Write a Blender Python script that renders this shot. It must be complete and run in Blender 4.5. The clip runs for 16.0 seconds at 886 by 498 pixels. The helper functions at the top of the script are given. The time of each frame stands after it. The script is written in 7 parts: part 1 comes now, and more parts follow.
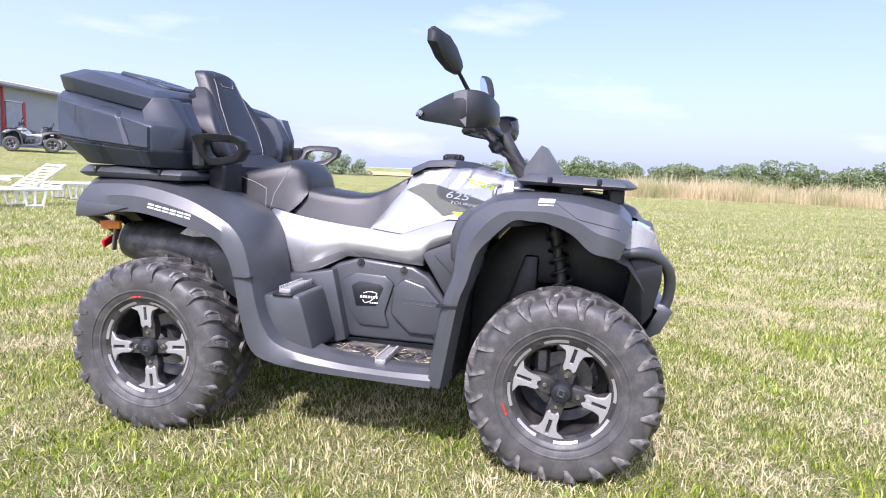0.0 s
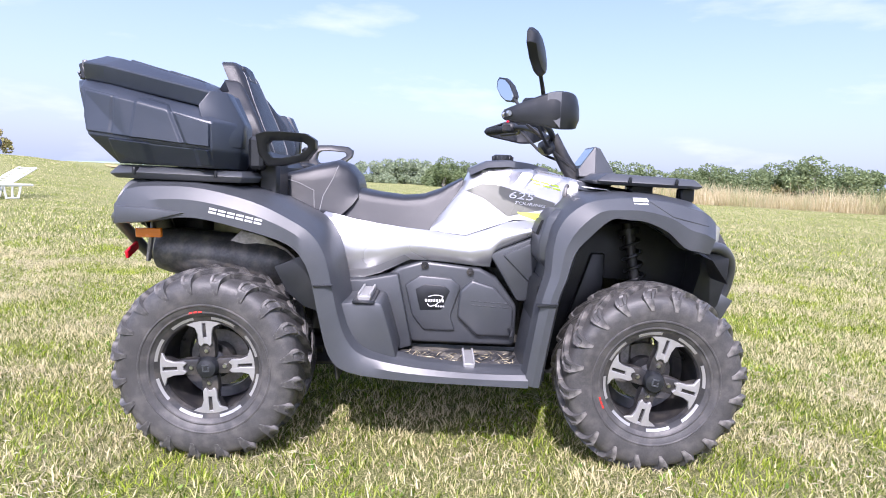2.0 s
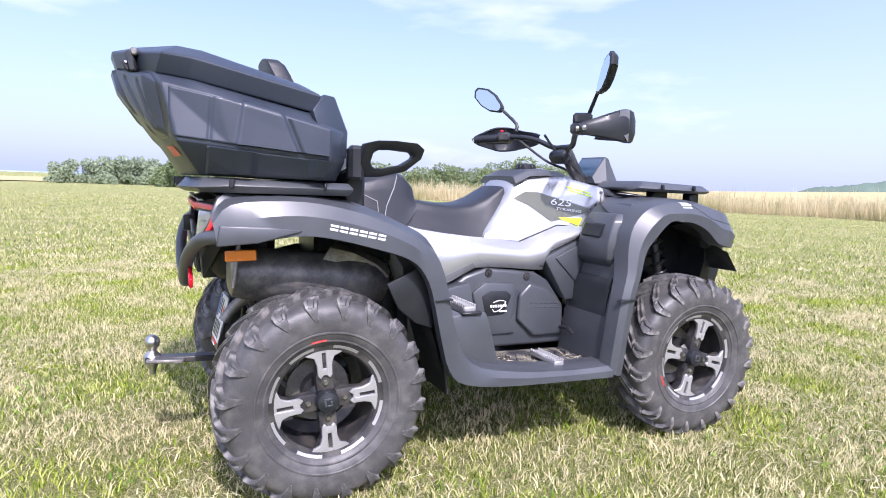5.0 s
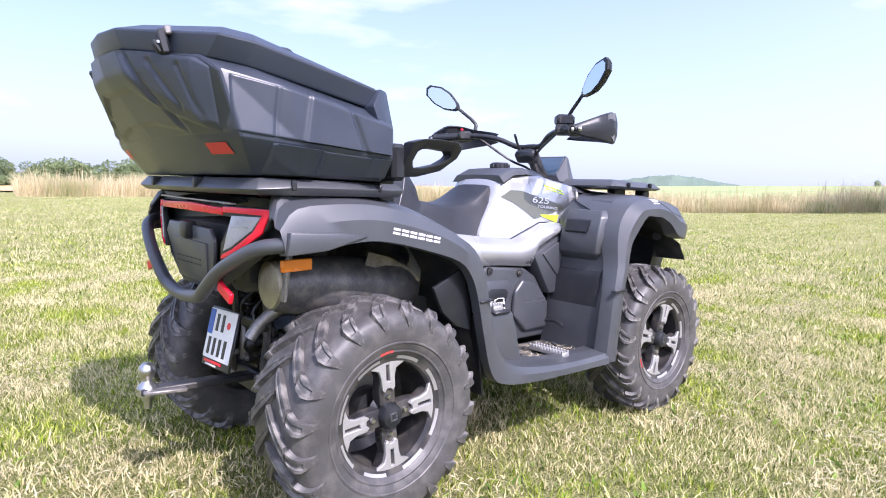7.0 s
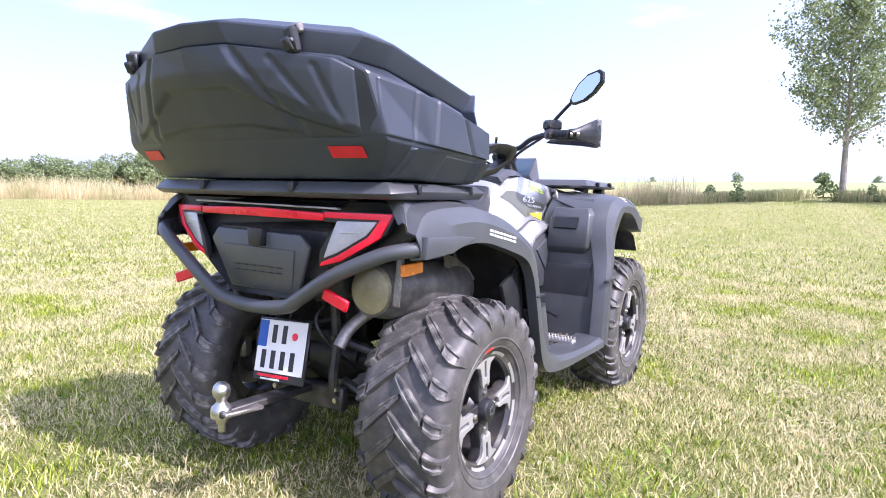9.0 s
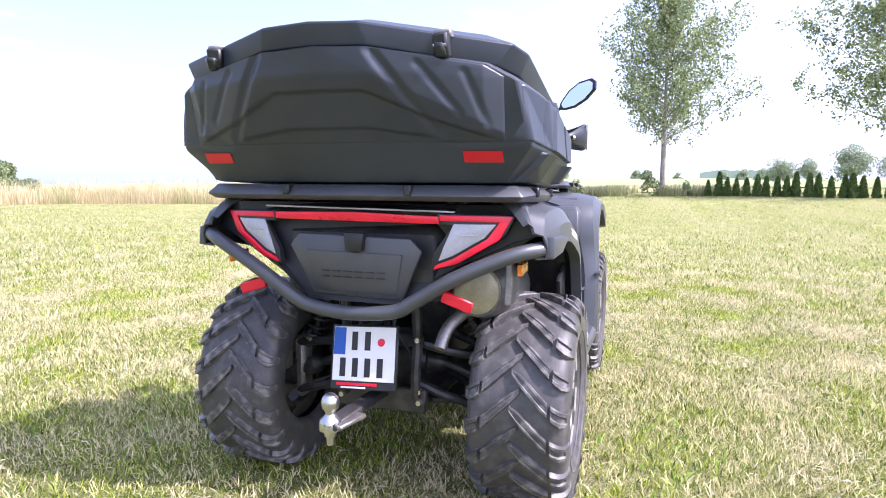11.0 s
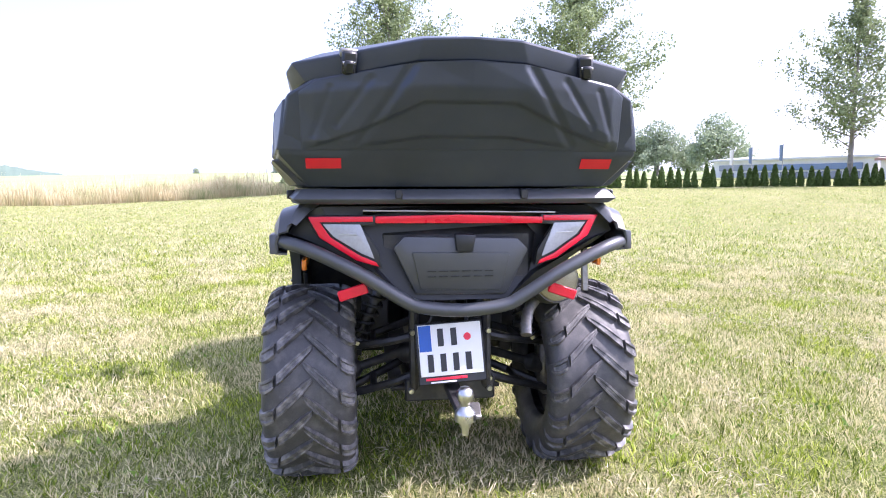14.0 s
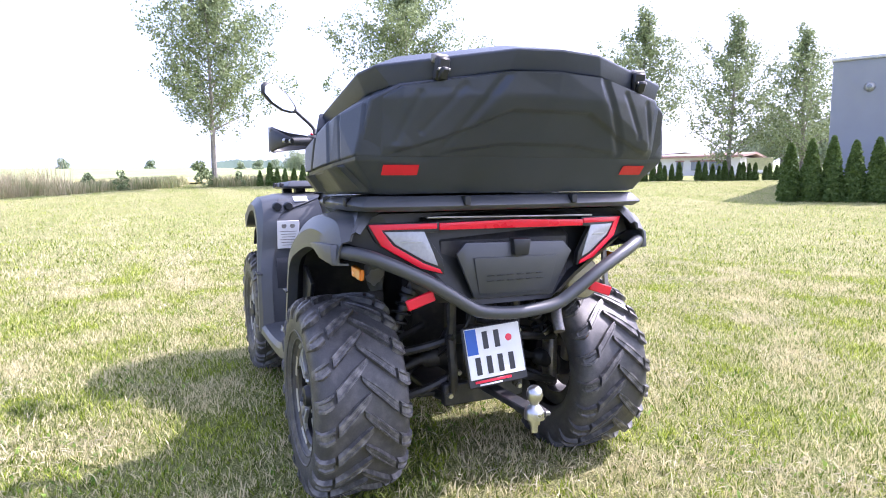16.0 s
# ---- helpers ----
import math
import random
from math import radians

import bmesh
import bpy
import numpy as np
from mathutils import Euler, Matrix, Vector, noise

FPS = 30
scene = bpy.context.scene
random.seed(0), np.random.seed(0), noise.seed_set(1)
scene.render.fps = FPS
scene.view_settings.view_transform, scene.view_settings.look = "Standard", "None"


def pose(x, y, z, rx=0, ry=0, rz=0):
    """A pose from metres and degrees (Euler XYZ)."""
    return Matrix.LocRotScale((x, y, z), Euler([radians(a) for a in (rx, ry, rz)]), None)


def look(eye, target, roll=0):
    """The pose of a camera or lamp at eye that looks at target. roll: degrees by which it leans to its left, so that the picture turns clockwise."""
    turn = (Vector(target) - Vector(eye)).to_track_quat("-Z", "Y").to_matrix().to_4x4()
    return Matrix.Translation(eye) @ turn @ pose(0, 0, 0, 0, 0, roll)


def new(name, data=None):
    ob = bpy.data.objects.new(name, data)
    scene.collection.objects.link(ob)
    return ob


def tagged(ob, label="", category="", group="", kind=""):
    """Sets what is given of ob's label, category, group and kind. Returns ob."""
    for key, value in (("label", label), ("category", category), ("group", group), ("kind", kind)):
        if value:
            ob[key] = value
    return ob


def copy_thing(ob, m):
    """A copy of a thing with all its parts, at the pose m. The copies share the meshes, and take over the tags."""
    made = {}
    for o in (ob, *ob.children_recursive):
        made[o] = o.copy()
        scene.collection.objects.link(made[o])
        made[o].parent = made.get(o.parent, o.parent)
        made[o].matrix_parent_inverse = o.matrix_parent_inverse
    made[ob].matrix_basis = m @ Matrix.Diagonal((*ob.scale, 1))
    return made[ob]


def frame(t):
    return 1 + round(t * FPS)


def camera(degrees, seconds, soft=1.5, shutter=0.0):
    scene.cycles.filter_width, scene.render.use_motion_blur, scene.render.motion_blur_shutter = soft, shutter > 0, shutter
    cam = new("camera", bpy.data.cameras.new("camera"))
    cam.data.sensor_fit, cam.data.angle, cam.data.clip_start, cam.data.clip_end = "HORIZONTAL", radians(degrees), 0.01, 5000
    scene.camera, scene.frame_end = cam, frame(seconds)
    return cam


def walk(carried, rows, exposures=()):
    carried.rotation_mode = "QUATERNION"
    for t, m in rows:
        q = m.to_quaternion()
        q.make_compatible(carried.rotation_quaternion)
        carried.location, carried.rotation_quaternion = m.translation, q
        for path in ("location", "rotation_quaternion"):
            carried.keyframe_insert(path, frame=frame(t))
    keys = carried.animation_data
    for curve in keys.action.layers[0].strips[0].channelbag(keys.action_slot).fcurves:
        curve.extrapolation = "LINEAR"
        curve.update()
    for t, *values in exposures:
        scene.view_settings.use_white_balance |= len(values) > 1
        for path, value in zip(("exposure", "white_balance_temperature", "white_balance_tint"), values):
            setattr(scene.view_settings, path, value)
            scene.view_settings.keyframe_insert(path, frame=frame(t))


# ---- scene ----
cam = camera(70.4, 16.0, soft=1.0)
METRES, EYE, TILT, LEAN, TURN = 6.003, 0.955, 0.0, 0.0, 12.2
ROWS = [
    (0.0, 0.0, 0.0, 0.0, 0.31, -7.2, -2.49),
    (0.5, -0.032, -0.0044, 0.0009, -2.63, -7.04, -2.48),
    (1.0, -0.0639, -0.0029, -0.0016, -5.99, -6.88, -2.43),
    (1.5, -0.0953, 0.0078, -0.0047, -9.17, -6.74, -2.38),
    (2.0, -0.1267, 0.0168, -0.0054, -12.44, -6.61, -2.35),
    (2.5, -0.1595, 0.0219, -0.0033, -15.82, -6.5, -2.27),
    (3.0, -0.1867, 0.0287, -0.003, -19.35, -6.36, -2.18),
    (3.5, -0.2186, 0.0434, -0.0055, -23.15, -6.18, -2.07),
    (4.0, -0.2538, 0.0598, -0.0064, -27.28, -6.02, -2.03),
    (6.5, -0.3734, 0.1604, -0.0063, -49.46, -5.74, -1.6),
    (7.0, -0.391, 0.184, -0.008, -53.34, -5.67, -1.52),
    (7.5, -0.4095, 0.2081, -0.0087, -57.59, -5.6, -1.4),
    (8.0, -0.4324, 0.2319, -0.0084, -61.61, -5.58, -1.31),
    (8.5, -0.4479, 0.2576, -0.0091, -66.02, -5.51, -1.16),
    (9.0, -0.4609, 0.2899, -0.0083, -69.67, -5.54, -1.11),
    (11.5, -0.5034, 0.433, -0.0078, -87.59, -5.54, -0.43),
    (12.0, -0.5095, 0.465, -0.0079, -91.34, -5.61, -0.35),
    (12.5, -0.5098, 0.4936, -0.008, -95.86, -5.68, -0.24),
    (13.0, -0.5064, 0.5238, -0.0052, -100.37, -5.76, -0.13),
    (13.5, -0.5037, 0.5541, -0.0042, -104.93, -5.83, -0.01),
    (14.0, -0.4982, 0.585, -0.0039, -109.73, -5.95, 0.07),
    (14.5, -0.4877, 0.6127, -0.004, -113.7, -6.02, 0.16),
    (15.0, -0.476, 0.6372, -0.0003, -117.3, -6.1, 0.19),
    (15.5, -0.463, 0.6619, 0.0001, -121.23, -6.19, 0.28),
    (16.0, -0.4455, 0.6879, 0.0012, -126.16, -6.35, 0.29),
]
walk(cam, [(t, pose(1.506, -2.512, EYE, TILT, LEAN, TURN) @ pose(METRES * x, METRES * y, METRES * z, 90 + pitch, roll, yaw)) for t, x, y, z, yaw, pitch, roll in ROWS],
     exposures=[(0.0, 0.80, 5950, 28), (4.0, 0.81, 5850, 28), (7.5, 1.03, 5950, 30), (9.0, 1.17, 5950, 31), (12.5, 1.33, 5900, 32), (16.0, 1.40, 5850, 32)])

# ---- world, sun, exposure ----
SUN_AZ, SUN_EL = -96.0, 47.2
world = bpy.data.worlds.new("world")
scene.world = world
world.use_nodes = True
wn = world.node_tree
sky = wn.nodes.new("ShaderNodeTexSky")
sky.sky_type, sky.sun_disc = "NISHITA", False
sky.sun_elevation, sky.sun_rotation = radians(SUN_EL), radians(90 - SUN_AZ)
sky.air_density, sky.dust_density, sky.ozone_density = 1.0, 1.4, 1.4
# thin drifting clouds over the blue
wtc = wn.nodes.new("ShaderNodeTexCoord")
wmap = wn.nodes.new("ShaderNodeMapping")
wmap.inputs["Scale"].default_value = (1.6, 1.6, 6.5)
wnoise = wn.nodes.new("ShaderNodeTexNoise")
wnoise.inputs["Scale"].default_value = 1.9
wnoise.inputs["Detail"].default_value = 7.0
wnoise.inputs["Roughness"].default_value = 0.55
wramp = wn.nodes.new("ShaderNodeValToRGB")
wramp.color_ramp.elements[0].position, wramp.color_ramp.elements[1].position = 0.57, 0.80
wramp.color_ramp.elements[0].color, wramp.color_ramp.elements[1].color = (0, 0, 0, 1), (0.8, 0.8, 0.8, 1)
wmix = wn.nodes.new("ShaderNodeMixRGB")
wmix.inputs[2].default_value = (5.2, 5.6, 6.1, 1)
wn.links.new(wtc.outputs["Generated"], wmap.inputs[0])
wn.links.new(wmap.outputs[0], wnoise.inputs["Vector"])
wn.links.new(wnoise.outputs["Fac"], wramp.inputs[0])
wn.links.new(wramp.outputs[0], wmix.inputs[0])
# summer haze: the sky pales towards the horizon all round
wsep = wn.nodes.new("ShaderNodeSeparateXYZ")
whaze = wn.nodes.new("ShaderNodeValToRGB")
he = whaze.color_ramp.elements
he[0].position, he[0].color = 0.0, (0.85, 0.85, 0.85, 1)
he[1].position, he[1].color = 0.55, (0, 0, 0, 1)
he.new(0.12).color = (0.48, 0.48, 0.48, 1)
he.new(0.30).color = (0.12, 0.12, 0.12, 1)
wmix2 = wn.nodes.new("ShaderNodeMixRGB")
wmix2.inputs[2].default_value = (2.75, 3.3, 4.4, 1)
wn.links.new(wtc.outputs["Generated"], wsep.inputs[0])
wn.links.new(wsep.outputs["Z"], whaze.inputs[0])
wn.links.new(whaze.outputs[0], wmix2.inputs[0])
wn.links.new(sky.outputs[0], wmix2.inputs[1])
# forward scattering: hazy air is brighter towards the sun
wdot = wn.nodes.new("ShaderNodeVectorMath")
wdot.operation = "DOT_PRODUCT"
wdot.inputs[1].default_value = (math.cos(radians(SUN_AZ)) * math.cos(radians(SUN_EL)), math.sin(radians(SUN_AZ)) * math.cos(radians(SUN_EL)), math.sin(radians(SUN_EL)))
wglow = wn.nodes.new("ShaderNodeMapRange")
wglow.inputs["From Min"].default_value, wglow.inputs["From Max"].default_value = -0.75, 1.0
wpow = wn.nodes.new("ShaderNodeMath")
wpow.operation = "POWER"
wpow.inputs[1].default_value = 2.0
wadd = wn.nodes.new("ShaderNodeMixRGB")
wadd.blend_type = "ADD"
wadd.inputs[2].default_value = (5.2, 5.3, 5.4, 1)
wn.links.new(wtc.outputs["Generated"], wdot.inputs[0])
wn.links.new(wdot.outputs["Value"], wglow.inputs["Value"])
wn.links.new(wglow.outputs[0], wpow.inputs[0])
wn.links.new(wpow.outputs[0], wadd.inputs[0])
wn.links.new(wmix2.outputs[0], wadd.inputs[1])
wn.links.new(wadd.outputs[0], wmix.inputs[1])
wn.links.new(wmix.outputs[0], wn.nodes["Background"].inputs[0])
wn.nodes["Background"].inputs[1].default_value = 0.13
sun = new("sun", bpy.data.lights.new("sun", "SUN"))
sun.data.energy, sun.data.angle, sun.data.color = 3.8, radians(0.6), (1.0, 0.95, 0.86)
sun.matrix_world = look((0, 0, 20), Vector((0, 0, 20)) - Vector((math.cos(radians(SUN_AZ)) * math.cos(radians(SUN_EL)), math.sin(radians(SUN_AZ)) * math.cos(radians(SUN_EL)), math.sin(radians(SUN_EL)))))


# ---- materials ----
def material(name, base, rough=0.5, metal=0.0, vary=0.12, scale=6.0, grain=120.0, bump=0.0, tint=None, spec=0.5, dust=0.0, dust_col=(0.35, 0.31, 0.25), coat=0.0, per="none"):
    """A surface with large stains and fine grain, in object space."""
    m = bpy.data.materials.new(name)
    m.use_nodes = True
    nt = m.node_tree
    b = nt.nodes["Principled BSDF"]
    tc = nt.nodes.new("ShaderNodeTexCoord")
    n1 = nt.nodes.new("ShaderNodeTexNoise")
    n1.inputs["Scale"].default_value, n1.inputs["Detail"].default_value = scale, 5
    n2 = nt.nodes.new("ShaderNodeTexNoise")
    n2.inputs["Scale"].default_value, n2.inputs["Detail"].default_value = grain, 3
    nt.links.new(tc.outputs["Object"], n1.inputs["Vector"])
    nt.links.new(tc.outputs["Object"], n2.inputs["Vector"])
    ramp = nt.nodes.new("ShaderNodeValToRGB")
    t = tint or base
    ramp.color_ramp.elements[0].position, ramp.color_ramp.elements[1].position = 0.3, 0.72
    ramp.color_ramp.elements[0].color = tuple(c * (1 - vary) for c in base) + (1,)
    ramp.color_ramp.elements[1].color = tuple(min(1, c * (1 + vary)) for c in t) + (1,)
    nt.links.new(n1.outputs["Fac"], ramp.inputs[0])
    out = ramp.outputs[0]
    mixg = nt.nodes.new("ShaderNodeMixRGB")
    mixg.blend_type, mixg.inputs[0].default_value = "OVERLAY", min(0.6, vary * 1.6)
    nt.links.new(out, mixg.inputs[1])
    nt.links.new(n2.outputs["Fac"], mixg.inputs[2])
    out = mixg.outputs[0]
    if per != "none":
        rnd = nt.nodes.new("ShaderNodeObjectInfo" if per == "object" else "ShaderNodeNewGeometry")
        rr = nt.nodes.new("ShaderNodeMapRange")
        rr.inputs["To Min"].default_value, rr.inputs["To Max"].default_value = 0.65, 1.3
        nt.links.new(rnd.outputs["Random" if per == "object" else "Random Per Island"], rr.inputs["Value"])
        mu = nt.nodes.new("ShaderNodeMixRGB")
        mu.blend_type, mu.inputs[0].default_value = "MULTIPLY", 1
        nt.links.new(out, mu.inputs[1])
        nt.links.new(rr.outputs[0], mu.inputs[2])
        out = mu.outputs[0]
    if dust:
        n3 = nt.nodes.new("ShaderNodeTexNoise")
        n3.inputs["Scale"].default_value, n3.inputs["Detail"].default_value = scale * 2.3, 8
        nt.links.new(tc.outputs["Object"], n3.inputs["Vector"])
        r3 = nt.nodes.new("ShaderNodeValToRGB")
        r3.color_ramp.elements[0].position, r3.color_ramp.elements[1].position = 0.46, 0.68
        r3.color_ramp.elements[0].color, r3.color_ramp.elements[1].color = (0, 0, 0, 1), (dust, dust, dust, 1)
        nt.links.new(n3.outputs["Fac"], r3.inputs[0])
        md = nt.nodes.new("ShaderNodeMixRGB")
        md.inputs[2].default_value = dust_col + (1,)
        nt.links.new(r3.outputs[0], md.inputs[0])
        nt.links.new(out, md.inputs[1])
        out = md.outputs[0]
    nt.links.new(out, b.inputs["Base Color"])
    rm = nt.nodes.new("ShaderNodeMapRange")
    rm.inputs["To Min"].default_value, rm.inputs["To Max"].default_value = max(0.02, rough - 0.1), min(1, rough + 0.1)
    nt.links.new(n1.outputs["Fac"], rm.inputs["Value"])
    nt.links.new(rm.outputs[0], b.inputs["Roughness"])
    b.inputs["Metallic"].default_value = metal
    b.inputs["Specular IOR Level"].default_value = spec
    b.inputs["Coat Weight"].default_value = coat
    b.inputs["Coat Roughness"].default_value = 0.08
    if bump:
        bp = nt.nodes.new("ShaderNodeBump")
        bp.inputs["Strength"].default_value, bp.inputs["Distance"].default_value = bump, 0.002
        nt.links.new(n2.outputs["Fac"], bp.inputs["Height"])
        nt.links.new(bp.outputs[0], b.inputs["Normal"])
    return m


def leafy(name, cols, patch=0.6, through_col=None, per_leaf=True, straw=None, straw_at=(0.45, 0.62), blade_mix=0.22):
    """Leaves or blades: a colour for each island, patches over the ground, some light through them."""
    m = bpy.data.materials.new(name)
    m.use_nodes = True
    nt = m.node_tree
    b = nt.nodes["Principled BSDF"]
    g = nt.nodes.new("ShaderNodeNewGeometry")
    ramp = nt.nodes.new("ShaderNodeValToRGB")
    el = ramp.color_ramp.elements
    while len(el) < len(cols):
        el.new(0.5)
    for i, c in enumerate(cols):
        el[i].position, el[i].color = i / (len(cols) - 1), c + (1,)
    nt.links.new(g.outputs["Random Per Island"], ramp.inputs[0])
    out = ramp.outputs[0]
    if straw:
        n = nt.nodes.new("ShaderNodeTexNoise")
        n.inputs["Scale"].default_value, n.inputs["Detail"].default_value = patch, 5
        nt.links.new(g.outputs["Position"], n.inputs["Vector"])
        add = nt.nodes.new("ShaderNodeMath")
        add.operation = "MULTIPLY_ADD"
        nt.links.new(g.outputs["Random Per Island"], add.inputs[0])
        add.inputs[1].default_value = blade_mix
        nt.links.new(n.outputs["Fac"], add.inputs[2])
        r = nt.nodes.new("ShaderNodeValToRGB")
        r.color_ramp.elements[0].position, r.color_ramp.elements[1].position = straw_at[0] + blade_mix / 2, straw_at[1] + blade_mix / 2
        nt.links.new(add.outputs[0], r.inputs[0])
        mx = nt.nodes.new("ShaderNodeMixRGB")
        mx.inputs[2].default_value = straw + (1,)
        nt.links.new(r.outputs[0], mx.inputs[0])
        nt.links.new(out, mx.inputs[1])
        out = mx.outputs[0]
    nt.links.new(out, b.inputs["Base Color"])
    b.inputs["Roughness"].default_value, b.inputs["Specular IOR Level"].default_value = 0.6, 0.25
    tr = nt.nodes.new("ShaderNodeBsdfTranslucent")
    nt.links.new(out, tr.inputs[0])
    ms = nt.nodes.new("ShaderNodeMixShader")
    ms.inputs[0].default_value = 0.33
    nt.links.new(b.outputs[0], ms.inputs[1])
    nt.links.new(tr.outputs[0], ms.inputs[2])
    nt.links.new(ms.outputs[0], nt.nodes["Material Output"].inputs[0])
    return m


M_PLASTIC = material("grey_plastic", (0.046, 0.051, 0.058), 0.38, vary=0.12, scale=5, grain=420, bump=0.10, spec=0.75, dust=0.05, dust_col=(0.2, 0.2, 0.2))
M_BLACK = material("black_plastic", (0.013, 0.015, 0.018), 0.40, vary=0.15, scale=6, grain=420, bump=0.12, spec=0.5, dust=0.05, dust_col=(0.15, 0.15, 0.15))
M_BOX = material("box_plastic", (0.028, 0.036, 0.051), 0.36, vary=0.15, scale=4, grain=500, bump=0.16, spec=0.5, dust=0.05, dust_col=(0.14, 0.14, 0.15))
M_DARK = material("frame_black", (0.020, 0.021, 0.023), 0.42, vary=0.2, scale=8, dust=0.10)
M_SILVER = material("silver_paint", (0.44, 0.45, 0.46), 0.27, metal=0.6, vary=0.03, scale=3, grain=900, coat=0.5)
M_OLIVE = material("olive_decal", (0.085, 0.09, 0.065), 0.3, vary=0.05, scale=3, coat=0.4)
M_SILVER_SHADE = material("grey_decal", (0.20, 0.205, 0.21), 0.35, vary=0.05, scale=3, coat=0.3)
M_LIME = material("lime_decal", (0.62, 0.85, 0.02), 0.35, vary=0.03, scale=3)
M_WHITE = material("white_print", (0.78, 0.78, 0.78), 0.5, vary=0.04, scale=10)
M_SEAT = material("seat_vinyl", (0.014, 0.0155, 0.019), 0.42, vary=0.12, scale=5, grain=700, bump=0.3, spec=0.6, dust=0.04, dust_col=(0.15, 0.15, 0.15))
M_SEAM = material("seat_thread", (0.3, 0.3, 0.3), 0.7, vary=0.1)
M_TYRE = material("tyre_rubber", (0.062, 0.061, 0.061), 0.45, vary=0.22, scale=11, grain=260, bump=0.4, dust=0.22, dust_col=(0.25, 0.235, 0.215), spec=0.45)
M_LUG = material("tread_rubber", (0.066, 0.065, 0.064), 0.42, vary=0.28, scale=13, grain=240, bump=0.5, dust=0.62, dust_col=(0.30, 0.285, 0.265), spec=0.45)
M_RIM = material("rim_black", (0.028, 0.028, 0.030), 0.3, vary=0.1, scale=10, dust=0.15)
M_ALU = material("machined_alloy", (0.40, 0.40, 0.395), 0.38, metal=0.5, vary=0.06, scale=12)
M_STEEL = material("bare_steel", (0.55, 0.55, 0.54), 0.3, metal=1.0, vary=0.15, scale=20, grain=200, bump=0.15)
M_DULL = material("dull_steel", (0.27, 0.26, 0.25), 0.5, metal=0.8, vary=0.25, scale=14, dust=0.4)
M_RED = material("red_lens", (0.80, 0.006, 0.030), 0.3, vary=0.06, scale=12, coat=0.15)
M_REFL = material("red_reflector", (0.62, 0.006, 0.022), 0.35, vary=0.08, scale=20, grain=400, bump=0.3, coat=0.1)
M_AMBER = material("amber_lens", (0.75, 0.2, 0.01), 0.25, vary=0.1, scale=20, grain=300, bump=0.3, coat=0.6)
M_CLEAR = material("grey_lens", (0.37, 0.38, 0.41), 0.15, vary=0.1, scale=14, coat=0.8)
M_MIRROR = material("mirror_glass", (0.60, 0.67, 0.74), 0.1, metal=1.0, vary=0.01, scale=2)
M_MIRROR.node_tree.nodes["Principled BSDF"].inputs["Roughness"].links and M_MIRROR.node_tree.links.remove(M_MIRROR.node_tree.nodes["Principled BSDF"].inputs["Roughness"].links[0])
M_MIRROR.node_tree.nodes["Principled BSDF"].inputs["Roughness"].default_value = 0.02
M_PLATE = material("plate_white", (0.78, 0.78, 0.77), 0.35, vary=0.04, scale=12)
M_BLUE = material("plate_blue", (0.01, 0.09, 0.42), 0.4, vary=0.05, scale=12)
M_INK = material("plate_black", (0.015, 0.015, 0.016), 0.4, vary=0.05)
M_SCREEN = material("dash_glass", (0.05, 0.09, 0.14), 0.08, vary=0.1, scale=8, coat=1.0)
M_MESH = material("muffler_mesh", (0.34, 0.32, 0.23), 0.5, metal=0.7, vary=0.2, scale=18, grain=300, bump=0.6)
M_MUFF = material("muffler_skin", (0.085, 0.085, 0.085), 0.45, metal=0.35, vary=0.3, scale=11, dust=0.25)
M_ALUFOIL = material("heat_shield", (0.33, 0.31, 0.27), 0.45, metal=0.8, vary=0.3, scale=18, dust=0.4)


# ---- mesh helpers ----
def to_mesh(name, bm, mat, smooth=38):
    bmesh.ops.recalc_face_normals(bm, faces=bm.faces)
    me = bpy.data.meshes.new(name)
    if smooth:
        for f in bm.faces:
            f.smooth = True
        for e in bm.edges:
            if len(e.link_faces) == 2 and e.calc_face_angle(0) > radians(smooth):
                e.smooth = False
    bm.to_mesh(me)
    bm.free()
    if mat:
        me.materials.append(mat)
    return me


def part(name, bm, mat, parent=None, label="", smooth=38, m=None):
    ob = new(name, to_mesh(name, bm, mat, smooth))
    if parent:
        ob.parent = parent
    if m is not None:
        ob.matrix_basis = m
    if label:
        ob["label"] = label
    return ob


def thing(name, label, category, m=None, group="", kind=""):
    ob = new(name)
    ob.empty_display_size = 0.1
    if m is not None:
        ob.matrix_world = m
    return tagged(ob, label, category, group, kind)


def bevel(bm, w, seg=2, angle=30):
    es = [e for e in bm.edges if len(e.link_faces) == 2 and e.calc_face_angle(0) > radians(angle)]
    if es and w > 0:
        bmesh.ops.bevel(bm, geom=es, offset=w, segments=seg, profile=0.5, affect="EDGES", clamp_overlap=True)
    return bm


def box(cx, cy, cz, sx, sy, sz, w=0.004, rot=None, bm=None):
    bm2 = bmesh.new()
    bmesh.ops.create_cube(bm2, size=1)
    bmesh.ops.scale(bm2, vec=(sx, sy, sz), verts=bm2.verts)
    bevel(bm2, min(w, min(sx, sy, sz) * 0.4), 1)
    if rot is not None:
        bmesh.ops.transform(bm2, matrix=pose(0, 0, 0, *rot), verts=bm2.verts)
    bmesh.ops.translate(bm2, vec=(cx, cy, cz), verts=bm2.verts)
    return merge(bm, bm2)


def merge(bm, bm2):
    if bm is None:
        return bm2
    me = bpy.data.meshes.new("tmp")
    bm2.to_mesh(me)
    bm2.free()
    bm.from_mesh(me)
    bpy.data.meshes.remove(me)
    return bm


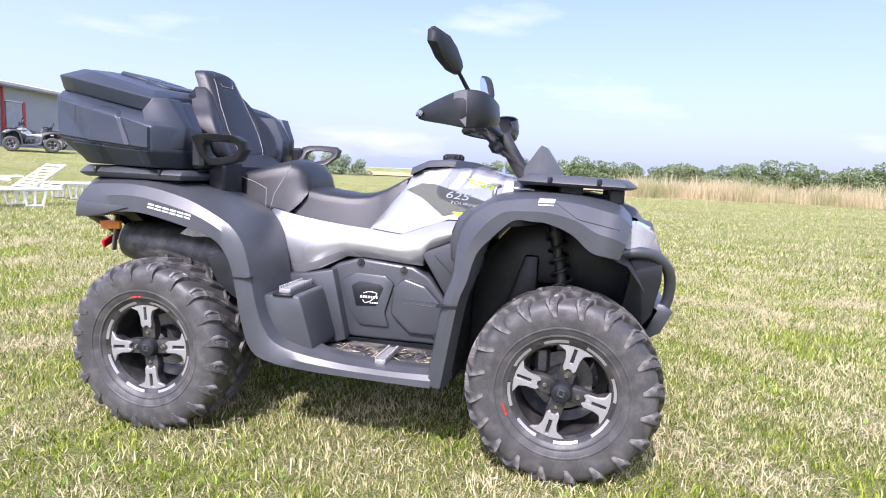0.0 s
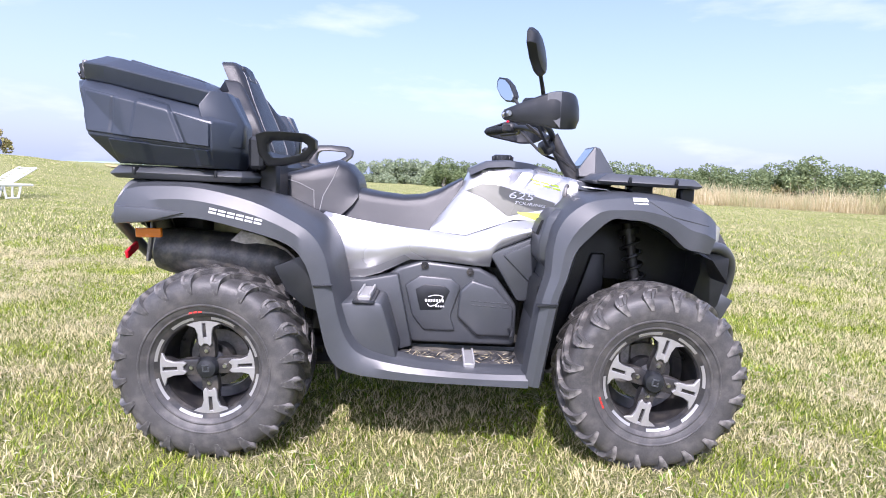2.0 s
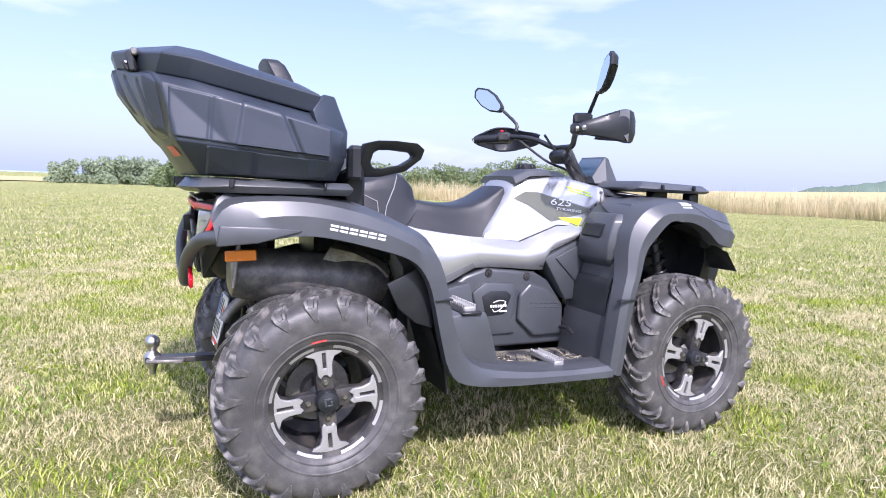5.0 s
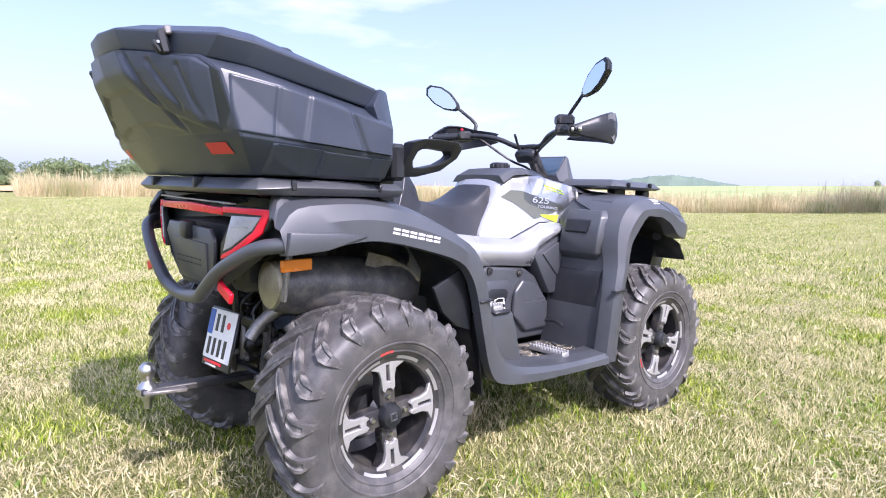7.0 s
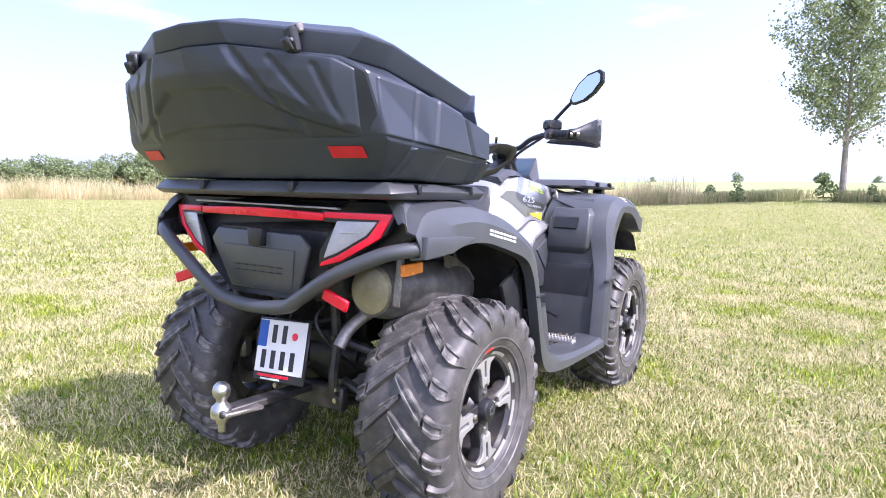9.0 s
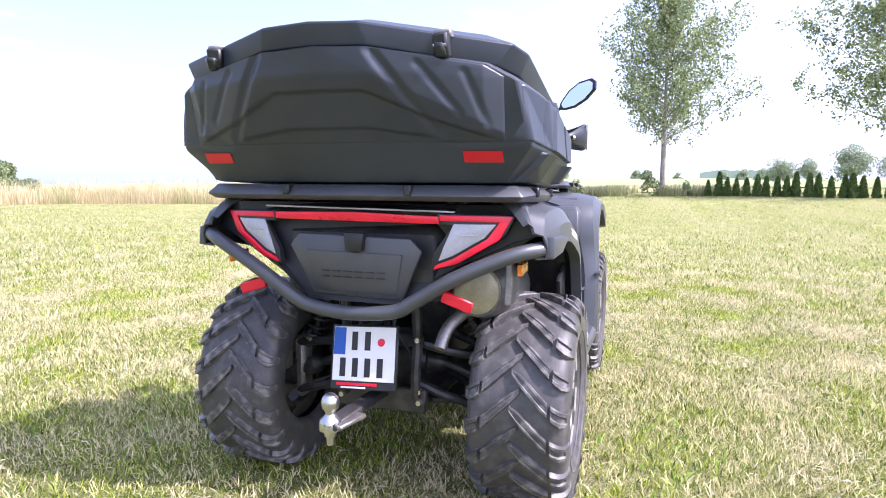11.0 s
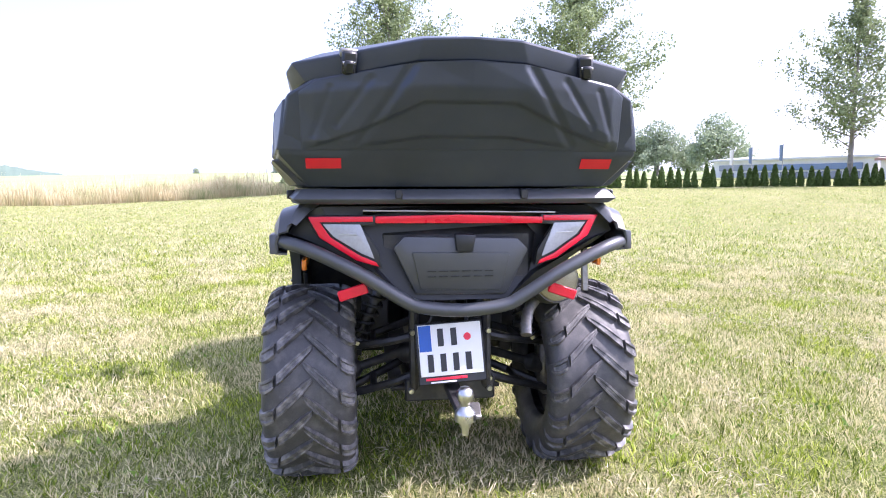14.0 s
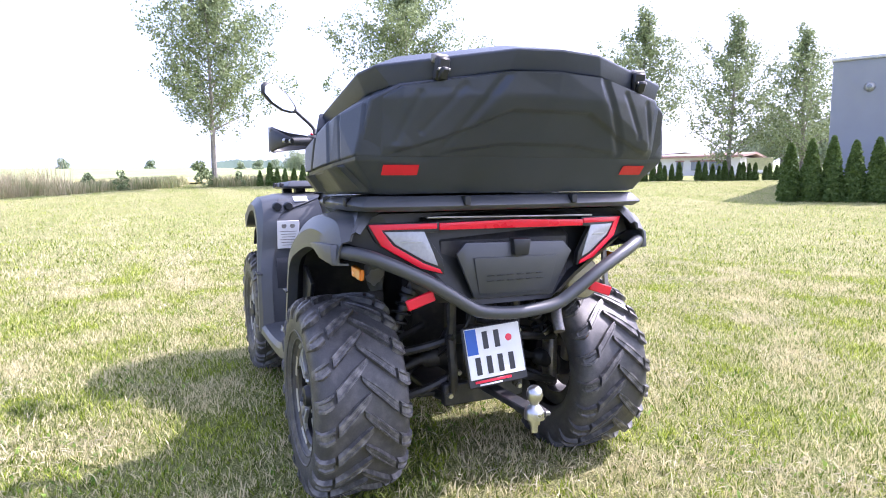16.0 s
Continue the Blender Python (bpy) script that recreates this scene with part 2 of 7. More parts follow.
def prism(poly, y0, y1, w=0.006, seg=2, inset=0.0, bm=None):
    """A plate with its outline (x, z) between y0 and y1; y1 or y0 may be functions of x, z."""
    bm2 = bmesh.new()
    f0 = y0 if callable(y0) else (lambda x, z: y0)
    f1 = y1 if callable(y1) else (lambda x, z: y1)
    a = [bm2.verts.new((x, f0(x, z), z)) for x, z in poly]
    b = [bm2.verts.new((x, f1(x, z), z)) for x, z in poly]
    n = len(poly)
    bm2.faces.new(a)
    bm2.faces.new(list(reversed(b)))
    for i in range(n):
        bm2.faces.new((a[i], b[i], b[(i + 1) % n], a[(i + 1) % n]))
    bmesh.ops.recalc_face_normals(bm2, faces=bm2.faces)
    bevel(bm2, w, seg)
    big = [f for f in bm2.faces if len(f.verts) > 4]
    bmesh.ops.triangulate(bm2, faces=big)
    return merge(bm, bm2)


def loft(rings, closed=True, caps=True, bm=None):
    """A skin over rings of equal length."""
    bm2 = bmesh.new()
    vs = [[bm2.verts.new(p) for p in r] for r in rings]
    n = len(rings[0])
    for a, b in zip(vs, vs[1:]):
        for i in range(n if closed else n - 1):
            j = (i + 1) % n
            bm2.faces.new((a[i], a[j], b[j], b[i]))
    if caps and closed:
        bm2.faces.new(vs[0])
        bm2.faces.new(list(reversed(vs[-1])))
    bmesh.ops.recalc_face_normals(bm2, faces=bm2.faces)
    return merge(bm, bm2)


def shell(grid, thick):
    """An open sheet over a grid of points, given a thickness."""
    bm2 = loft(grid, closed=False)
    bmesh.ops.solidify(bm2, geom=bm2.faces[:], thickness=thick)
    return bm2


def mirrored(bm):
    """A copy of a mesh flipped across the vehicle's middle."""
    b2 = bm.copy()
    bmesh.ops.scale(b2, vec=(1, -1, 1), verts=b2.verts)
    bmesh.ops.reverse_faces(b2, faces=b2.faces)
    return b2


def curve_pts(pts, n=6):
    """Catmull-Rom through the points."""
    p = [Vector(q) for q in pts]
    p = [2 * p[0] - p[1]] + p + [2 * p[-1] - p[-2]]
    out = []
    for i in range(1, len(p) - 2):
        for k in range(n):
            t = k / n
            out.append(0.5 * (2 * p[i] + (p[i + 1] - p[i - 1]) * t + (2 * p[i - 1] - 5 * p[i] + 4 * p[i + 1] - p[i + 2]) * t * t + (3 * p[i] - p[i - 1] - 3 * p[i + 1] + p[i + 2]) * t ** 3))
    out.append(p[-2])
    return out


def tube(pts, r, n=10, smooth=5, bm=None):
    """A round bar along points; r may be a list."""
    path = curve_pts(pts, smooth) if smooth > 1 else [Vector(q) for q in pts]
    rings, up = [], None
    for i, p in enumerate(path):
        d = (path[min(i + 1, len(path) - 1)] - path[max(i - 1, 0)]).normalized()
        if up is None:
            up = d.orthogonal().normalized()
        up = (up - d * up.dot(d)).normalized()
        side = d.cross(up)
        if isinstance(r, (list, tuple)):
            k = i / (len(path) - 1) * (len(r) - 1)
            rr = r[int(k)] + (r[min(int(k) + 1, len(r) - 1)] - r[int(k)]) * (k - int(k))
        else:
            rr = r
        rings.append([p + rr * (math.cos(a) * up + math.sin(a) * side) for a in (2 * math.pi * j / n for j in range(n))])
    return loft(rings, bm=bm)


def lathe(profile, n=32, axis="y", at=(0, 0, 0), bm=None, close=False):
    """Turns (radius, along) pairs about an axis."""
    rings = []
    for j in range(n):
        a = 2 * math.pi * j / n
        c, s = math.cos(a), math.sin(a)
        ring = []
        for r, h in profile:
            p = {"y": (r * c, h, r * s), "x": (h, r * c, r * s), "z": (r * c, r * s, h)}[axis]
            ring.append((p[0] + at[0], p[1] + at[1], p[2] + at[2]))
        rings.append(ring)
    rings.append(rings[0])
    bm2 = bmesh.new()
    vs = [[bm2.verts.new(p) for p in r] for r in rings[:-1]]
    m = len(profile)
    for i in range(n):
        a, b = vs[i], vs[(i + 1) % n]
        for k in range(m if close else m - 1):
            bm2.faces.new((a[k], a[(k + 1) % m], b[(k + 1) % m], b[k]))
    bmesh.ops.remove_doubles(bm2, verts=bm2.verts, dist=1e-6)
    bmesh.ops.recalc_face_normals(bm2, faces=bm2.faces)
    return merge(bm, bm2)


def raw_mesh(name, verts, faces_size, faces, mat):
    """A large mesh from arrays."""
    me = bpy.data.meshes.new(name)
    nf = len(faces)
    me.vertices.add(len(verts))
    me.vertices.foreach_set("co", np.asarray(verts, np.float32).ravel())
    me.loops.add(nf * faces_size)
    me.loops.foreach_set("vertex_index", np.asarray(faces, np.int32).ravel())
    me.polygons.add(nf)
    me.polygons.foreach_set("loop_start", np.arange(0, nf * faces_size, faces_size, dtype=np.int32))
    me.update(calc_edges=True)
    me.materials.append(mat)
    return me


def text_part(name, words, size, mat, parent, m, depth=0.0006, shear=0.0, wide=1.0):
    c = bpy.data.curves.new(name, "FONT")
    c.body, c.size, c.extrude, c.shear = words, size, depth, shear
    c.align_x, c.align_y = "CENTER", "CENTER"
    tmp = bpy.data.objects.new(name, c)
    scene.collection.objects.link(tmp)
    dg = bpy.context.evaluated_depsgraph_get()
    me = bpy.data.meshes.new_from_object(tmp.evaluated_get(dg))
    bpy.data.objects.remove(tmp)
    me.materials.clear()
    me.materials.append(mat)
    ob = new(name, me)
    ob.parent = parent
    ob.matrix_basis = m @ Matrix.Diagonal((wide, 1, 1, 1))
    return ob


# ---- the meadow and the land round it ----
def S(t):
    t = np.clip(t, 0, 1)
    return t * t * (3 - 2 * t)


def land(x, y):
    """The ground's height: level lawn, a bank up to the sheds, a gentle rise to the hedges, open land falling away to the valley."""
    x, y = np.asarray(x, float), np.asarray(y, float)
    r = np.hypot(x, y)
    az = np.degrees(np.arctan2(y, x))
    bank = 1.18 * S((r - 12) / 24) * S((az - 112) / 14)
    w = (1 - S((az + 5) / 32)) * S((az + 150) / 40)
    rise = 0.85 * S((r - 10) / 24) * w
    far = np.clip(r - 42, 0, 260) * 0.021 * (1 - S((az - 8) / 55)) * S((az + 150) / 40)
    dip = -np.clip(r - 38, 0, 400) * 0.006 * S((az - 70) / 22) * (1 - S((az - 112) / 10))
    soft = 0.02 * np.sin(x * 0.9 + 1.3) * np.sin(y * 0.8) * S((r - 3) / 5)
    return -0.045 + bank + rise + far + dip + soft


M_GROUND = bpy.data.materials.new("meadow_ground")
M_GROUND.use_nodes = True
nt = M_GROUND.node_tree
gb = nt.nodes["Principled BSDF"]
gg = nt.nodes.new("ShaderNodeNewGeometry")


def gnoise(scale, detail=5, rough=0.55, stretch=None):
    n = nt.nodes.new("ShaderNodeTexNoise")
    n.inputs["Scale"].default_value, n.inputs["Detail"].default_value, n.inputs["Roughness"].default_value = scale, detail, rough
    if stretch:
        mp = nt.nodes.new("ShaderNodeMapping")
        mp.inputs["Rotation"].default_value, mp.inputs["Scale"].default_value = (0, 0, stretch[0]), (stretch[1], stretch[2], 1)
        nt.links.new(gg.outputs["Position"], mp.inputs[0])
        nt.links.new(mp.outputs[0], n.inputs["Vector"])
    else:
        nt.links.new(gg.outputs["Position"], n.inputs["Vector"])
    return n.outputs["Fac"]


def gramp(fac, stops):
    r = nt.nodes.new("ShaderNodeValToRGB")
    el = r.color_ramp.elements
    while len(el) < len(stops):
        el.new(0.5)
    for e, (p, c) in zip(el, stops):
        e.position, e.color = p, c + (1,)
    nt.links.new(fac, r.inputs[0])
    return r.outputs[0]


def gmix(fac, a, b, mode="MIX"):
    m = nt.nodes.new("ShaderNodeMixRGB")
    m.blend_type = mode
    if isinstance(fac, float):
        m.inputs[0].default_value = fac
    else:
        nt.links.new(fac, m.inputs[0])
    nt.links.new(a, m.inputs[1])
    nt.links.new(b, m.inputs[2])
    return m.outputs[0]


# the near-black stop paints shaded gaps between blades into the ground colour
fine = gramp(gnoise(140, 6, 0.75), [(0.40, (0.016, 0.022, 0.006)), (0.5, (0.19, 0.21, 0.055)), (0.60, (0.56, 0.51, 0.26))])
patchy = gramp(gnoise(0.75, 6, 0.65), [(0.36, (0.12, 0.21, 0.035)), (0.5, (0.27, 0.31, 0.09)), (0.62, (0.46, 0.42, 0.24))])
swath = gramp(gnoise(1.0, 4, 0.6, (0.5, 0.12, 1.1)), [(0.38, (0.19, 0.27, 0.08)), (0.60, (0.50, 0.47, 0.29))])
lawn = gmix(0.68, gmix(0.5, patchy, swath), fine)
nt.links.new(lawn, gb.inputs["Base Color"])
gb.inputs["Roughness"].default_value, gb.inputs["Specular IOR Level"].default_value = 0.95, 0.05
gbump = nt.nodes.new("ShaderNodeBump")
gbump.inputs["Strength"].default_value, gbump.inputs["Distance"].default_value = 0.9, 0.03
nt.links.new(gnoise(90, 6, 0.75), gbump.inputs["Height"])
nt.links.new(gbump.outputs[0], gb.inputs["Normal"])

rad = np.concatenate([np.linspace(0, 12, 25), np.linspace(13, 60, 48), np.geomspace(62, 4000, 60)])
NA = 180
ang = np.linspace(0, 2 * np.pi, NA, endpoint=False)
gx = np.outer(rad[1:], np.cos(ang)).ravel()
gy = np.outer(rad[1:], np.sin(ang)).ravel()
gv = np.vstack([[0, 0, -0.045], np.column_stack([gx, gy, land(gx, gy)])])
gf = []
for i in range(len(rad) - 2):
    for j in range(NA):
        a, b = 1 + i * NA + j, 1 + i * NA + (j + 1) % NA
        gf.append((a, a + NA, b + NA, b))
for j in range(NA):
    gf.append((0, 1 + j, 1 + (j + 1) % NA, 0))
me = bpy.data.meshes.new("ground")
me.from_pydata([tuple(v) for v in gv], [], [f if f[0] != f[3] else f[:3] for f in gf])
me.materials.append(M_GROUND)
for p in me.polygons:
    p.use_smooth = True
tagged(new("ground", me), "mown meadow of green grass with dry straw patches", "ground", kind="structure")

rng = np.random.default_rng(7)


def spread_r(n, full, end):
    """Distances from the middle: even as far as full, thinning out to end."""
    out = end * np.sqrt(rng.uniform(0, 1, n * 4))
    keep = rng.uniform(0, 1, n * 4) < 1 - S((out - full) / (end - full))
    return np.resize(out[keep], n)


def blades(name, px, py, hmin, hmax, width, mat, lean=0.5, seg=2, base=None):
    """Bent grass blades at the given places: a quad and a tip each, or a tip alone."""
    n = len(px)
    h = rng.uniform(hmin, hmax, n)
    a = rng.uniform(0, 2 * np.pi, n)
    l = rng.uniform(0.1, 1, n) * lean * h
    la = rng.uniform(0, 2 * np.pi, n)
    w = rng.uniform(0.6, 1.2, n) * width
    z = land(px, py) - 0.004 if base is None else base
    dx, dy = np.cos(a) * w / 2, np.sin(a) * w / 2
    lx, ly = np.cos(la) * l, np.sin(la) * l
    if seg == 1:
        v = np.stack([np.column_stack([px - dx, py - dy, z]), np.column_stack([px + dx, py + dy, z]), np.column_stack([px + lx, py + ly, z + h])], 1).reshape(-1, 3)
        f = np.arange(n * 3).reshape(n, 3)
        return raw_mesh(name, v, 3, f, mat)
    mx, my, mz = px + lx * 0.35, py + ly * 0.35, z + h * 0.6
    v = np.stack([np.column_stack([px - dx, py - dy, z]), np.column_stack([px + dx, py + dy, z]), np.column_stack([mx + dx * 0.8, my + dy * 0.8, mz]), np.column_stack([mx - dx * 0.8, my - dy * 0.8, mz]), np.column_stack([px + lx, py + ly, z + h * 0.92])], 1).reshape(-1, 3)
    k = np.arange(n)[:, None] * 5
    f = np.concatenate([k + np.array([[0, 1, 2]]), k + np.array([[0, 2, 3]]), k + np.array([[3, 2, 4]])])
    return raw_mesh(name, v, 3, f, mat)


M_GRASS = leafy("grass_blades", [(0.045, 0.08, 0.006), (0.30, 0.39, 0.032), (0.68, 0.75, 0.11)], patch=1.9, straw=(0.72, 0.64, 0.38), straw_at=(0.46, 0.58), blade_mix=0.42)
# fine bent blades, and as many simple ones between them, gathered into tufts
for n, seg, hi, wide in ((330000, 2, 0.050, 0.0050), (520000, 1, 0.040, 0.0052)):
    r = spread_r(n, 3.8, 7.2)
    a = rng.uniform(0, 2 * np.pi, n)
    px, py = r * np.cos(a) + 0.2, r * np.sin(a)
    pull = rng.uniform(0.0, 0.8, n)
    px, py = px + pull * 0.035 * np.sin(px * 41 + 3 * np.sin(py * 17)), py + pull * 0.035 * np.sin(py * 43 + 3 * np.sin(px * 19))
    tagged(new("lawn_grass", blades("lawn_grass", px, py, 0.010, hi, wide, M_GRASS, lean=1.25, seg=seg)), "short mown grass blades, green mixed with straw", "grass", kind="stuff")
n = 380000
r = 3.2 + 30 * rng.uniform(0, 1, n) ** 1.35
a = rng.uniform(radians(-110), radians(185), n)
keep = rng.uniform(0, 1, n) < 0.1 + 0.9 * S((r - 3.4) / 3.5)
px, py = (r * np.cos(a))[keep], (r * np.sin(a))[keep]
tagged(new("meadow_grass", blades("meadow_grass", px, py, 0.018, 0.060, 0.016, M_GRASS, lean=1.1, seg=1)), "short mown grass farther across the meadow", "grass", kind="stuff")
# dry clippings lying in swaths and tufts over the lawn
def clippings(name, px, py, mat, base=None):
    n = len(px)
    a = rng.uniform(0, 2 * np.pi, n)
    l = rng.uniform(0.015, 0.055, n)
    w = rng.uniform(0.0007, 0.0016, n)
    z = land(px, py) + rng.uniform(0.008, 0.046, n) if base is None else base
    dz = rng.normal(0, 0.28, n) * l
    dx, dy = np.cos(a) * l / 2, np.sin(a) * l / 2
    nx, ny = -np.sin(a) * w, np.cos(a) * w
    v = np.stack([np.column_stack([px - dx, py - dy, z - dz / 2]), np.column_stack([px + nx, py + ny, z + 0.004]), np.column_stack([px + dx, py + dy, z + dz / 2]), np.column_stack([px - nx, py - ny, z + 0.002])], 1).reshape(-1, 3)
    return raw_mesh(name, v, 4, np.arange(n)[:, None] * 4 + np.array([[0, 1, 2, 3]]), mat)


n = 280000
r = spread_r(n, 4.4, 8.2)
a = rng.uniform(0, 2 * np.pi, n)
px, py = r * np.cos(a) + 0.2, r * np.sin(a)
ca, sa = math.cos(0.5), math.sin(0.5)
u, v_ = px * ca + py * sa, -px * sa + py * ca
patch_n = np.array([noise.noise((p * 0.45, q * 1.5, 1.0)) + 0.7 * noise.noise((p * 2.1, q * 2.6, 5.0)) for p, q in zip(u, v_)])
keep = patch_n > rng.uniform(-0.05, 0.45, n)
M_CLIP = leafy("dry_clippings", [(0.34, 0.30, 0.19), (0.52, 0.46, 0.30), (0.68, 0.62, 0.44)])
tagged(new("dry_clippings", clippings("dry_clippings", px[keep], py[keep], M_CLIP)), "pale dry grass clippings lying on the lawn", "dry grass", kind="stuff")
# broad clover and plantain leaves low in the lawn
n = 26000
r = spread_r(n, 4.2, 7.5)
a = rng.uniform(0, 2 * np.pi, n)
px, py = r * np.cos(a), r * np.sin(a)
keep = np.array([noise.noise((x * 1.7, y * 1.7, 3.0)) + 0.6 * noise.noise((x * 6, y * 6, 8.0)) > 0.16 for x, y in zip(px, py)])
px, py = px[keep], py[keep]
M_CLOVER = leafy("weed_leaves", [(0.11, 0.22, 0.03), (0.20, 0.34, 0.05), (0.33, 0.48, 0.10)])
tagged(new("lawn_weeds", blades("lawn_weeds", px, py, 0.012, 0.034, 0.017, M_CLOVER, lean=1.7)), "low broad-leaved weeds and clover in the lawn", "weeds", kind="stuff")

# tall dry grass along the lawn's edge
EDGE = [(3.2, 32.0), (7, 32.6), (13, 33.0), (20, 27), (25.5, 21.5), (28.5, 14), (29.5, 8), (29.8, 4.5)]
M_HAY = leafy("tall_dry_grass", [(0.46, 0.38, 0.21), (0.64, 0.55, 0.34), (0.76, 0.68, 0.47)], patch=0.45, straw=(0.34, 0.36, 0.16), straw_at=(0.52, 0.70))
ep = curve_pts([(x, y, 0) for x, y in EDGE], 12)
n = 46000
k = rng.uniform(0, len(ep) - 1.001, n)
i = k.astype(int)
P = np.array([tuple(p)[:2] for p in ep])
q = P[i] + (P[i + 1] - P[i]) * (k - i)[:, None]
out_dir = q / np.linalg.norm(q, axis=1)[:, None]
q = q + out_dir * (rng.uniform(0, 1, n) ** 1.5 * 7)[:, None]
q = q[rng.uniform(0, 1, n) < np.clip((q[:, 1] - 3.5) / 9, 0.06, 1)]
hh = np.array([0.82 + 0.45 * noise.noise((x * 0.35, y * 0.35, 0.0)) + 0.3 * noise.noise((x * 1.4, y * 1.4, 4.0)) for x, y in q])
tall = blades("tall_grass", q[:, 0], q[:, 1], 0.35 * hh, 1.45 * hh, 0.022, M_HAY, lean=0.6)
tagged(new("tall_grass", tall), "belt of tall dry straw-coloured grass along the meadow edge", "tall grass", kind="stuff")
n = 900
k = rng.uniform(0, len(ep) - 1.001, n)
i = k.astype(int)
q = P[i] + (P[i + 1] - P[i]) * (k - i)[:, None]
q = q + q / np.linalg.norm(q, axis=1)[:, None] * rng.uniform(0, 4, n)[:, None]
tagged(new("tall_stalks", blades("tall_stalks", q[:, 0], q[:, 1], 1.0, 1.75, 0.03, M_HAY, lean=0.25)), "single taller stalks above the dry grass", "tall grass", kind="stuff")


# ---- the quad bike ----
from mathutils.bvhtree import BVHTree

atv = thing("quad_bike", "grey and silver quad bike standing on short grass", "quad bike")


def both(name, bm, mat, parent, label="", smooth=38):
    """A part on the right side and its mirror image on the left."""
    a = part(name, bm.copy(), mat, parent, label, smooth)
    b = part(name, mirrored(bm), mat, parent, label, smooth)
    bm.free()
    return a, b


def decal(name, bvh, poly, mat, parent, axis="y", side=-1, lift=0.0016, cuts=3, label=""):
    """A printed patch laid on a surface: its outline (x, z) or (y, z) is cast along y or x."""
    bm = bmesh.new()
    far = 2.0 * side
    vs = [bm.verts.new((a, far, z) if axis == "y" else (far, a, z)) for a, z in poly]
    bm.faces.new(vs)
    bmesh.ops.triangulate(bm, faces=bm.faces[:])
    bmesh.ops.subdivide_edges(bm, edges=bm.edges[:], cuts=cuts, use_grid_fill=True)
    d = Vector((0, -side, 0)) if axis == "y" else Vector((-side, 0, 0))
    for v in bm.verts:
        hit, nrm, _, _ = bvh.ray_cast(v.co, d)
        if hit is None:
            hit, nrm, _, _ = bvh.find_nearest(v.co)
        v.co = hit - d * lift
    ob = part(name, bm, mat, parent, label)
    return ob


def ridge(bvh, pts, axis, side, r, sink=0.0, n=6, bm=None, step=6):
    """A raised bead that follows a surface below the points (x, z) or (y, z)."""
    path = []
    d = Vector((0, -side, 0)) if axis == "y" else Vector((-side, 0, 0))
    for (a0, z0), (a1, z1) in zip(pts, pts[1:]):
        for k in range(step + 1):
            t = k / step
            a, z = a0 + (a1 - a0) * t, z0 + (z1 - z0) * t
            o = Vector((a, 2 * side, z)) if axis == "y" else Vector((2 * side, a, z))
            hit, nrm, _, _ = bvh.ray_cast(o, d)
            if hit is not None and (not path or (hit - path[-1]).length > 1e-4):
                path.append(hit + d * sink)
    return tube(path, r, n, smooth=1, bm=bm) if len(path) > 1 else bm


def bars(bvh, words, x0, x1, z0, z1, h, mat, parent, name="letter_mark", axis="y", side=-1, slant=0.0):
    """Plain paired bars of the size of a brand word."""
    for k in range(words):
        for lo, hi in ((-0.5, -0.14), (0.14, 0.5)):
            pts = []
            for u, v in ((0, lo), (1, lo), (1, hi), (0, hi)):
                t = (k + 0.82 * u) / words
                pts.append((x0 + (x1 - x0) * t + slant * v, z0 + (z1 - z0) * t + h * v))
            decal(name, bvh, pts, mat, parent, axis, side, cuts=1)


# rear mudguards: crest and lower edge along the arch, then down the leg and along the footboard
REAR = [
    (-0.318, 0.800, -0.305, 0.728, -0.470, -0.50, -0.535), (-0.280, 0.860, -0.20, 0.738, -0.40, -0.475, -0.545), (-0.15, 0.872, -0.10, 0.756, -0.24, -0.475, -0.552),
    (-0.021, 0.866, -0.003, 0.752, -0.22, -0.475, -0.556), (0.135, 0.831, 0.15, 0.717, -0.21, -0.48, -0.556), (0.251, 0.779, 0.255, 0.683, -0.22, -0.49, -0.556),
    (0.335, 0.73, 0.305, 0.635, -0.25, -0.505, -0.556), (0.385, 0.65, 0.334, 0.567, -0.27, -0.51, -0.556), (0.42, 0.50, 0.364, 0.434, -0.29, -0.515, -0.56),
    (0.46, 0.385, 0.398, 0.319, -0.33, -0.515, -0.562), (0.53, 0.325, 0.46, 0.268, -0.40, -0.515, -0.562), (0.70, 0.293, 0.62, 0.247, -0.44, -0.515, -0.562),
    (0.90, 0.280, 0.85, 0.24, -0.44, -0.515, -0.562), (1.06, 0.283, 1.06, 0.236, -0.44, -0.515, -0.562)]
grid = []
for i, (cx, cz, lx, lz, yi, yc, yo) in enumerate(REAR):
    up = 0.012 if i < 7 else 0.0
    fx = 0.0 if i < 5 else 0.012
    ymid = yc * 0.45 + yi * 0.55
    grid.append([(cx + fx, yi, cz + up), (cx + fx, ymid, cz + up * 1.6), (cx + fx * 0.5, yc * 0.85 + yi * 0.15, cz + up), (cx, yc, cz - 0.004), (cx * 0.85 + lx * 0.15, yc * 0.35 + yo * 0.65, cz * 0.85 + lz * 0.15), (cx * 0.5 + lx * 0.5, yo + 0.003, cz * 0.5 + lz * 0.5), (lx, yo, lz), (lx, yo + 0.035, lz - 0.003)])
def refined(rows, n=3):
    """More rows between the given ones, along smooth curves."""
    cols = [curve_pts([r_[k] for r_ in rows], n) for k in range(len(rows[0]))]
    return [list(r_) for r_ in zip(*cols)]


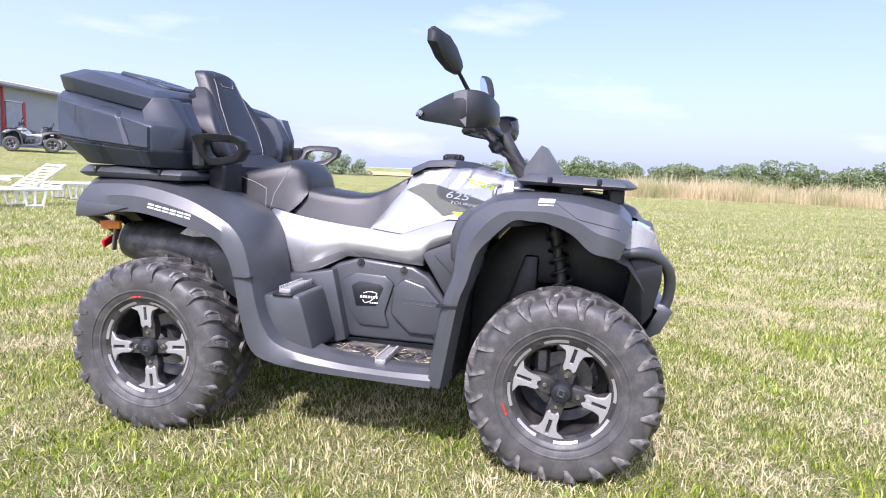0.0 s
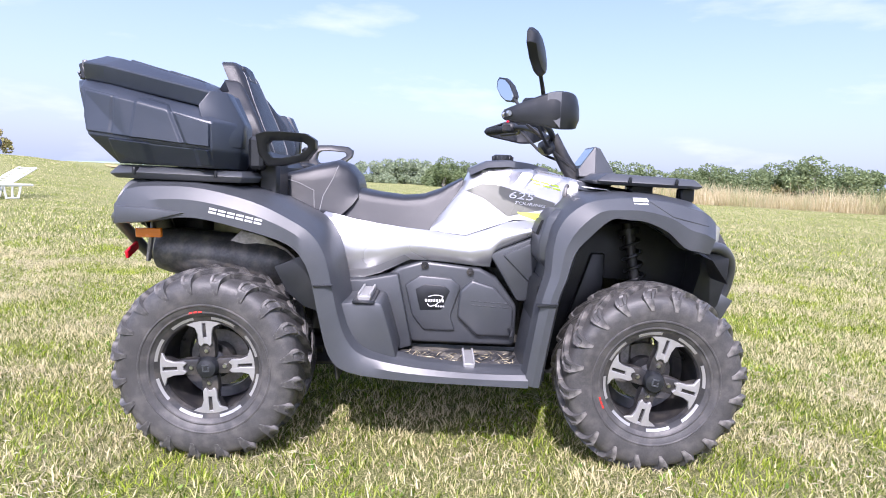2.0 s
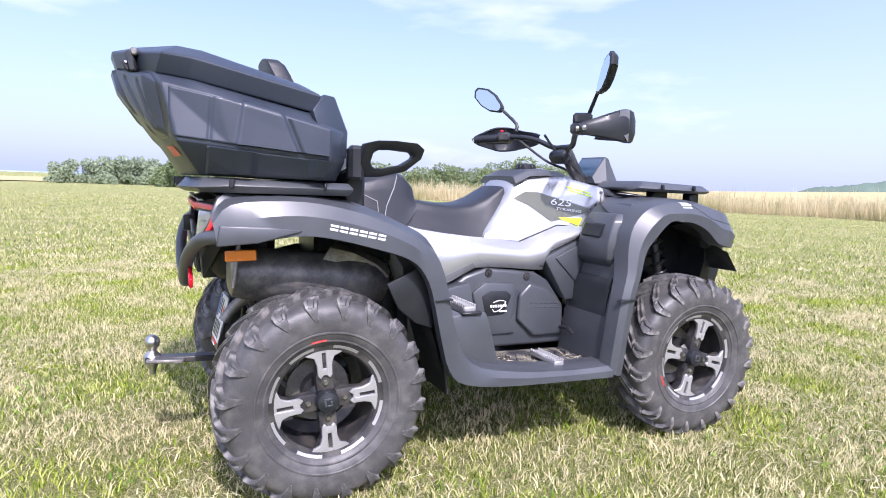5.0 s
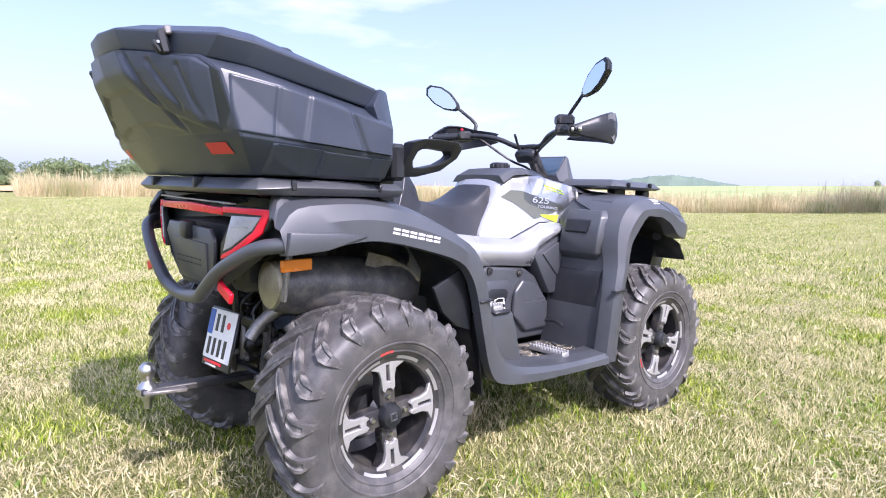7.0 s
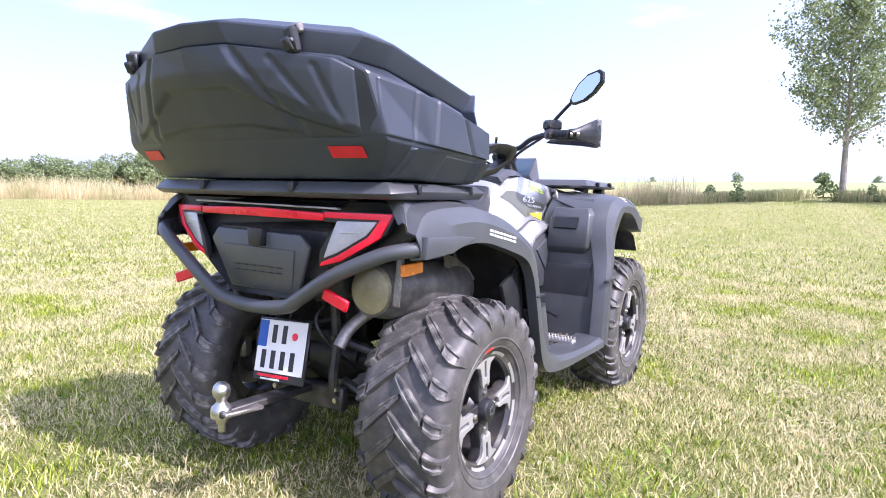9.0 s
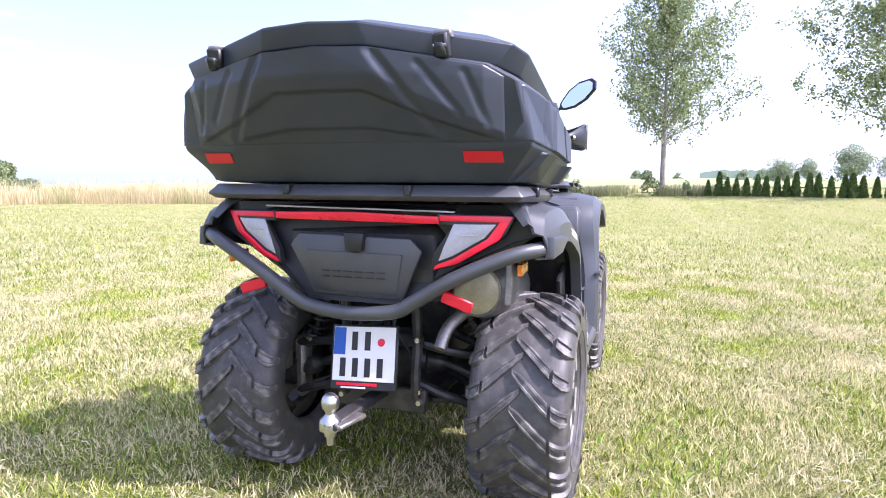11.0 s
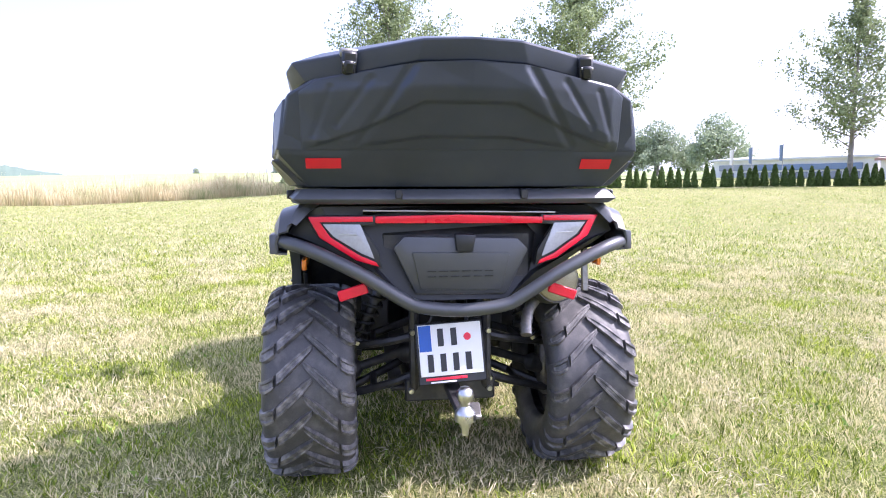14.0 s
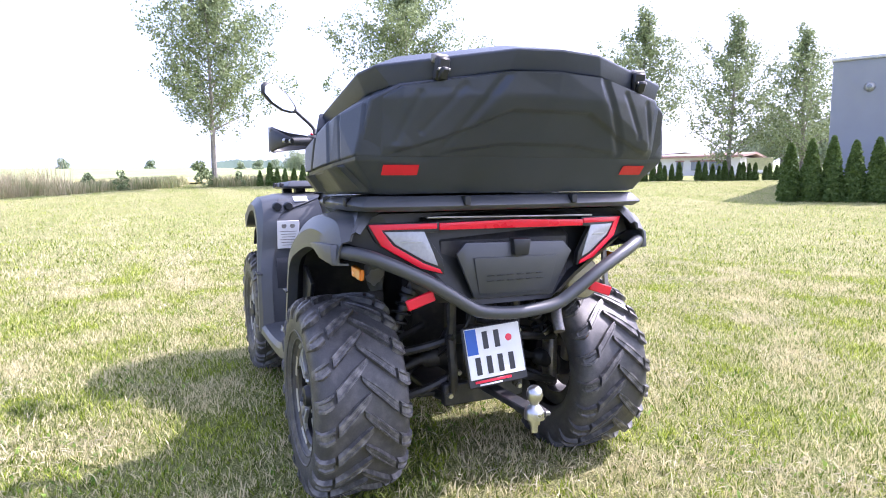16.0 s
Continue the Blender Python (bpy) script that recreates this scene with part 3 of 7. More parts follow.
bm = shell(refined(grid), 0.006)
GUARD = BVHTree.FromBMesh(bm)
rear_guards = both("rear_mudguard", bm, M_PLASTIC, atv, "dark grey plastic mudguard sweeping down to the footboard", 24)
bars(GUARD, 6, 0.003, 0.178, 0.784, 0.750, 0.017, M_WHITE, rear_guards[0], "brand_mark", slant=0.004)
# raised corner skirt at the back of the mudguard
both("mudguard_corner", prism([(-0.308, 0.728), (-0.20, 0.738), (-0.075, 0.772), (-0.17, 0.782), (-0.300, 0.786)], lambda x, z: -0.560 + 0.10 * max(0, -0.2 - x), -0.525, 0.005), M_PLASTIC, atv)
# seam at the leg
both("leg_clip", prism([(0.342, 0.548), (0.402, 0.551), (0.402, 0.556), (0.342, 0.554)], -0.5625, -0.53, 0.001, 1), M_BLACK, atv)

FRONT = [
    (1.04, 0.245, 1.094, 0.24, -0.52, -0.566), (1.076, 0.498, 1.137, 0.513, -0.52, -0.562), (1.108, 0.616, 1.165, 0.60, -0.50, -0.556), (1.112, 0.712, 1.19, 0.69, -0.48, -0.55),
    (1.135, 0.798, 1.235, 0.745, -0.46, -0.548), (1.206, 0.860, 1.302, 0.806, -0.44, -0.548), (1.307, 0.884, 1.36, 0.806, -0.43, -0.548), (1.41, 0.887, 1.41, 0.803, -0.42, -0.55),
    (1.51, 0.882, 1.484, 0.774, -0.41, -0.552), (1.58, 0.872, 1.542, 0.724, -0.40, -0.555), (1.631, 0.858, 1.59, 0.712, -0.38, -0.555), (1.672, 0.823, 1.632, 0.704, -0.36, -0.54)]
grid = []
for i, (cx, cz, lx, lz, yi, yo) in enumerate(FRONT):
    inn = -0.24 if i > 4 else yi + 0.02
    grid.append([(cx - (0.0 if i > 4 else 0.004), inn, cz + (0.012 if i > 4 else 0)), (cx, yi, cz + 0.004), (cx * 0.85 + lx * 0.15, yi * 0.3 + yo * 0.7, cz * 0.85 + lz * 0.15), (cx * 0.4 + lx * 0.6, yo, cz * 0.4 + lz * 0.6), (lx, yo, lz), (lx + (0.02 if i < 4 else 0), yo + 0.06, lz - (0.0 if i < 4 else 0.004))])
bm = shell(refined(grid), 0.006)
FGUARD = BVHTree.FromBMesh(bm)
front_guards = both("front_mudguard", bm, M_PLASTIC, atv, "dark grey angular front mudguard", 24)
decal("drive_mark", FGUARD, [(1.375, 0.866), (1.425, 0.866), (1.427, 0.878), (1.377, 0.878)], M_WHITE, front_guards[0])
decal("drive_mark", FGUARD, [(1.375, 0.858), (1.423, 0.858), (1.423, 0.861), (1.375, 0.861)], M_WHITE, front_guards[0])
# pressed fold over the front arch
both("fold", ridge(FGUARD, [(1.43, 0.868), (1.50, 0.822), (1.625, 0.795)], "y", -1, 0.004, 0.0015), M_PLASTIC, atv)
both("leg_clip", prism([(1.070, 0.512), (1.14, 0.516), (1.141, 0.524), (1.072, 0.520)], -0.570, -0.545, 0.001, 1), M_BLACK, atv)


def mid_loft(stations, n=5):
    """Rings across the middle: x, low z, high z, half width low, half width high, lean."""
    rings = []
    for x, z0, z1, w0, w1, dx in stations:
        half = [(x, w0, z0)]
        for k in range(1, n + 1):
            t = k / n
            half.append((x + dx * t, w0 + (w1 - w0) * t, z0 + (z1 - z0) * t * 0.84))
        for k in range(1, 5):
            t = k / 4
            half.append((x + dx, w1 * math.cos(t * math.pi / 2) ** 0.8 if k < 4 else 0, z0 + (z1 - z0) * (0.84 + 0.16 * math.sin(t * math.pi / 2))))
        rings.append(half + [(p[0], -p[1], p[2]) for p in reversed(half[:-1])])
    return rings


tank = [(0.70, 0.695, 0.75, 0.20, 0.155, 0.02), (0.76, 0.69, 0.845, 0.205, 0.15, 0.03), (0.815, 0.687, 0.905, 0.21, 0.145, 0.02), (0.86, 0.69, 0.955, 0.213, 0.14, 0.0), (0.92, 0.705, 0.982, 0.215, 0.14, 0.0), (1.0, 0.735, 0.988, 0.215, 0.15, 0.0), (1.08, 0.75, 0.980, 0.22, 0.165, 0.0), (1.16, 0.75, 0.962, 0.225, 0.18, 0.0), (1.23, 0.80, 0.945, 0.225, 0.19, 0.0), (1.30, 0.85, 0.925, 0.22, 0.19, 0.0)]
bm = loft(mid_loft(tank))
TANK = BVHTree.FromBMesh(bm)
tank_ob = part("tank_cover", bm, M_SILVER, atv, "glossy silver painted tank cover", smooth=50)
for sd in (-1, 1):
    decal("olive_stripe", TANK, [(0.842, 0.872), (0.901, 0.900), (0.958, 0.899), (1.177, 0.840), (1.173, 0.822), (1.042, 0.802), (1.0, 0.782), (0.91, 0.845)], M_OLIVE, tank_ob, side=sd, label="olive green printed stripe", cuts=5)
    decal("lime_stripe", TANK, [(1.034, 0.800), (1.143, 0.799), (1.122, 0.768), (1.05, 0.790)], M_LIME, tank_ob, side=sd, label="bright lime printed stripe", lift=0.003)
    bars(TANK, 3, 0.90, 0.975, 0.945, 0.938, 0.014, M_WHITE, tank_ob, "white_mark", side=sd)
    bars(TANK, 3, 1.09, 1.20, 0.918, 0.893, 0.020, M_LIME, tank_ob, "lime_mark", side=sd, slant=-0.01)
for words, size, x, z, mat in (("625", 0.038, 1.050, 0.858, M_WHITE), ("TOURING", 0.0155, 1.082, 0.829, M_WHITE)):
    hit, nrm, _, _ = TANK.ray_cast(Vector((x, -2, z)), Vector((0, 1, 0)))
    nrm = -nrm if nrm.y > 0 else nrm
    xa = Vector((1, 0, -0.13)).normalized()
    xa = (xa - nrm * xa.dot(nrm)).normalized()
    ya = nrm.cross(xa)
    m = Matrix((xa, ya, nrm)).transposed().to_4x4()
    m.translation = hit + nrm * 0.004
    text_part("model_number" if words[0] == "6" else "model_word", words, size, mat, tank_ob, m, wide=1.7, shear=0.15)
# dark top strip and filler cap
part("tank_top", loft(mid_loft([(0.855, 0.93, 0.962, 0.155, 0.13, 0.0), (0.92, 0.962, 0.9905, 0.15, 0.13, 0), (1.0, 0.968, 0.997, 0.15, 0.13, 0), (1.08, 0.960, 0.989, 0.14, 0.12, 0), (1.16, 0.945, 0.971, 0.12, 0.1, 0)])), M_PLASTIC, atv, "grey plastic tank top strip")
bm = lathe([(0, 1.018), (0.033, 1.018), (0.039, 1.013), (0.040, 0.985), (0.046, 0.982), (0.046, 0.97)], 28, "z", (0.991, 0, 0))
for k in range(14):
    a = 2 * math.pi * k / 14
    box(0.991 + 0.040 * math.cos(a), 0.040 * math.sin(a), 0.999, 0.008, 0.008, 0.026, 0.002, (0, 0, math.degrees(a)), bm=bm)
part("filler_cap", bm, M_BLACK, atv, "ribbed black fuel cap")

seat = [(0.30, 0.76, 0.80, 0.15, 0.13, 0), (0.34, 0.745, 0.85, 0.172, 0.145, 0), (0.40, 0.73, 0.868, 0.174, 0.145, 0), (0.50, 0.712, 0.852, 0.172, 0.14, 0), (0.60, 0.702, 0.842, 0.168, 0.13, 0), (0.68, 0.70, 0.85, 0.163, 0.12, 0), (0.745, 0.745, 0.875, 0.152, 0.115, 0.0), (0.80, 0.82, 0.905, 0.135, 0.11, 0), (0.83, 0.875, 0.92, 0.11, 0.1, 0)]
seat_ob = part("seat", loft(mid_loft(seat)), M_SEAT, atv, "black vinyl rider's seat", smooth=50)

# passenger seat: padded wedge behind the rider
pil = [(0.10, 0.80, 0.905, 0.20, 0.17, 0), (0.18, 0.785, 0.925, 0.205, 0.175, 0), (0.27, 0.745, 0.955, 0.205, 0.17, 0), (0.33, 0.735, 0.972, 0.20, 0.155, 0.01), (0.375, 0.765, 0.955, 0.19, 0.145, 0.01), (0.41, 0.80, 0.915, 0.175, 0.13, 0.01), (0.43, 0.83, 0.875, 0.16, 0.12, 0.0)]
bm = loft(mid_loft(pil))
PIL = BVHTree.FromBMesh(bm)
pil_ob = part("passenger_seat", bm, M_SEAT, atv, "black stitched passenger seat cushion", smooth=50)
both("stitching", ridge(PIL, [(0.285, 0.745), (0.30, 0.83), (0.335, 0.90), (0.35, 0.945)], "y", -1, 0.0016, -0.0005), M_SEAM, pil_ob)
both("stitching", ridge(PIL, [(0.14, 0.895), (0.21, 0.875), (0.265, 0.85), (0.272, 0.76)], "y", -1, 0.0016, -0.0005), M_SEAM, pil_ob)
part("seat_support", loft([[(x, y, z) for y in (-w, w) for z in ((z0, z1) if y < 0 else (z1, z0))] for x, w, z0, z1 in ((-0.02, 0.19, 0.80, 1.02), (0.08, 0.19, 0.78, 1.0), (0.15, 0.185, 0.77, 0.93))]), M_BLACK, atv)

# passenger backrest: centre cushion between two padded wings, leaning back
def cushion(outline, x_of, thick, crown=0.02):
    """A padded panel with outline (y, z); its face bulges forward."""
    q = [(y, 0, z) for y, z in outline]
    ring_ = curve_pts(q[-1:] + q + q[:2], 4)[4:4 + 4 * len(q)]
    outline = [(p.x, p.z) for p in ring_]
    cy = sum(p[0] for p in outline) / len(outline)
    cz = sum(p[1] for p in outline) / len(outline)
    rings = []
    for s, d in ((1.0, -thick), (1.0, 0.0), (0.93, crown * 0.6), (0.75, crown), (0.4, crown * 1.15)):
        rings.append([(x_of(cz + (z - cz) * s) + 0.30 * max(0.0, abs(cy + (y - cy) * s) - 0.11) + d * (0.45 if d < 0 and z > 1.2 else 1), cy + (y - cy) * s, cz + (z - cz) * s) for y, z in outline])
    return loft(rings)


def lean(z):
    return 0.055 - 0.43 * (z - 1.0)


cen = [(-0.115, 0.955), (0.115, 0.955), (0.14, 1.08), (0.132, 1.18), (0.118, 1.275), (0.085, 1.325), (-0.085, 1.325), (-0.118, 1.275), (-0.132, 1.18), (-0.14, 1.08)]
bm = cushion(cen, lambda z: lean(z) + 0.012, 0.09, 0.026)
BACK = BVHTree.FromBMesh(bm)
back = part("backrest", bm, M_SEAT, atv, "tall black stitched backrest cushion", 50)
wing = [(-0.12, 0.95), (-0.21, 0.96), (-0.245, 1.03), (-0.235, 1.11), (-0.195, 1.165), (-0.160, 1.215), (-0.130, 1.248), (-0.105, 1.250), (-0.12, 1.20), (-0.14, 1.10)]
both("backrest_wing", cushion(wing, lambda z: lean(z) + 0.0, 0.10, 0.02), M_SEAT, back, "", 50)
part("headrest_patch", cushion([(-0.045, 1.27), (0.045, 1.27), (0.055, 1.315), (-0.055, 1.315)], lambda z: lean(z) + 0.036, 0.02, 0.005), M_SEAT, back)
both("stitching", ridge(BACK, [(-0.10, 0.97), (-0.122, 1.08), (-0.108, 1.18), (-0.08, 1.29)], "x", 1, 0.0016, -0.0005), M_SEAM, back)
part("stitching", ridge(BACK, [(-0.05, 1.305), (-0.042, 1.265), (0.042, 1.265), (0.05, 1.305)], "x", 1, 0.0016, -0.0005), M_SEAM, back)

# padded grab handles beside the passenger
def grab():
    outer = [(0.128, 1.035), (0.165, 1.045), (0.22, 1.047), (0.295, 1.043), (0.325, 1.025), (0.322, 0.995), (0.280, 0.955), (0.20, 0.935), (0.15, 0.932), (0.125, 0.955)]
    inner = [(0.160, 1.008), (0.175, 1.018), (0.22, 1.020), (0.282, 1.016), (0.296, 1.006), (0.293, 0.996), (0.262, 0.975), (0.20, 0.962), (0.170, 0.962), (0.158, 0.980)]
    rings = []
    for (ox, oz), (ix, iz) in zip(outer, inner):
        so, si = 0.75 * (oz - 0.99), 0.75 * (iz - 0.99)
        rings.append([(ox, -0.452 - so, oz), (ox, -0.398 - so, oz), (ix, -0.402 - si, iz), (ix, -0.448 - si, iz)])
    bm = loft(rings + [rings[0]], caps=False)
    bmesh.ops.remove_doubles(bm, verts=bm.verts, dist=1e-5)
    bevel(bm, 0.005, 2, 50)
    box(0.115, -0.41, 0.975, 0.05, 0.05, 0.11, 0.012, bm=bm)
    tube([(0.115, -0.41, 0.95), (0.10, -0.30, 0.93), (0.07, -0.18, 0.93)], 0.022, 8, 4, bm=bm)
    return bm
both("grab_handle", grab(), M_BLACK, atv, "black padded passenger grab handle", 25)

# silver flank panels and what lies under them
PAIRS = [((0.270, 0.735), (0.300, 0.640)), ((0.320, 0.775), (0.336, 0.530)), ((0.42, 0.752), (0.44, 0.526)), ((0.52, 0.737), (0.53, 0.553)), ((0.62, 0.726), (0.640, 0.608)), ((0.72, 0.718), (0.72, 0.608)), ((0.80, 0.708), (0.80, 0.603)), ((0.845, 0.704), (0.88, 0.595)), ((0.93, 0.734), (0.942, 0.592)), ((1.0, 0.762), (0.955, 0.645)), ((1.08, 0.770), (1.06, 0.695)), ((1.191, 0.760), (1.185, 0.752))]
grid = []
for (ax_, az_), (bx_, bz_) in PAIRS:
    row = []
    for k in range(9):
        t = k / 8
        row.append((ax_ + (bx_ - ax_) * t, -(0.205 + 0.058 * math.sin(math.pi * min(1, 0.10 + t * 0.72)) + 0.004 * t), az_ + (bz_ - az_) * t))
    row.append((bx_, -0.19, bz_ + 0.004))
    grid.append(row)
bm = shell(grid, 0.006)
FLANK = BVHTree.FromBMesh(bm)
flanks = both("side_panel", bm, M_SILVER, atv, "silver painted side panel", 50)
# grey patch along the silver panel's foot: its shaded lower part, put in as colour
decal("lower_band", FLANK, [(0.342, 0.528), (0.475, 0.533), (0.642, 0.612), (0.62, 0.628), (0.48, 0.566), (0.335, 0.566)], M_SILVER_SHADE, flanks[0], side=-1, cuts=3)
both("trim_line", ridge(TANK, [(0.70, 0.716), (0.845, 0.702), (1.024, 0.768), (1.135, 0.766)], "y", -1, 0.003, 0.001), M_DARK, atv)
both("wedge_panel", prism([(0.935, 0.642), (1.175, 0.745), (1.165, 0.60), (1.09, 0.47), (1.045, 0.47)], lambda x, z: -0.262, -0.15, 0.010), M_PLASTIC, atv, "grey wedge shaped cover")
both("wedge_face", prism([(0.985, 0.642), (1.125, 0.705), (1.115, 0.61), (1.085, 0.545)], -0.270, -0.25, 0.006), M_PLASTIC, atv)

cover = [(0.561, 0.552), (0.60, 0.578), (0.689, 0.606), (0.904, 0.586), (0.97, 0.55), (1.049, 0.446), (1.047, 0.292), (0.656, 0.293), (0.60, 0.42)]
bm = prism(cover, -0.245, -0.10, 0.014, 3)
covers = both("engine_cover", bm, M_PLASTIC, atv, "moulded grey clutch cover")
both("cover_step", prism([(0.625, 0.515), (0.68, 0.552), (0.80, 0.545), (0.835, 0.515), (0.80, 0.40), (0.82, 0.345), (0.70, 0.345), (0.655, 0.40)], -0.258, -0.24, 0.009, 2), M_PLASTIC, atv)
both("cover_step", prism([(0.665, 0.500), (0.70, 0.520), (0.775, 0.515), (0.795, 0.498), (0.765, 0.425), (0.685, 0.42)], -0.2605, -0.25, 0.003, 2), M_BLACK, atv)
both("cover_bulge", prism([(0.83, 0.50), (0.875, 0.545), (0.96, 0.52), (1.035, 0.44), (1.035, 0.33), (0.90, 0.33), (0.825, 0.40)], -0.266, -0.24, 0.012, 3), M_PLASTIC, atv)
bm = bmesh.new()
for k in range(6):
    x = 0.885 + k * 0.024
    box(x, -0.2662, 0.448 - k * 0.001, 0.018, 0.003, 0.004, 0.001, bm=bm)
    box(x, -0.2662, 0.464 - k * 0.001, 0.018, 0.003, 0.004, 0.001, bm=bm)
part("brand_mark", bm, M_PLASTIC, covers[0])
bm = bmesh.new()
for k in range(7):
    box(0.706 + k * 0.0105, -0.2615, 0.459, 0.007, 0.002, 0.010, 0.0005, bm=bm)
for k in range(4):
    box(0.745 + k * 0.009, -0.2615, 0.438, 0.006, 0.002, 0.006, 0.0005, bm=bm)
tube([(0.715, -0.2608, 0.473), (0.74, -0.2608, 0.480), (0.768, -0.2608, 0.476), (0.765, -0.2608, 0.468)], 0.0016, 6, 4, bm=bm)
tube([(0.712, -0.2608, 0.447), (0.722, -0.2608, 0.437), (0.745, -0.2608, 0.445), (0.77, -0.2608, 0.468)], 0.0016, 6, 4, bm=bm)
part("cover_emblem", bm, M_WHITE, covers[0], "white printed emblem")
for x, z in ((0.697, 0.588), (0.868, 0.570)):
    part("cover_bolt", lathe([(0, -0.256), (0.006, -0.256), (0.008, -0.252), (0.014, -0.252), (0.015, -0.244)], 14, at=(x, 0, z)), M_DARK, covers[0])
# inner frame: engine mass, tunnel and belly plate
part("engine", box(0.72, 0, 0.42, 0.78, 0.20, 0.36, 0.03), M_DARK, atv, "dark engine and gearbox block")
part("body_core", box(0.55, 0, 0.69, 1.0, 0.30, 0.12, 0.02), M_DARK, atv)
part("belly_plate", prism([(-0.05, 0.22), (0.15, 0.175), (1.35, 0.175), (1.6, 0.26), (1.6, 0.27), (1.35, 0.19), (0.15, 0.19), (-0.05, 0.235)], -0.19, 0.19, 0.003), M_DARK, atv)

# footboards with ribbed tread, heel pegs and passenger foot boxes
def footboard():
    bm = prism([(0.50, 0.262), (1.06, 0.252), (1.06, 0.264), (0.50, 0.274)], -0.53, -0.22, 0.003, 1)
    return bm
def tread_rib():
    bm = bmesh.new()
    for k in range(9):
        for j in range(2):
            box(0.66 + k * 0.045 + 0.012 * j, -0.33 - j * 0.11, 0.270 - k * 0.0004, 0.018, 0.085, 0.009, 0.003, (0, 0, 28 if j else -28), bm=bm)
    return bm
M_FOOT = material("footboard_plastic", (0.035, 0.036, 0.040), 0.6, vary=0.2, scale=7, grain=300, bump=0.3, dust=0.7, dust_col=(0.24, 0.22, 0.18))
both("footboard", footboard(), M_FOOT, atv, "black plastic footboard, dusty")
tagged(both("tread_ribs", tread_rib(), M_FOOT, atv)[0], kind="stuff")
both("foot_box", prism([(0.425, 0.30), (0.412, 0.485), (0.47, 0.493), (0.56, 0.492), (0.575, 0.45), (0.618, 0.305), (0.59, 0.27), (0.44, 0.27)], -0.50, -0.25, 0.012, 2), M_PLASTIC, atv, "grey moulded passenger foot support")
def peg(x, z, y0, y1, w=0.05):
    bm = box(x, (y0 + y1) / 2, z, w, abs(y1 - y0), 0.018, 0.004)
    for k in range(12):
        y = y0 + (y1 - y0) * (k + 0.5) / 12
        for sx in (-1, 1):
            box(x + sx * w * 0.42, y, z + 0.011, w * 0.16, abs(y1 - y0) / 24, 0.012, 0.001, bm=bm)
    return bm
both("rider_peg", peg(0.865, 0.286, -0.50, -0.33, 0.04), M_ALU, atv, "toothed bare metal foot peg")
both("passenger_peg", peg(0.50, 0.503, -0.49, -0.30, 0.045), M_ALU, atv, "toothed bare metal foot peg")
both("peg_base", box(0.50, -0.40, 0.492, 0.075, 0.22, 0.012, 0.004), M_BLACK, atv)
both("inner_wall", prism([(0.36, 0.28), (0.345, 0.53), (0.48, 0.535), (0.60, 0.56), (0.66, 0.29), (0.60, 0.27)], -0.29, -0.18, 0.01), M_PLASTIC, atv)
part("gear_pedal", tube([(1.02, -0.25, 0.36), (1.03, -0.31, 0.365), (1.02, -0.36, 0.35)], 0.008, 8, 3), M_BLACK, atv)

# front wall of the footwell with the glove box door
def knee_wall():
    return loft([[(x + 0.02, yi, z), (x, yi, z), (x, yo, z), (x + 0.02, yo, z)] for x, yi, yo, z in ((1.05, -0.22, -0.525, 0.26), (1.085, -0.22, -0.525, 0.50), (1.115, -0.225, -0.505, 0.62), (1.118, -0.23, -0.49, 0.72), (1.140, -0.235, -0.46, 0.80), (1.205, -0.24, -0.44, 0.868))])
both("knee_wall", knee_wall(), M_PLASTIC, atv, "dark grey footwell wall")
both("knee_trim", loft([[(x + 0.01, -0.24, z), (x, -0.24, z), (x, -0.475, z), (x + 0.01, -0.475, z)] for x, z in ((1.066, 0.32), (1.070, 0.36), (1.086, 0.56), (1.10, 0.585))]), M_BLACK, atv)
bm = loft([[(x + 0.04, y0, z), (x, y0 - 0.012, z), (x, y1 + 0.02, z), (x + 0.04, y1, z)] for x, y0, y1, z in ((1.112, -0.25, -0.455, 0.625), (1.088, -0.255, -0.47, 0.655), (1.085, -0.262, -0.478, 0.72), (1.108, -0.268, -0.475, 0.80), (1.135, -0.27, -0.46, 0.828))])
glove = part("glove_door", bevel(bm, 0.005, 2), M_PLASTIC, atv, "grey glove box door with recessed grip")
part("grip_recess", loft([[(x + 0.02, y0, z), (x, y0, z), (x, y1, z), (x + 0.02, y1, z)] for x, y0, y1, z in ((1.0835, -0.30, -0.405, 0.735), (1.079, -0.30, -0.408, 0.742), (1.095, -0.298, -0.412, 0.785), (1.108, -0.298, -0.412, 0.79))]), M_BLACK, glove)
# left wall: two sockets and a printed notice
for y in (0.40, 0.455):
    part("socket", lathe([(0, 1.128), (0.016, 1.128), (0.021, 1.136), (0.022, 1.165)], 18, "x", (0, y, 0.835)), M_BLACK, atv, "round black socket cap")
note = part("notice", box(1.088, 0.415, 0.70, 0.003, 0.105, 0.135, 0.001, (0, -4, 0)), M_WHITE, atv, "white printed warning notice")
for k in range(6):
    part("notice_line", box(1.0855 - k * 0.001, 0.415, 0.715 - k * 0.013, 0.001, 0.08 - 0.01 * (k % 3), 0.003, 0, (0, -4, 0)), M_DULL, note)
for y in (0.395, 0.435):
    part("notice_sign", lathe([(0, 1.083), (0.012, 1.083), (0.012, 1.086)], 16, "x", (0, y, 0.742)), M_DULL, note)
part("notice_head", box(1.0835, 0.415, 0.762, 0.001, 0.10, 0.007, 0), M_RED, note)
part("label_card", box(1.20, 0.33, 0.868, 0.05, 0.07, 0.002, 0.0005, (0, -30, 0)), M_WHITE, atv, "small white label")
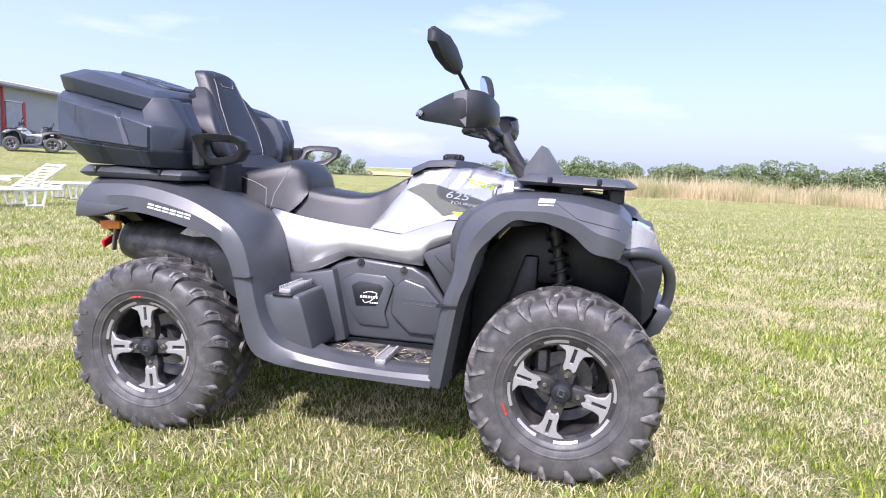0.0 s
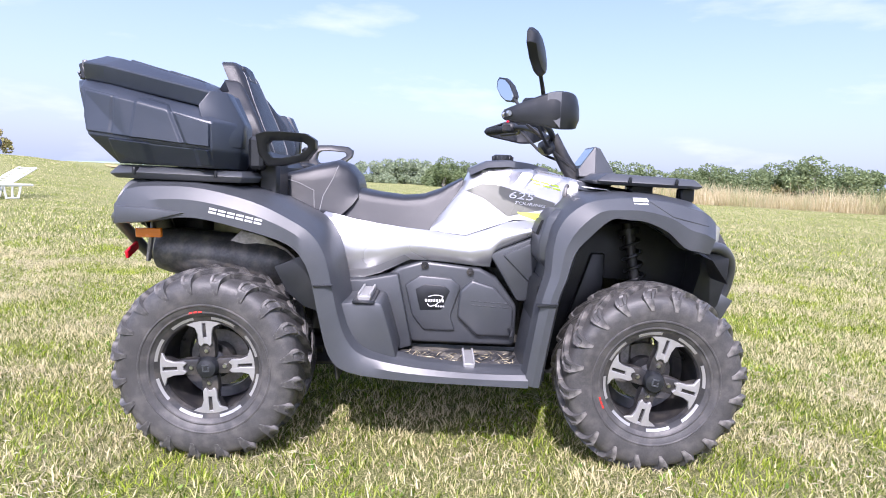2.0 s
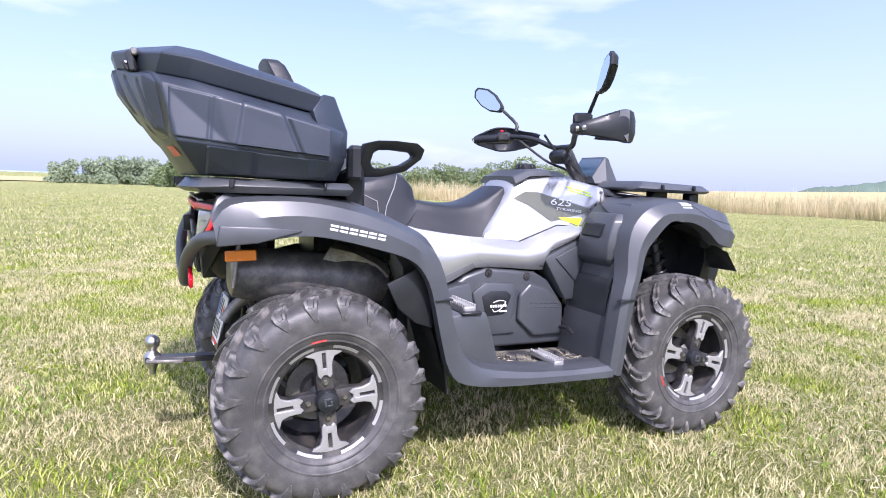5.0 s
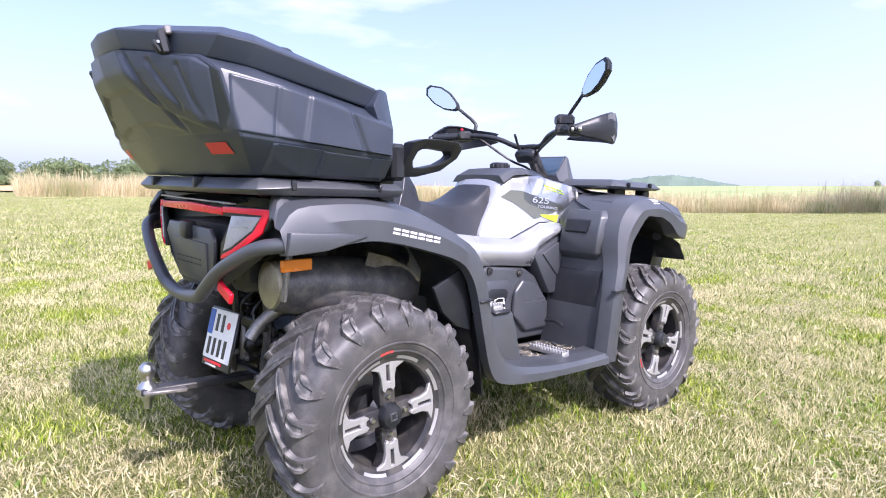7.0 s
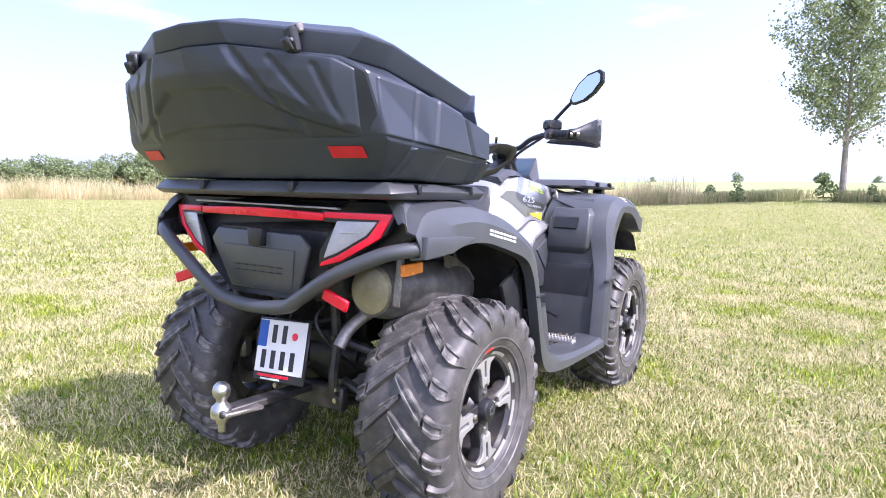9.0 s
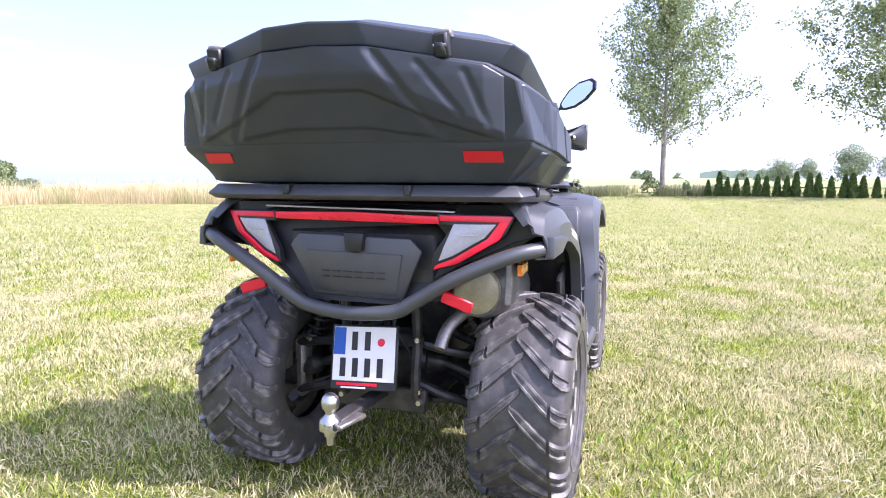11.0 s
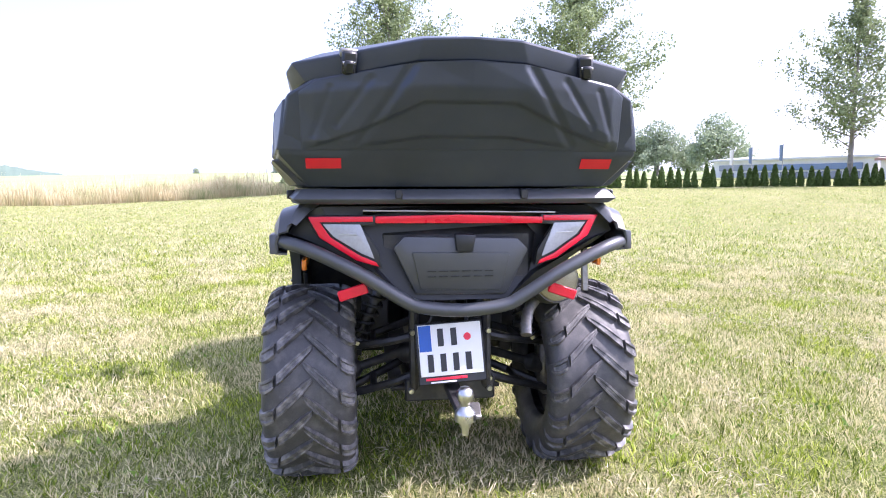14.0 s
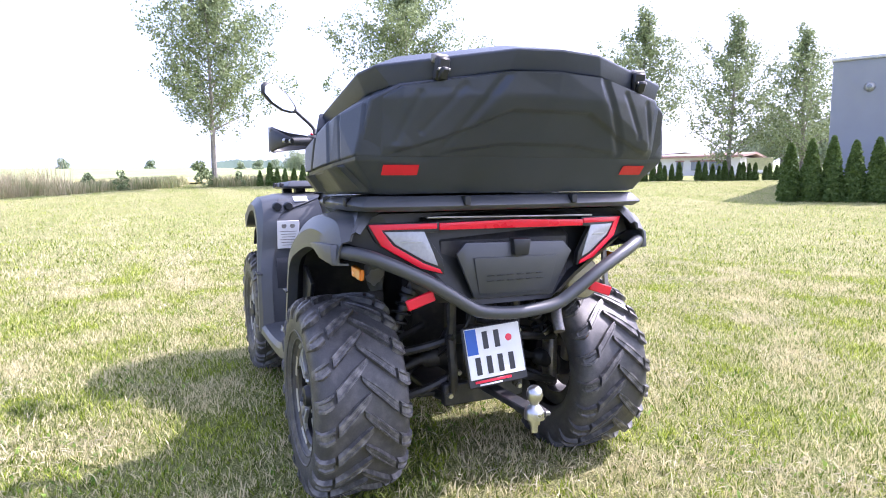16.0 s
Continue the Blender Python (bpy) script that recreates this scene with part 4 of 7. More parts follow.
part("label_card", box(1.30, -0.31, 0.902, 0.09, 0.05, 0.002, 0.0005, (3, 4, 0)), M_WHITE, atv, "small white label")
key = part("ignition_key", tube([(1.215, -0.235, 0.905), (1.205, -0.255, 0.90), (1.20, -0.262, 0.875), (1.205, -0.26, 0.855)], [0.008, 0.006, 0.009, 0.006], 8, 3), M_DULL, atv, "key with ring in the ignition")

# wheel arch liners, dark inside
both("front_liner", loft([[(x, -0.20, z), (x, -0.50, z2)] for x, z, z2 in ((1.12, 0.24, 0.24), (1.13, 0.50, 0.50), (1.17, 0.68, 0.66), (1.28, 0.80, 0.78), (1.42, 0.83, 0.80), (1.56, 0.80, 0.72), (1.66, 0.74, 0.68), (1.72, 0.60, 0.60))], closed=False), M_DARK, atv)
both("inner_panel", prism([(1.12, 0.24), (1.14, 0.62), (1.30, 0.80), (1.62, 0.80), (1.72, 0.68), (1.72, 0.50), (1.60, 0.40), (1.50, 0.56), (1.36, 0.56), (1.22, 0.28)], -0.22, -0.20, 0.006), M_BLACK, atv, "black inner splash panel")
both("splash_blade", prism([(1.24, 0.40), (1.32, 0.66), (1.37, 0.66), (1.37, 0.45), (1.27, 0.38)], -0.245, -0.20, 0.008), M_BLACK, atv)
both("rear_liner", loft([[(x, -0.20, z), (x, -0.50, z2)] for x, z, z2 in ((-0.26, 0.70, 0.74), (-0.10, 0.80, 0.79), (0.10, 0.80, 0.77), (0.26, 0.74, 0.70), (0.34, 0.62, 0.62), (0.355, 0.45, 0.45), (0.40, 0.30, 0.30), (0.42, 0.24, 0.24))], closed=False), M_DARK, atv)
both("rear_splash", prism([(0.20, 0.60), (0.33, 0.66), (0.36, 0.52), (0.36, 0.45), (0.30, 0.47), (0.24, 0.52)], -0.50, -0.485, 0.004), M_BLACK, atv)
both("mud_flap", box(0.40, -0.40, 0.36, 0.012, 0.22, 0.28, 0.004, (0, -8, 0)), M_DARK, atv)


def spring(p0, p1, r, turns, wire, bm=None):
    a, b = Vector(p0), Vector(p1)
    d = (b - a)
    u = d.normalized().orthogonal().normalized()
    v = d.normalized().cross(u)
    n = int(turns * 12)
    return tube([a + d * (k / n) + r * (math.cos(2 * math.pi * turns * k / n) * u + math.sin(2 * math.pi * turns * k / n) * v) for k in range(n + 1)], wire, 6, 1, bm=bm)


def shock(name, top, low, r=0.032):
    for sd in (-1, 1):
        t, l = (top[0], sd * top[1], top[2]), (low[0], sd * low[1], low[2])
        a, b = Vector(t), Vector(l)
        body = part(name, tube([t, a.lerp(b, 0.25), a.lerp(b, 0.26), a.lerp(b, 0.6), a.lerp(b, 0.62), l], [0.022, 0.022, 0.018, 0.018, 0.010, 0.010], 10, 1), M_DARK, atv, "black coil spring shock absorber")
        part("spring", spring(a.lerp(b, 0.15), a.lerp(b, 0.85), r, 6.5, 0.0055), M_BLACK, body)
        part("collar", tube([a.lerp(b, 0.83), a.lerp(b, 0.87)], r + 0.006, 14, 1), M_STEEL, body)
        part("adjuster", tube([a.lerp(b, 0.10), a.lerp(b, 0.15)], r + 0.006, 14, 1), M_BLACK, body)
shock("front_shock", (1.42, 0.31, 0.80), (1.49, 0.34, 0.42))
shock("rear_shock", (-0.04, 0.20, 0.62), (-0.03, 0.33, 0.36), 0.03)

# wishbones, half shafts and knuckles
for sd in (-1, 1):
    for ax, nm in ((0.0, "rear"), (1.485, "front")):
        for z0, z1, lab in ((0.43, 0.37, "upper"), (0.30, 0.20, "lower")):
            b = tube([(ax - 0.11, sd * 0.11, z0), (ax - 0.09, sd * 0.20, z0 * 0.6 + z1 * 0.4), (ax - 0.02, sd * 0.37, z1)], 0.015, 8, 4)
            tube([(ax + 0.12, sd * 0.11, z0), (ax + 0.09, sd * 0.20, z0 * 0.6 + z1 * 0.4), (ax + 0.02, sd * 0.37, z1)], 0.015, 8, 4, bm=b)
            tube([(ax - 0.075, sd * 0.25, z0 * 0.45 + z1 * 0.55), (ax + 0.075, sd * 0.25, z0 * 0.45 + z1 * 0.55)], 0.012, 8, 1, bm=b)
            part(nm + "_wishbone", b, M_DARK, atv, "black tubular suspension arm")
            part("pivot_bolt", lathe([(0, -0.012), (0.009, -0.012), (0.012, -0.004), (0.012, 0.0)], 10, "x", (ax - 0.118, sd * 0.11, z0)), M_STEEL, atv)
        part("half_shaft", tube([(ax, sd * 0.10, 0.345), (ax, sd * 0.15, 0.34), (ax, sd * 0.17, 0.338), (ax, sd * 0.29, 0.30), (ax, sd * 0.31, 0.295), (ax, sd * 0.36, 0.27)], [0.04, 0.034, 0.016, 0.016, 0.034, 0.03], 10, 1), M_DARK, atv)
        part("knuckle", box(ax, sd * 0.365, 0.285, 0.07, 0.04, 0.22, 0.012), M_DULL, atv)
        part("brake_caliper", box(ax - 0.07, sd * 0.40, 0.33, 0.05, 0.05, 0.09, 0.012), M_DULL, atv)
part("rear_differential", lathe([(0, -0.11), (0.05, -0.11), (0.07, -0.06), (0.095, -0.04), (0.095, 0.05), (0.06, 0.08), (0.04, 0.11), (0, 0.11)], 20, "y", (0.0, 0, 0.35)), M_DARK, atv, "black cast rear gear housing")
part("front_differential", lathe([(0, -0.09), (0.06, -0.06), (0.08, -0.03), (0.08, 0.04), (0.05, 0.08), (0, 0.09)], 18, "y", (1.485, 0, 0.35)), M_DARK, atv)
b = bmesh.new()
for sd in (-1, 1):
    tube([(-0.16, sd * 0.12, 0.62), (-0.15, sd * 0.12, 0.45), (-0.13, sd * 0.12, 0.24), (0.30, sd * 0.13, 0.22)], 0.016, 8, 4, bm=b)
    tube([(-0.16, sd * 0.12, 0.60), (0.10, sd * 0.13, 0.66), (0.35, sd * 0.13, 0.60)], 0.016, 8, 4, bm=b)
box(-0.145, 0, 0.255, 0.03, 0.30, 0.075, 0.006, bm=b)
box(-0.14, 0, 0.44, 0.02, 0.27, 0.04, 0.006, bm=b)
part("rear_frame", b, M_DARK, atv, "black tubular rear frame")
for y, z in ((-0.125, 0.45), (0.125, 0.45), (-0.13, 0.255), (0.13, 0.255), (-0.13, 0.29), (0.10, 0.33)):
    part("frame_bolt", lathe([(0, -0.016), (0.008, -0.016), (0.010, -0.006), (0.010, 0)], 8, "x", (-0.158, y, z)), M_STEEL, atv)
part("cable", tube([(-0.10, 0.04, 0.56), (-0.16, 0.06, 0.50), (-0.12, 0.10, 0.42), (-0.05, 0.12, 0.36)], 0.006, 6, 5), M_DARK, atv)
part("cable", tube([(-0.10, -0.06, 0.56), (-0.17, -0.05, 0.49), (-0.13, -0.09, 0.40), (-0.06, -0.11, 0.33)], 0.006, 6, 5), M_DARK, atv)

# muffler on the right with its mesh end, tail pipe and shield
muff = part("muffler", tube([(-0.245, -0.33, 0.625), (-0.18, -0.33, 0.62), (0.0, -0.325, 0.605), (0.16, -0.32, 0.585), (0.24, -0.31, 0.565)], [0.072, 0.084, 0.086, 0.086, 0.060], 22, 4), M_MUFF, atv, "sooty black exhaust muffler")
part("end_mesh", lathe([(0, -0.262), (0.045, -0.26), (0.064, -0.254), (0.070, -0.244), (0.072, -0.230)], 24, "x", (0, -0.33, 0.625)), M_MESH, muff, "pale perforated muffler end")
part("tail_pipe", tube([(-0.17, -0.29, 0.56), (-0.20, -0.255, 0.53), (-0.235, -0.235, 0.495), (-0.262, -0.228, 0.455)], 0.0185, 12, 4), M_DULL, muff, "short round tail pipe")
part("heat_shield", loft([[(x, -0.395 + 0.02 * abs(k), z + 0.01), (x + 0.03, -0.37, z + 0.045), (x + 0.06, -0.30, z + 0.055)] for k, (x, z) in enumerate(((0.02, 0.66), (0.10, 0.64), (0.18, 0.60), (0.22, 0.56)))], closed=False), M_ALUFOIL, atv, "crumpled bare heat shield")
part("bracket", box(-0.245, -0.42, 0.66, 0.012, 0.02, 0.14, 0.003, (0, 8, 0)), M_DULL, atv)

# tail: fascia, lamps, hatch, bumper tube, reflectors
fas = [(-0.405, 0.865), (0.405, 0.865), (0.47, 0.835), (0.50, 0.785), (0.44, 0.765), (0.235, 0.665), (0.15, 0.585), (-0.15, 0.585), (-0.235, 0.665), (-0.44, 0.765), (-0.50, 0.785), (-0.47, 0.835)]
def tail_x(y, z):
    return -0.352 + 0.34 * max(0.0, abs(y) - 0.20) ** 1.35 * 1.2 - 0.05 * (z - 0.72) * 0 + 0.18 * max(0, 0.70 - z)
bm = bmesh.new()
a = [bm.verts.new((tail_x(y, z) + 0.012, y, z)) for y, z in fas]
b = [bm.verts.new((tail_x(y, z) + 0.10, y * 0.92, z)) for y, z in fas]
bm.faces.new(a)
bm.faces.new(list(reversed(b)))
for i in range(len(fas)):
    j = (i + 1) % len(fas)
    bm.faces.new((a[i], b[i], b[j], a[j]))
bevel(bm, 0.006, 2)
bmesh.ops.triangulate(bm, faces=[f for f in bm.faces if len(f.verts) > 4])
part("tail_fascia", bm, M_BLACK, atv, "black moulded tail panel")


def tail_plate(poly, d0, d1, w=0.003, tilt=None):
    bm = bmesh.new()
    f = tilt or tail_x
    a = [bm.verts.new((f(y, z) - d1, y, z)) for y, z in poly]
    b = [bm.verts.new((f(y, z) + d0, y, z)) for y, z in poly]
    bm.faces.new(a)
    bm.faces.new(list(reversed(b)))
    for i in range(len(poly)):
        j = (i + 1) % len(poly)
        bm.faces.new((a[i], b[i], b[j], a[j]))
    bmesh.ops.recalc_face_normals(bm, faces=bm.faces)
    bevel(bm, w, 2)
    bmesh.ops.triangulate(bm, faces=[f for f in bm.faces if len(f.verts) > 4])
    return bm


part("centre_light_bar", tail_plate([(-0.25, 0.814), (0.245, 0.818), (0.245, 0.838), (0.0, 0.842), (-0.25, 0.834)], 0.01, 0.004), M_RED, atv, "glossy red light bar")
part("chrome_strip", tail_plate([(-0.29, 0.844), (0.28, 0.852), (0.28, 0.857), (-0.29, 0.849)], 0.01, 0.006, 0.001), M_ALU, atv, "thin bright strip")
for sd in (-1, 1):
    lamp = part("tail_lamp", tail_plate([(sd * y, z) for y, z in ((0.245, 0.842), (0.245, 0.812), (0.285, 0.810), (0.235, 0.735), (0.228, 0.688), (0.30, 0.705), (0.42, 0.785), (0.446, 0.838))], 0.02, 0.001), M_BLACK, atv, "angular tail lamp")
    part("red_band", tail_plate([(sd * y, z) for y, z in ((0.252, 0.838), (0.252, 0.822), (0.405, 0.820), (0.374, 0.776), (0.290, 0.724), (0.243, 0.705), (0.236, 0.692), (0.30, 0.710), (0.405, 0.774), (0.440, 0.836))], 0.004, 0.0045, 0.002), M_RED, lamp, "red lens running round the lamp")
    part("clear_lens", tail_plate([(sd * y, z) for y, z in ((0.288, 0.815), (0.397, 0.815), (0.367, 0.779), (0.286, 0.730), (0.249, 0.715), (0.262, 0.752))], 0.004, 0.003, 0.002), M_CLEAR, lamp, "clear grey lens")
    part("lens_step", tail_plate([(sd * y, z) for y, z in ((0.295, 0.783), (0.355, 0.784), (0.35, 0.788), (0.30, 0.788))], 0.002, 0.005, 0.001), M_ALU, lamp)
def hatch_x(y, z):
    return tail_x(y, z) - 0.012 - 0.03 * max(0, 0.745 - z) / 0.14 * 0 - (0.012 if abs(y) < 0.15 and z < 0.76 else 0)
hatch = part("rear_hatch", tail_plate([(-0.205, 0.738), (-0.172, 0.772), (0.165, 0.780), (0.195, 0.746), (0.128, 0.606), (-0.145, 0.602)], 0.01, 0.004, 0.006), M_PLASTIC, atv, "dark grey tool hatch")
part("hatch_panel", tail_plate([(-0.15, 0.728), (0.14, 0.733), (0.115, 0.62), (-0.128, 0.616)], 0.01, 0.007, 0.003), M_PLASTIC, hatch)
part("hatch_latch", tail_plate([(-0.045, 0.785), (0.018, 0.787), (0.012, 0.735), (-0.036, 0.733)], 0.01, 0.024, 0.006), M_BLACK, hatch, "black flip latch")
bm = bmesh.new()
for k in range(6):
    for dz, hh, dy, ww in ((0.008, 0.003, 0, 0.026), (-0.008, 0.003, 0, 0.026)):
        box(tail_x(0, 0.67) - 0.0075, 0.083 - k * 0.034 + dy, 0.668 + dz, 0.003, ww, hh, 0.0008, bm=bm)
part("brand_mark", bm, M_BLACK, hatch)
part("bumper_tube", tube([(-0.27, -0.525, 0.752), (-0.30, -0.51, 0.752), (-0.345, -0.44, 0.735), (-0.372, -0.30, 0.672), (-0.375, -0.19, 0.605), (-0.372, -0.13, 0.575), (-0.372, 0, 0.563), (-0.372, 0.12, 0.576), (-0.375, 0.18, 0.605), (-0.372, 0.29, 0.675), (-0.345, 0.43, 0.742), (-0.30, 0.505, 0.762), (-0.27, 0.522, 0.762)], 0.020, 14, 5), M_PLASTIC, atv, "thick dark grey tubular rear bumper")
for y, z, r in ((0.312, 0.622, -17), (-0.308, 0.612, 19)):
    part("rear_reflector", box(-0.365, y, z, 0.012, 0.086, 0.031, 0.003, (r, 0, 0)), M_REFL, atv, "red rear reflector")
for sd in (-1, 1):
    part("side_reflector", box(-0.235, sd * 0.455, 0.693, 0.088, 0.014, 0.032, 0.003, (0, -2, 0)), M_AMBER, atv, "amber side reflector")
    part("rack_mount", tube([(-0.22, sd * 0.25, 0.84), (-0.22, sd * 0.25, 0.89)], 0.02, 10, 1), M_BLACK, atv)
    part("rack_mount", tube([(0.02, sd * 0.28, 0.84), (0.02, sd * 0.28, 0.89)], 0.025, 10, 1), M_BLACK, atv)
    part("rack_mount", box(1.62, sd * 0.32, 0.89, 0.05, 0.05, 0.05, 0.006), M_BLACK, atv)
    part("rack_mount", box(1.47, sd * 0.28, 0.90, 0.08, 0.05, 0.04, 0.006), M_BLACK, atv)
part("rear_deck", loft([[(x, y, z - 0.02 * abs(y) / 0.26) for y in (-0.28, -0.12, 0.12, 0.28)] for x, z in ((-0.345, 0.862), (-0.25, 0.882), (-0.05, 0.88), (0.12, 0.86))], closed=False), M_BLACK, atv)

part("tail_core", box(-0.20, 0, 0.70, 0.20, 0.50, 0.22, 0.03), M_DARK, atv)
both("seat_bracket", box(0.135, -0.27, 0.875, 0.075, 0.14, 0.16, 0.012), M_BLACK, atv)
# number plate, its characters kept as plain bars
PL = pose(-0.25, 0.012, 0.405, 0, 0, -90) @ pose(0, 0, 0, -14, 0, 0) @ pose(0, 0, 0, 0, -3, 0)
plate = part("plate_holder", box(0, 0, 0, 0.215, 0.008, 0.192, 0.004), M_INK, atv, "black number plate holder with white plate", m=PL)
part("number_plate", box(0, -0.006, 0.010, 0.200, 0.004, 0.160, 0.002), M_PLATE, plate)
part("country_band", box(-0.079, -0.0085, 0.047, 0.038, 0.002, 0.080, 0.0005), M_BLUE, plate)
for q, (x, z, w, h) in enumerate(((-0.030, 0.048, 0.030, 0.055), (0.012, 0.048, 0.030, 0.055), (-0.066, -0.030, 0.030, 0.055), (-0.026, -0.030, 0.030, 0.055), (0.014, -0.030, 0.030, 0.055), (0.054, -0.030, 0.030, 0.055))):
    part("plate_bar", box(x, -0.0085, z, w * 0.62, 0.002, h, 0.0005), M_INK, plate)
part("plate_seal", lathe([(0, -0.0095), (0.011, -0.0095), (0.012, -0.008)], 12, "y", (0.055, 0, 0.045)), M_RED, plate)
part("dealer_strip", box(-0.02, -0.0055, -0.079, 0.13, 0.003, 0.008, 0.0005), M_RED, plate)
part("dealer_strip", box(-0.03, -0.0055, -0.089, 0.08, 0.003, 0.005, 0.0005), M_WHITE, plate)

# tow ball on its bar
part("tow_bar", box(-0.32, 0.0, 0.278, 0.36, 0.05, 0.022, 0.004, (0, 2, 0)), M_DARK, atv, "flat steel tow bar")
part("tow_plate", box(-0.435, -0.02, 0.282, 0.12, 0.055, 0.012, 0.003, (0, 2, -8)), M_DULL, atv)
part("tow_ball", lathe([(0, 0.368), (0.012, 0.366), (0.021, 0.357), (0.025, 0.343), (0.022, 0.329), (0.015, 0.320), (0.013, 0.312), (0.019, 0.305), (0.028, 0.297), (0.030, 0.289), (0.030, 0.270), (0.018, 0.269), (0.016, 0.252), (0.011, 0.250), (0.010, 0.228), (0, 0.228)], 24, "z", (-0.477, 0.004, 0)), M_STEEL, atv, "bare steel tow ball")

# racks
bm = loft([half for half in ([[Vector(p) for p in q] + [Vector((p[0], -p[1], p[2])) for p in reversed(q) if p[1] > 1e-6] for q in (
    [(-0.385, 0, 0.874), (-0.38, 0.3, 0.874), (-0.34, 0.455, 0.874), (-0.25, 0.485, 0.874), (0.08, 0.475, 0.872), (0.10, 0.40, 0.872), (0.10, 0, 0.872)],
    [(-0.40, 0, 0.888), (-0.395, 0.31, 0.888), (-0.355, 0.475, 0.888), (-0.25, 0.50, 0.895), (0.09, 0.49, 0.892), (0.115, 0.40, 0.892), (0.115, 0, 0.892)],
    [(-0.375, 0, 0.917), (-0.37, 0.3, 0.917), (-0.335, 0.45, 0.917), (-0.25, 0.475, 0.917), (0.08, 0.465, 0.910), (0.10, 0.38, 0.910), (0.10, 0, 0.910)])])])
rack = part("rear_rack", bevel(bm, 0.004, 2, 25), M_PLASTIC, atv, "grey plastic rear rack deck")
for y0, y1 in ((0.17, 0.19), (-0.19, -0.17)):
    part("deck_joint", box(-0.386, (y0 + y1) / 2, 0.902, 0.03, 0.02, 0.028, 0.003), M_BLACK, rack)
for sd in (-1, 1):
    part("deck_joint", box(-0.26, sd * 0.487, 0.9, 0.014, 0.028, 0.026, 0.003, (0, 0, 20 * sd)), M_BLACK, rack)
    part("deck_joint", box(-0.0, sd * 0.484, 0.898, 0.010, 0.025, 0.024, 0.003, (0, 0, -20 * sd)), M_BLACK, rack)
bm = loft([[Vector(p) for p in q] + [Vector((p[0], -p[1], p[2])) for p in reversed(q) if p[1] > 1e-6] for q in (
    [(1.30, 0, 0.918), (1.30, 0.36, 0.918), (1.64, 0.38, 0.912), (1.67, 0.29, 0.912), (1.68, 0, 0.912)],
    [(1.285, 0, 0.930), (1.285, 0.38, 0.930), (1.65, 0.40, 0.922), (1.69, 0.30, 0.922), (1.70, 0, 0.922)],
    [(1.33, 0, 0.958), (1.33, 0.35, 0.958), (1.63, 0.37, 0.946), (1.66, 0.28, 0.946), (1.67, 0, 0.946)])])
frack = part("front_rack", bevel(bm, 0.005, 2, 25), M_PLASTIC, atv, "grey plastic front rack deck")
for x, y in ((1.40, 0.387), (1.56, 0.394)):
    for sd in (-1, 1):
        part("deck_joint", box(x, sd * y, 0.935, 0.010, 0.024, 0.022, 0.003, (0, 0, 25 * sd)), M_BLACK, frack)

# handlebar, controls, guards, mirrors, dash
part("steering_column", tube([(1.30, 0, 0.93), (1.25, 0, 0.99), (1.185, 0, 1.10)], [0.035, 0.03, 0.028], 12, 3), M_DARK, atv)
part("bar_pad", box(1.165, 0, 1.055, 0.05, 0.12, 0.06, 0.015, (0, -35, 0)), M_BLACK, atv)
bar = part("handlebar", tube([(0.955, -0.415, 1.138), (1.02, -0.33, 1.145), (1.08, -0.24, 1.15), (1.13, -0.15, 1.135), (1.175, -0.07, 1.10), (1.18, 0, 1.098), (1.175, 0.07, 1.10), (1.13, 0.15, 1.135), (1.08, 0.24, 1.15), (1.02, 0.33, 1.145), (0.948, 0.41, 1.138)], 0.012, 12, 5), M_BLACK, atv, "black handlebar")
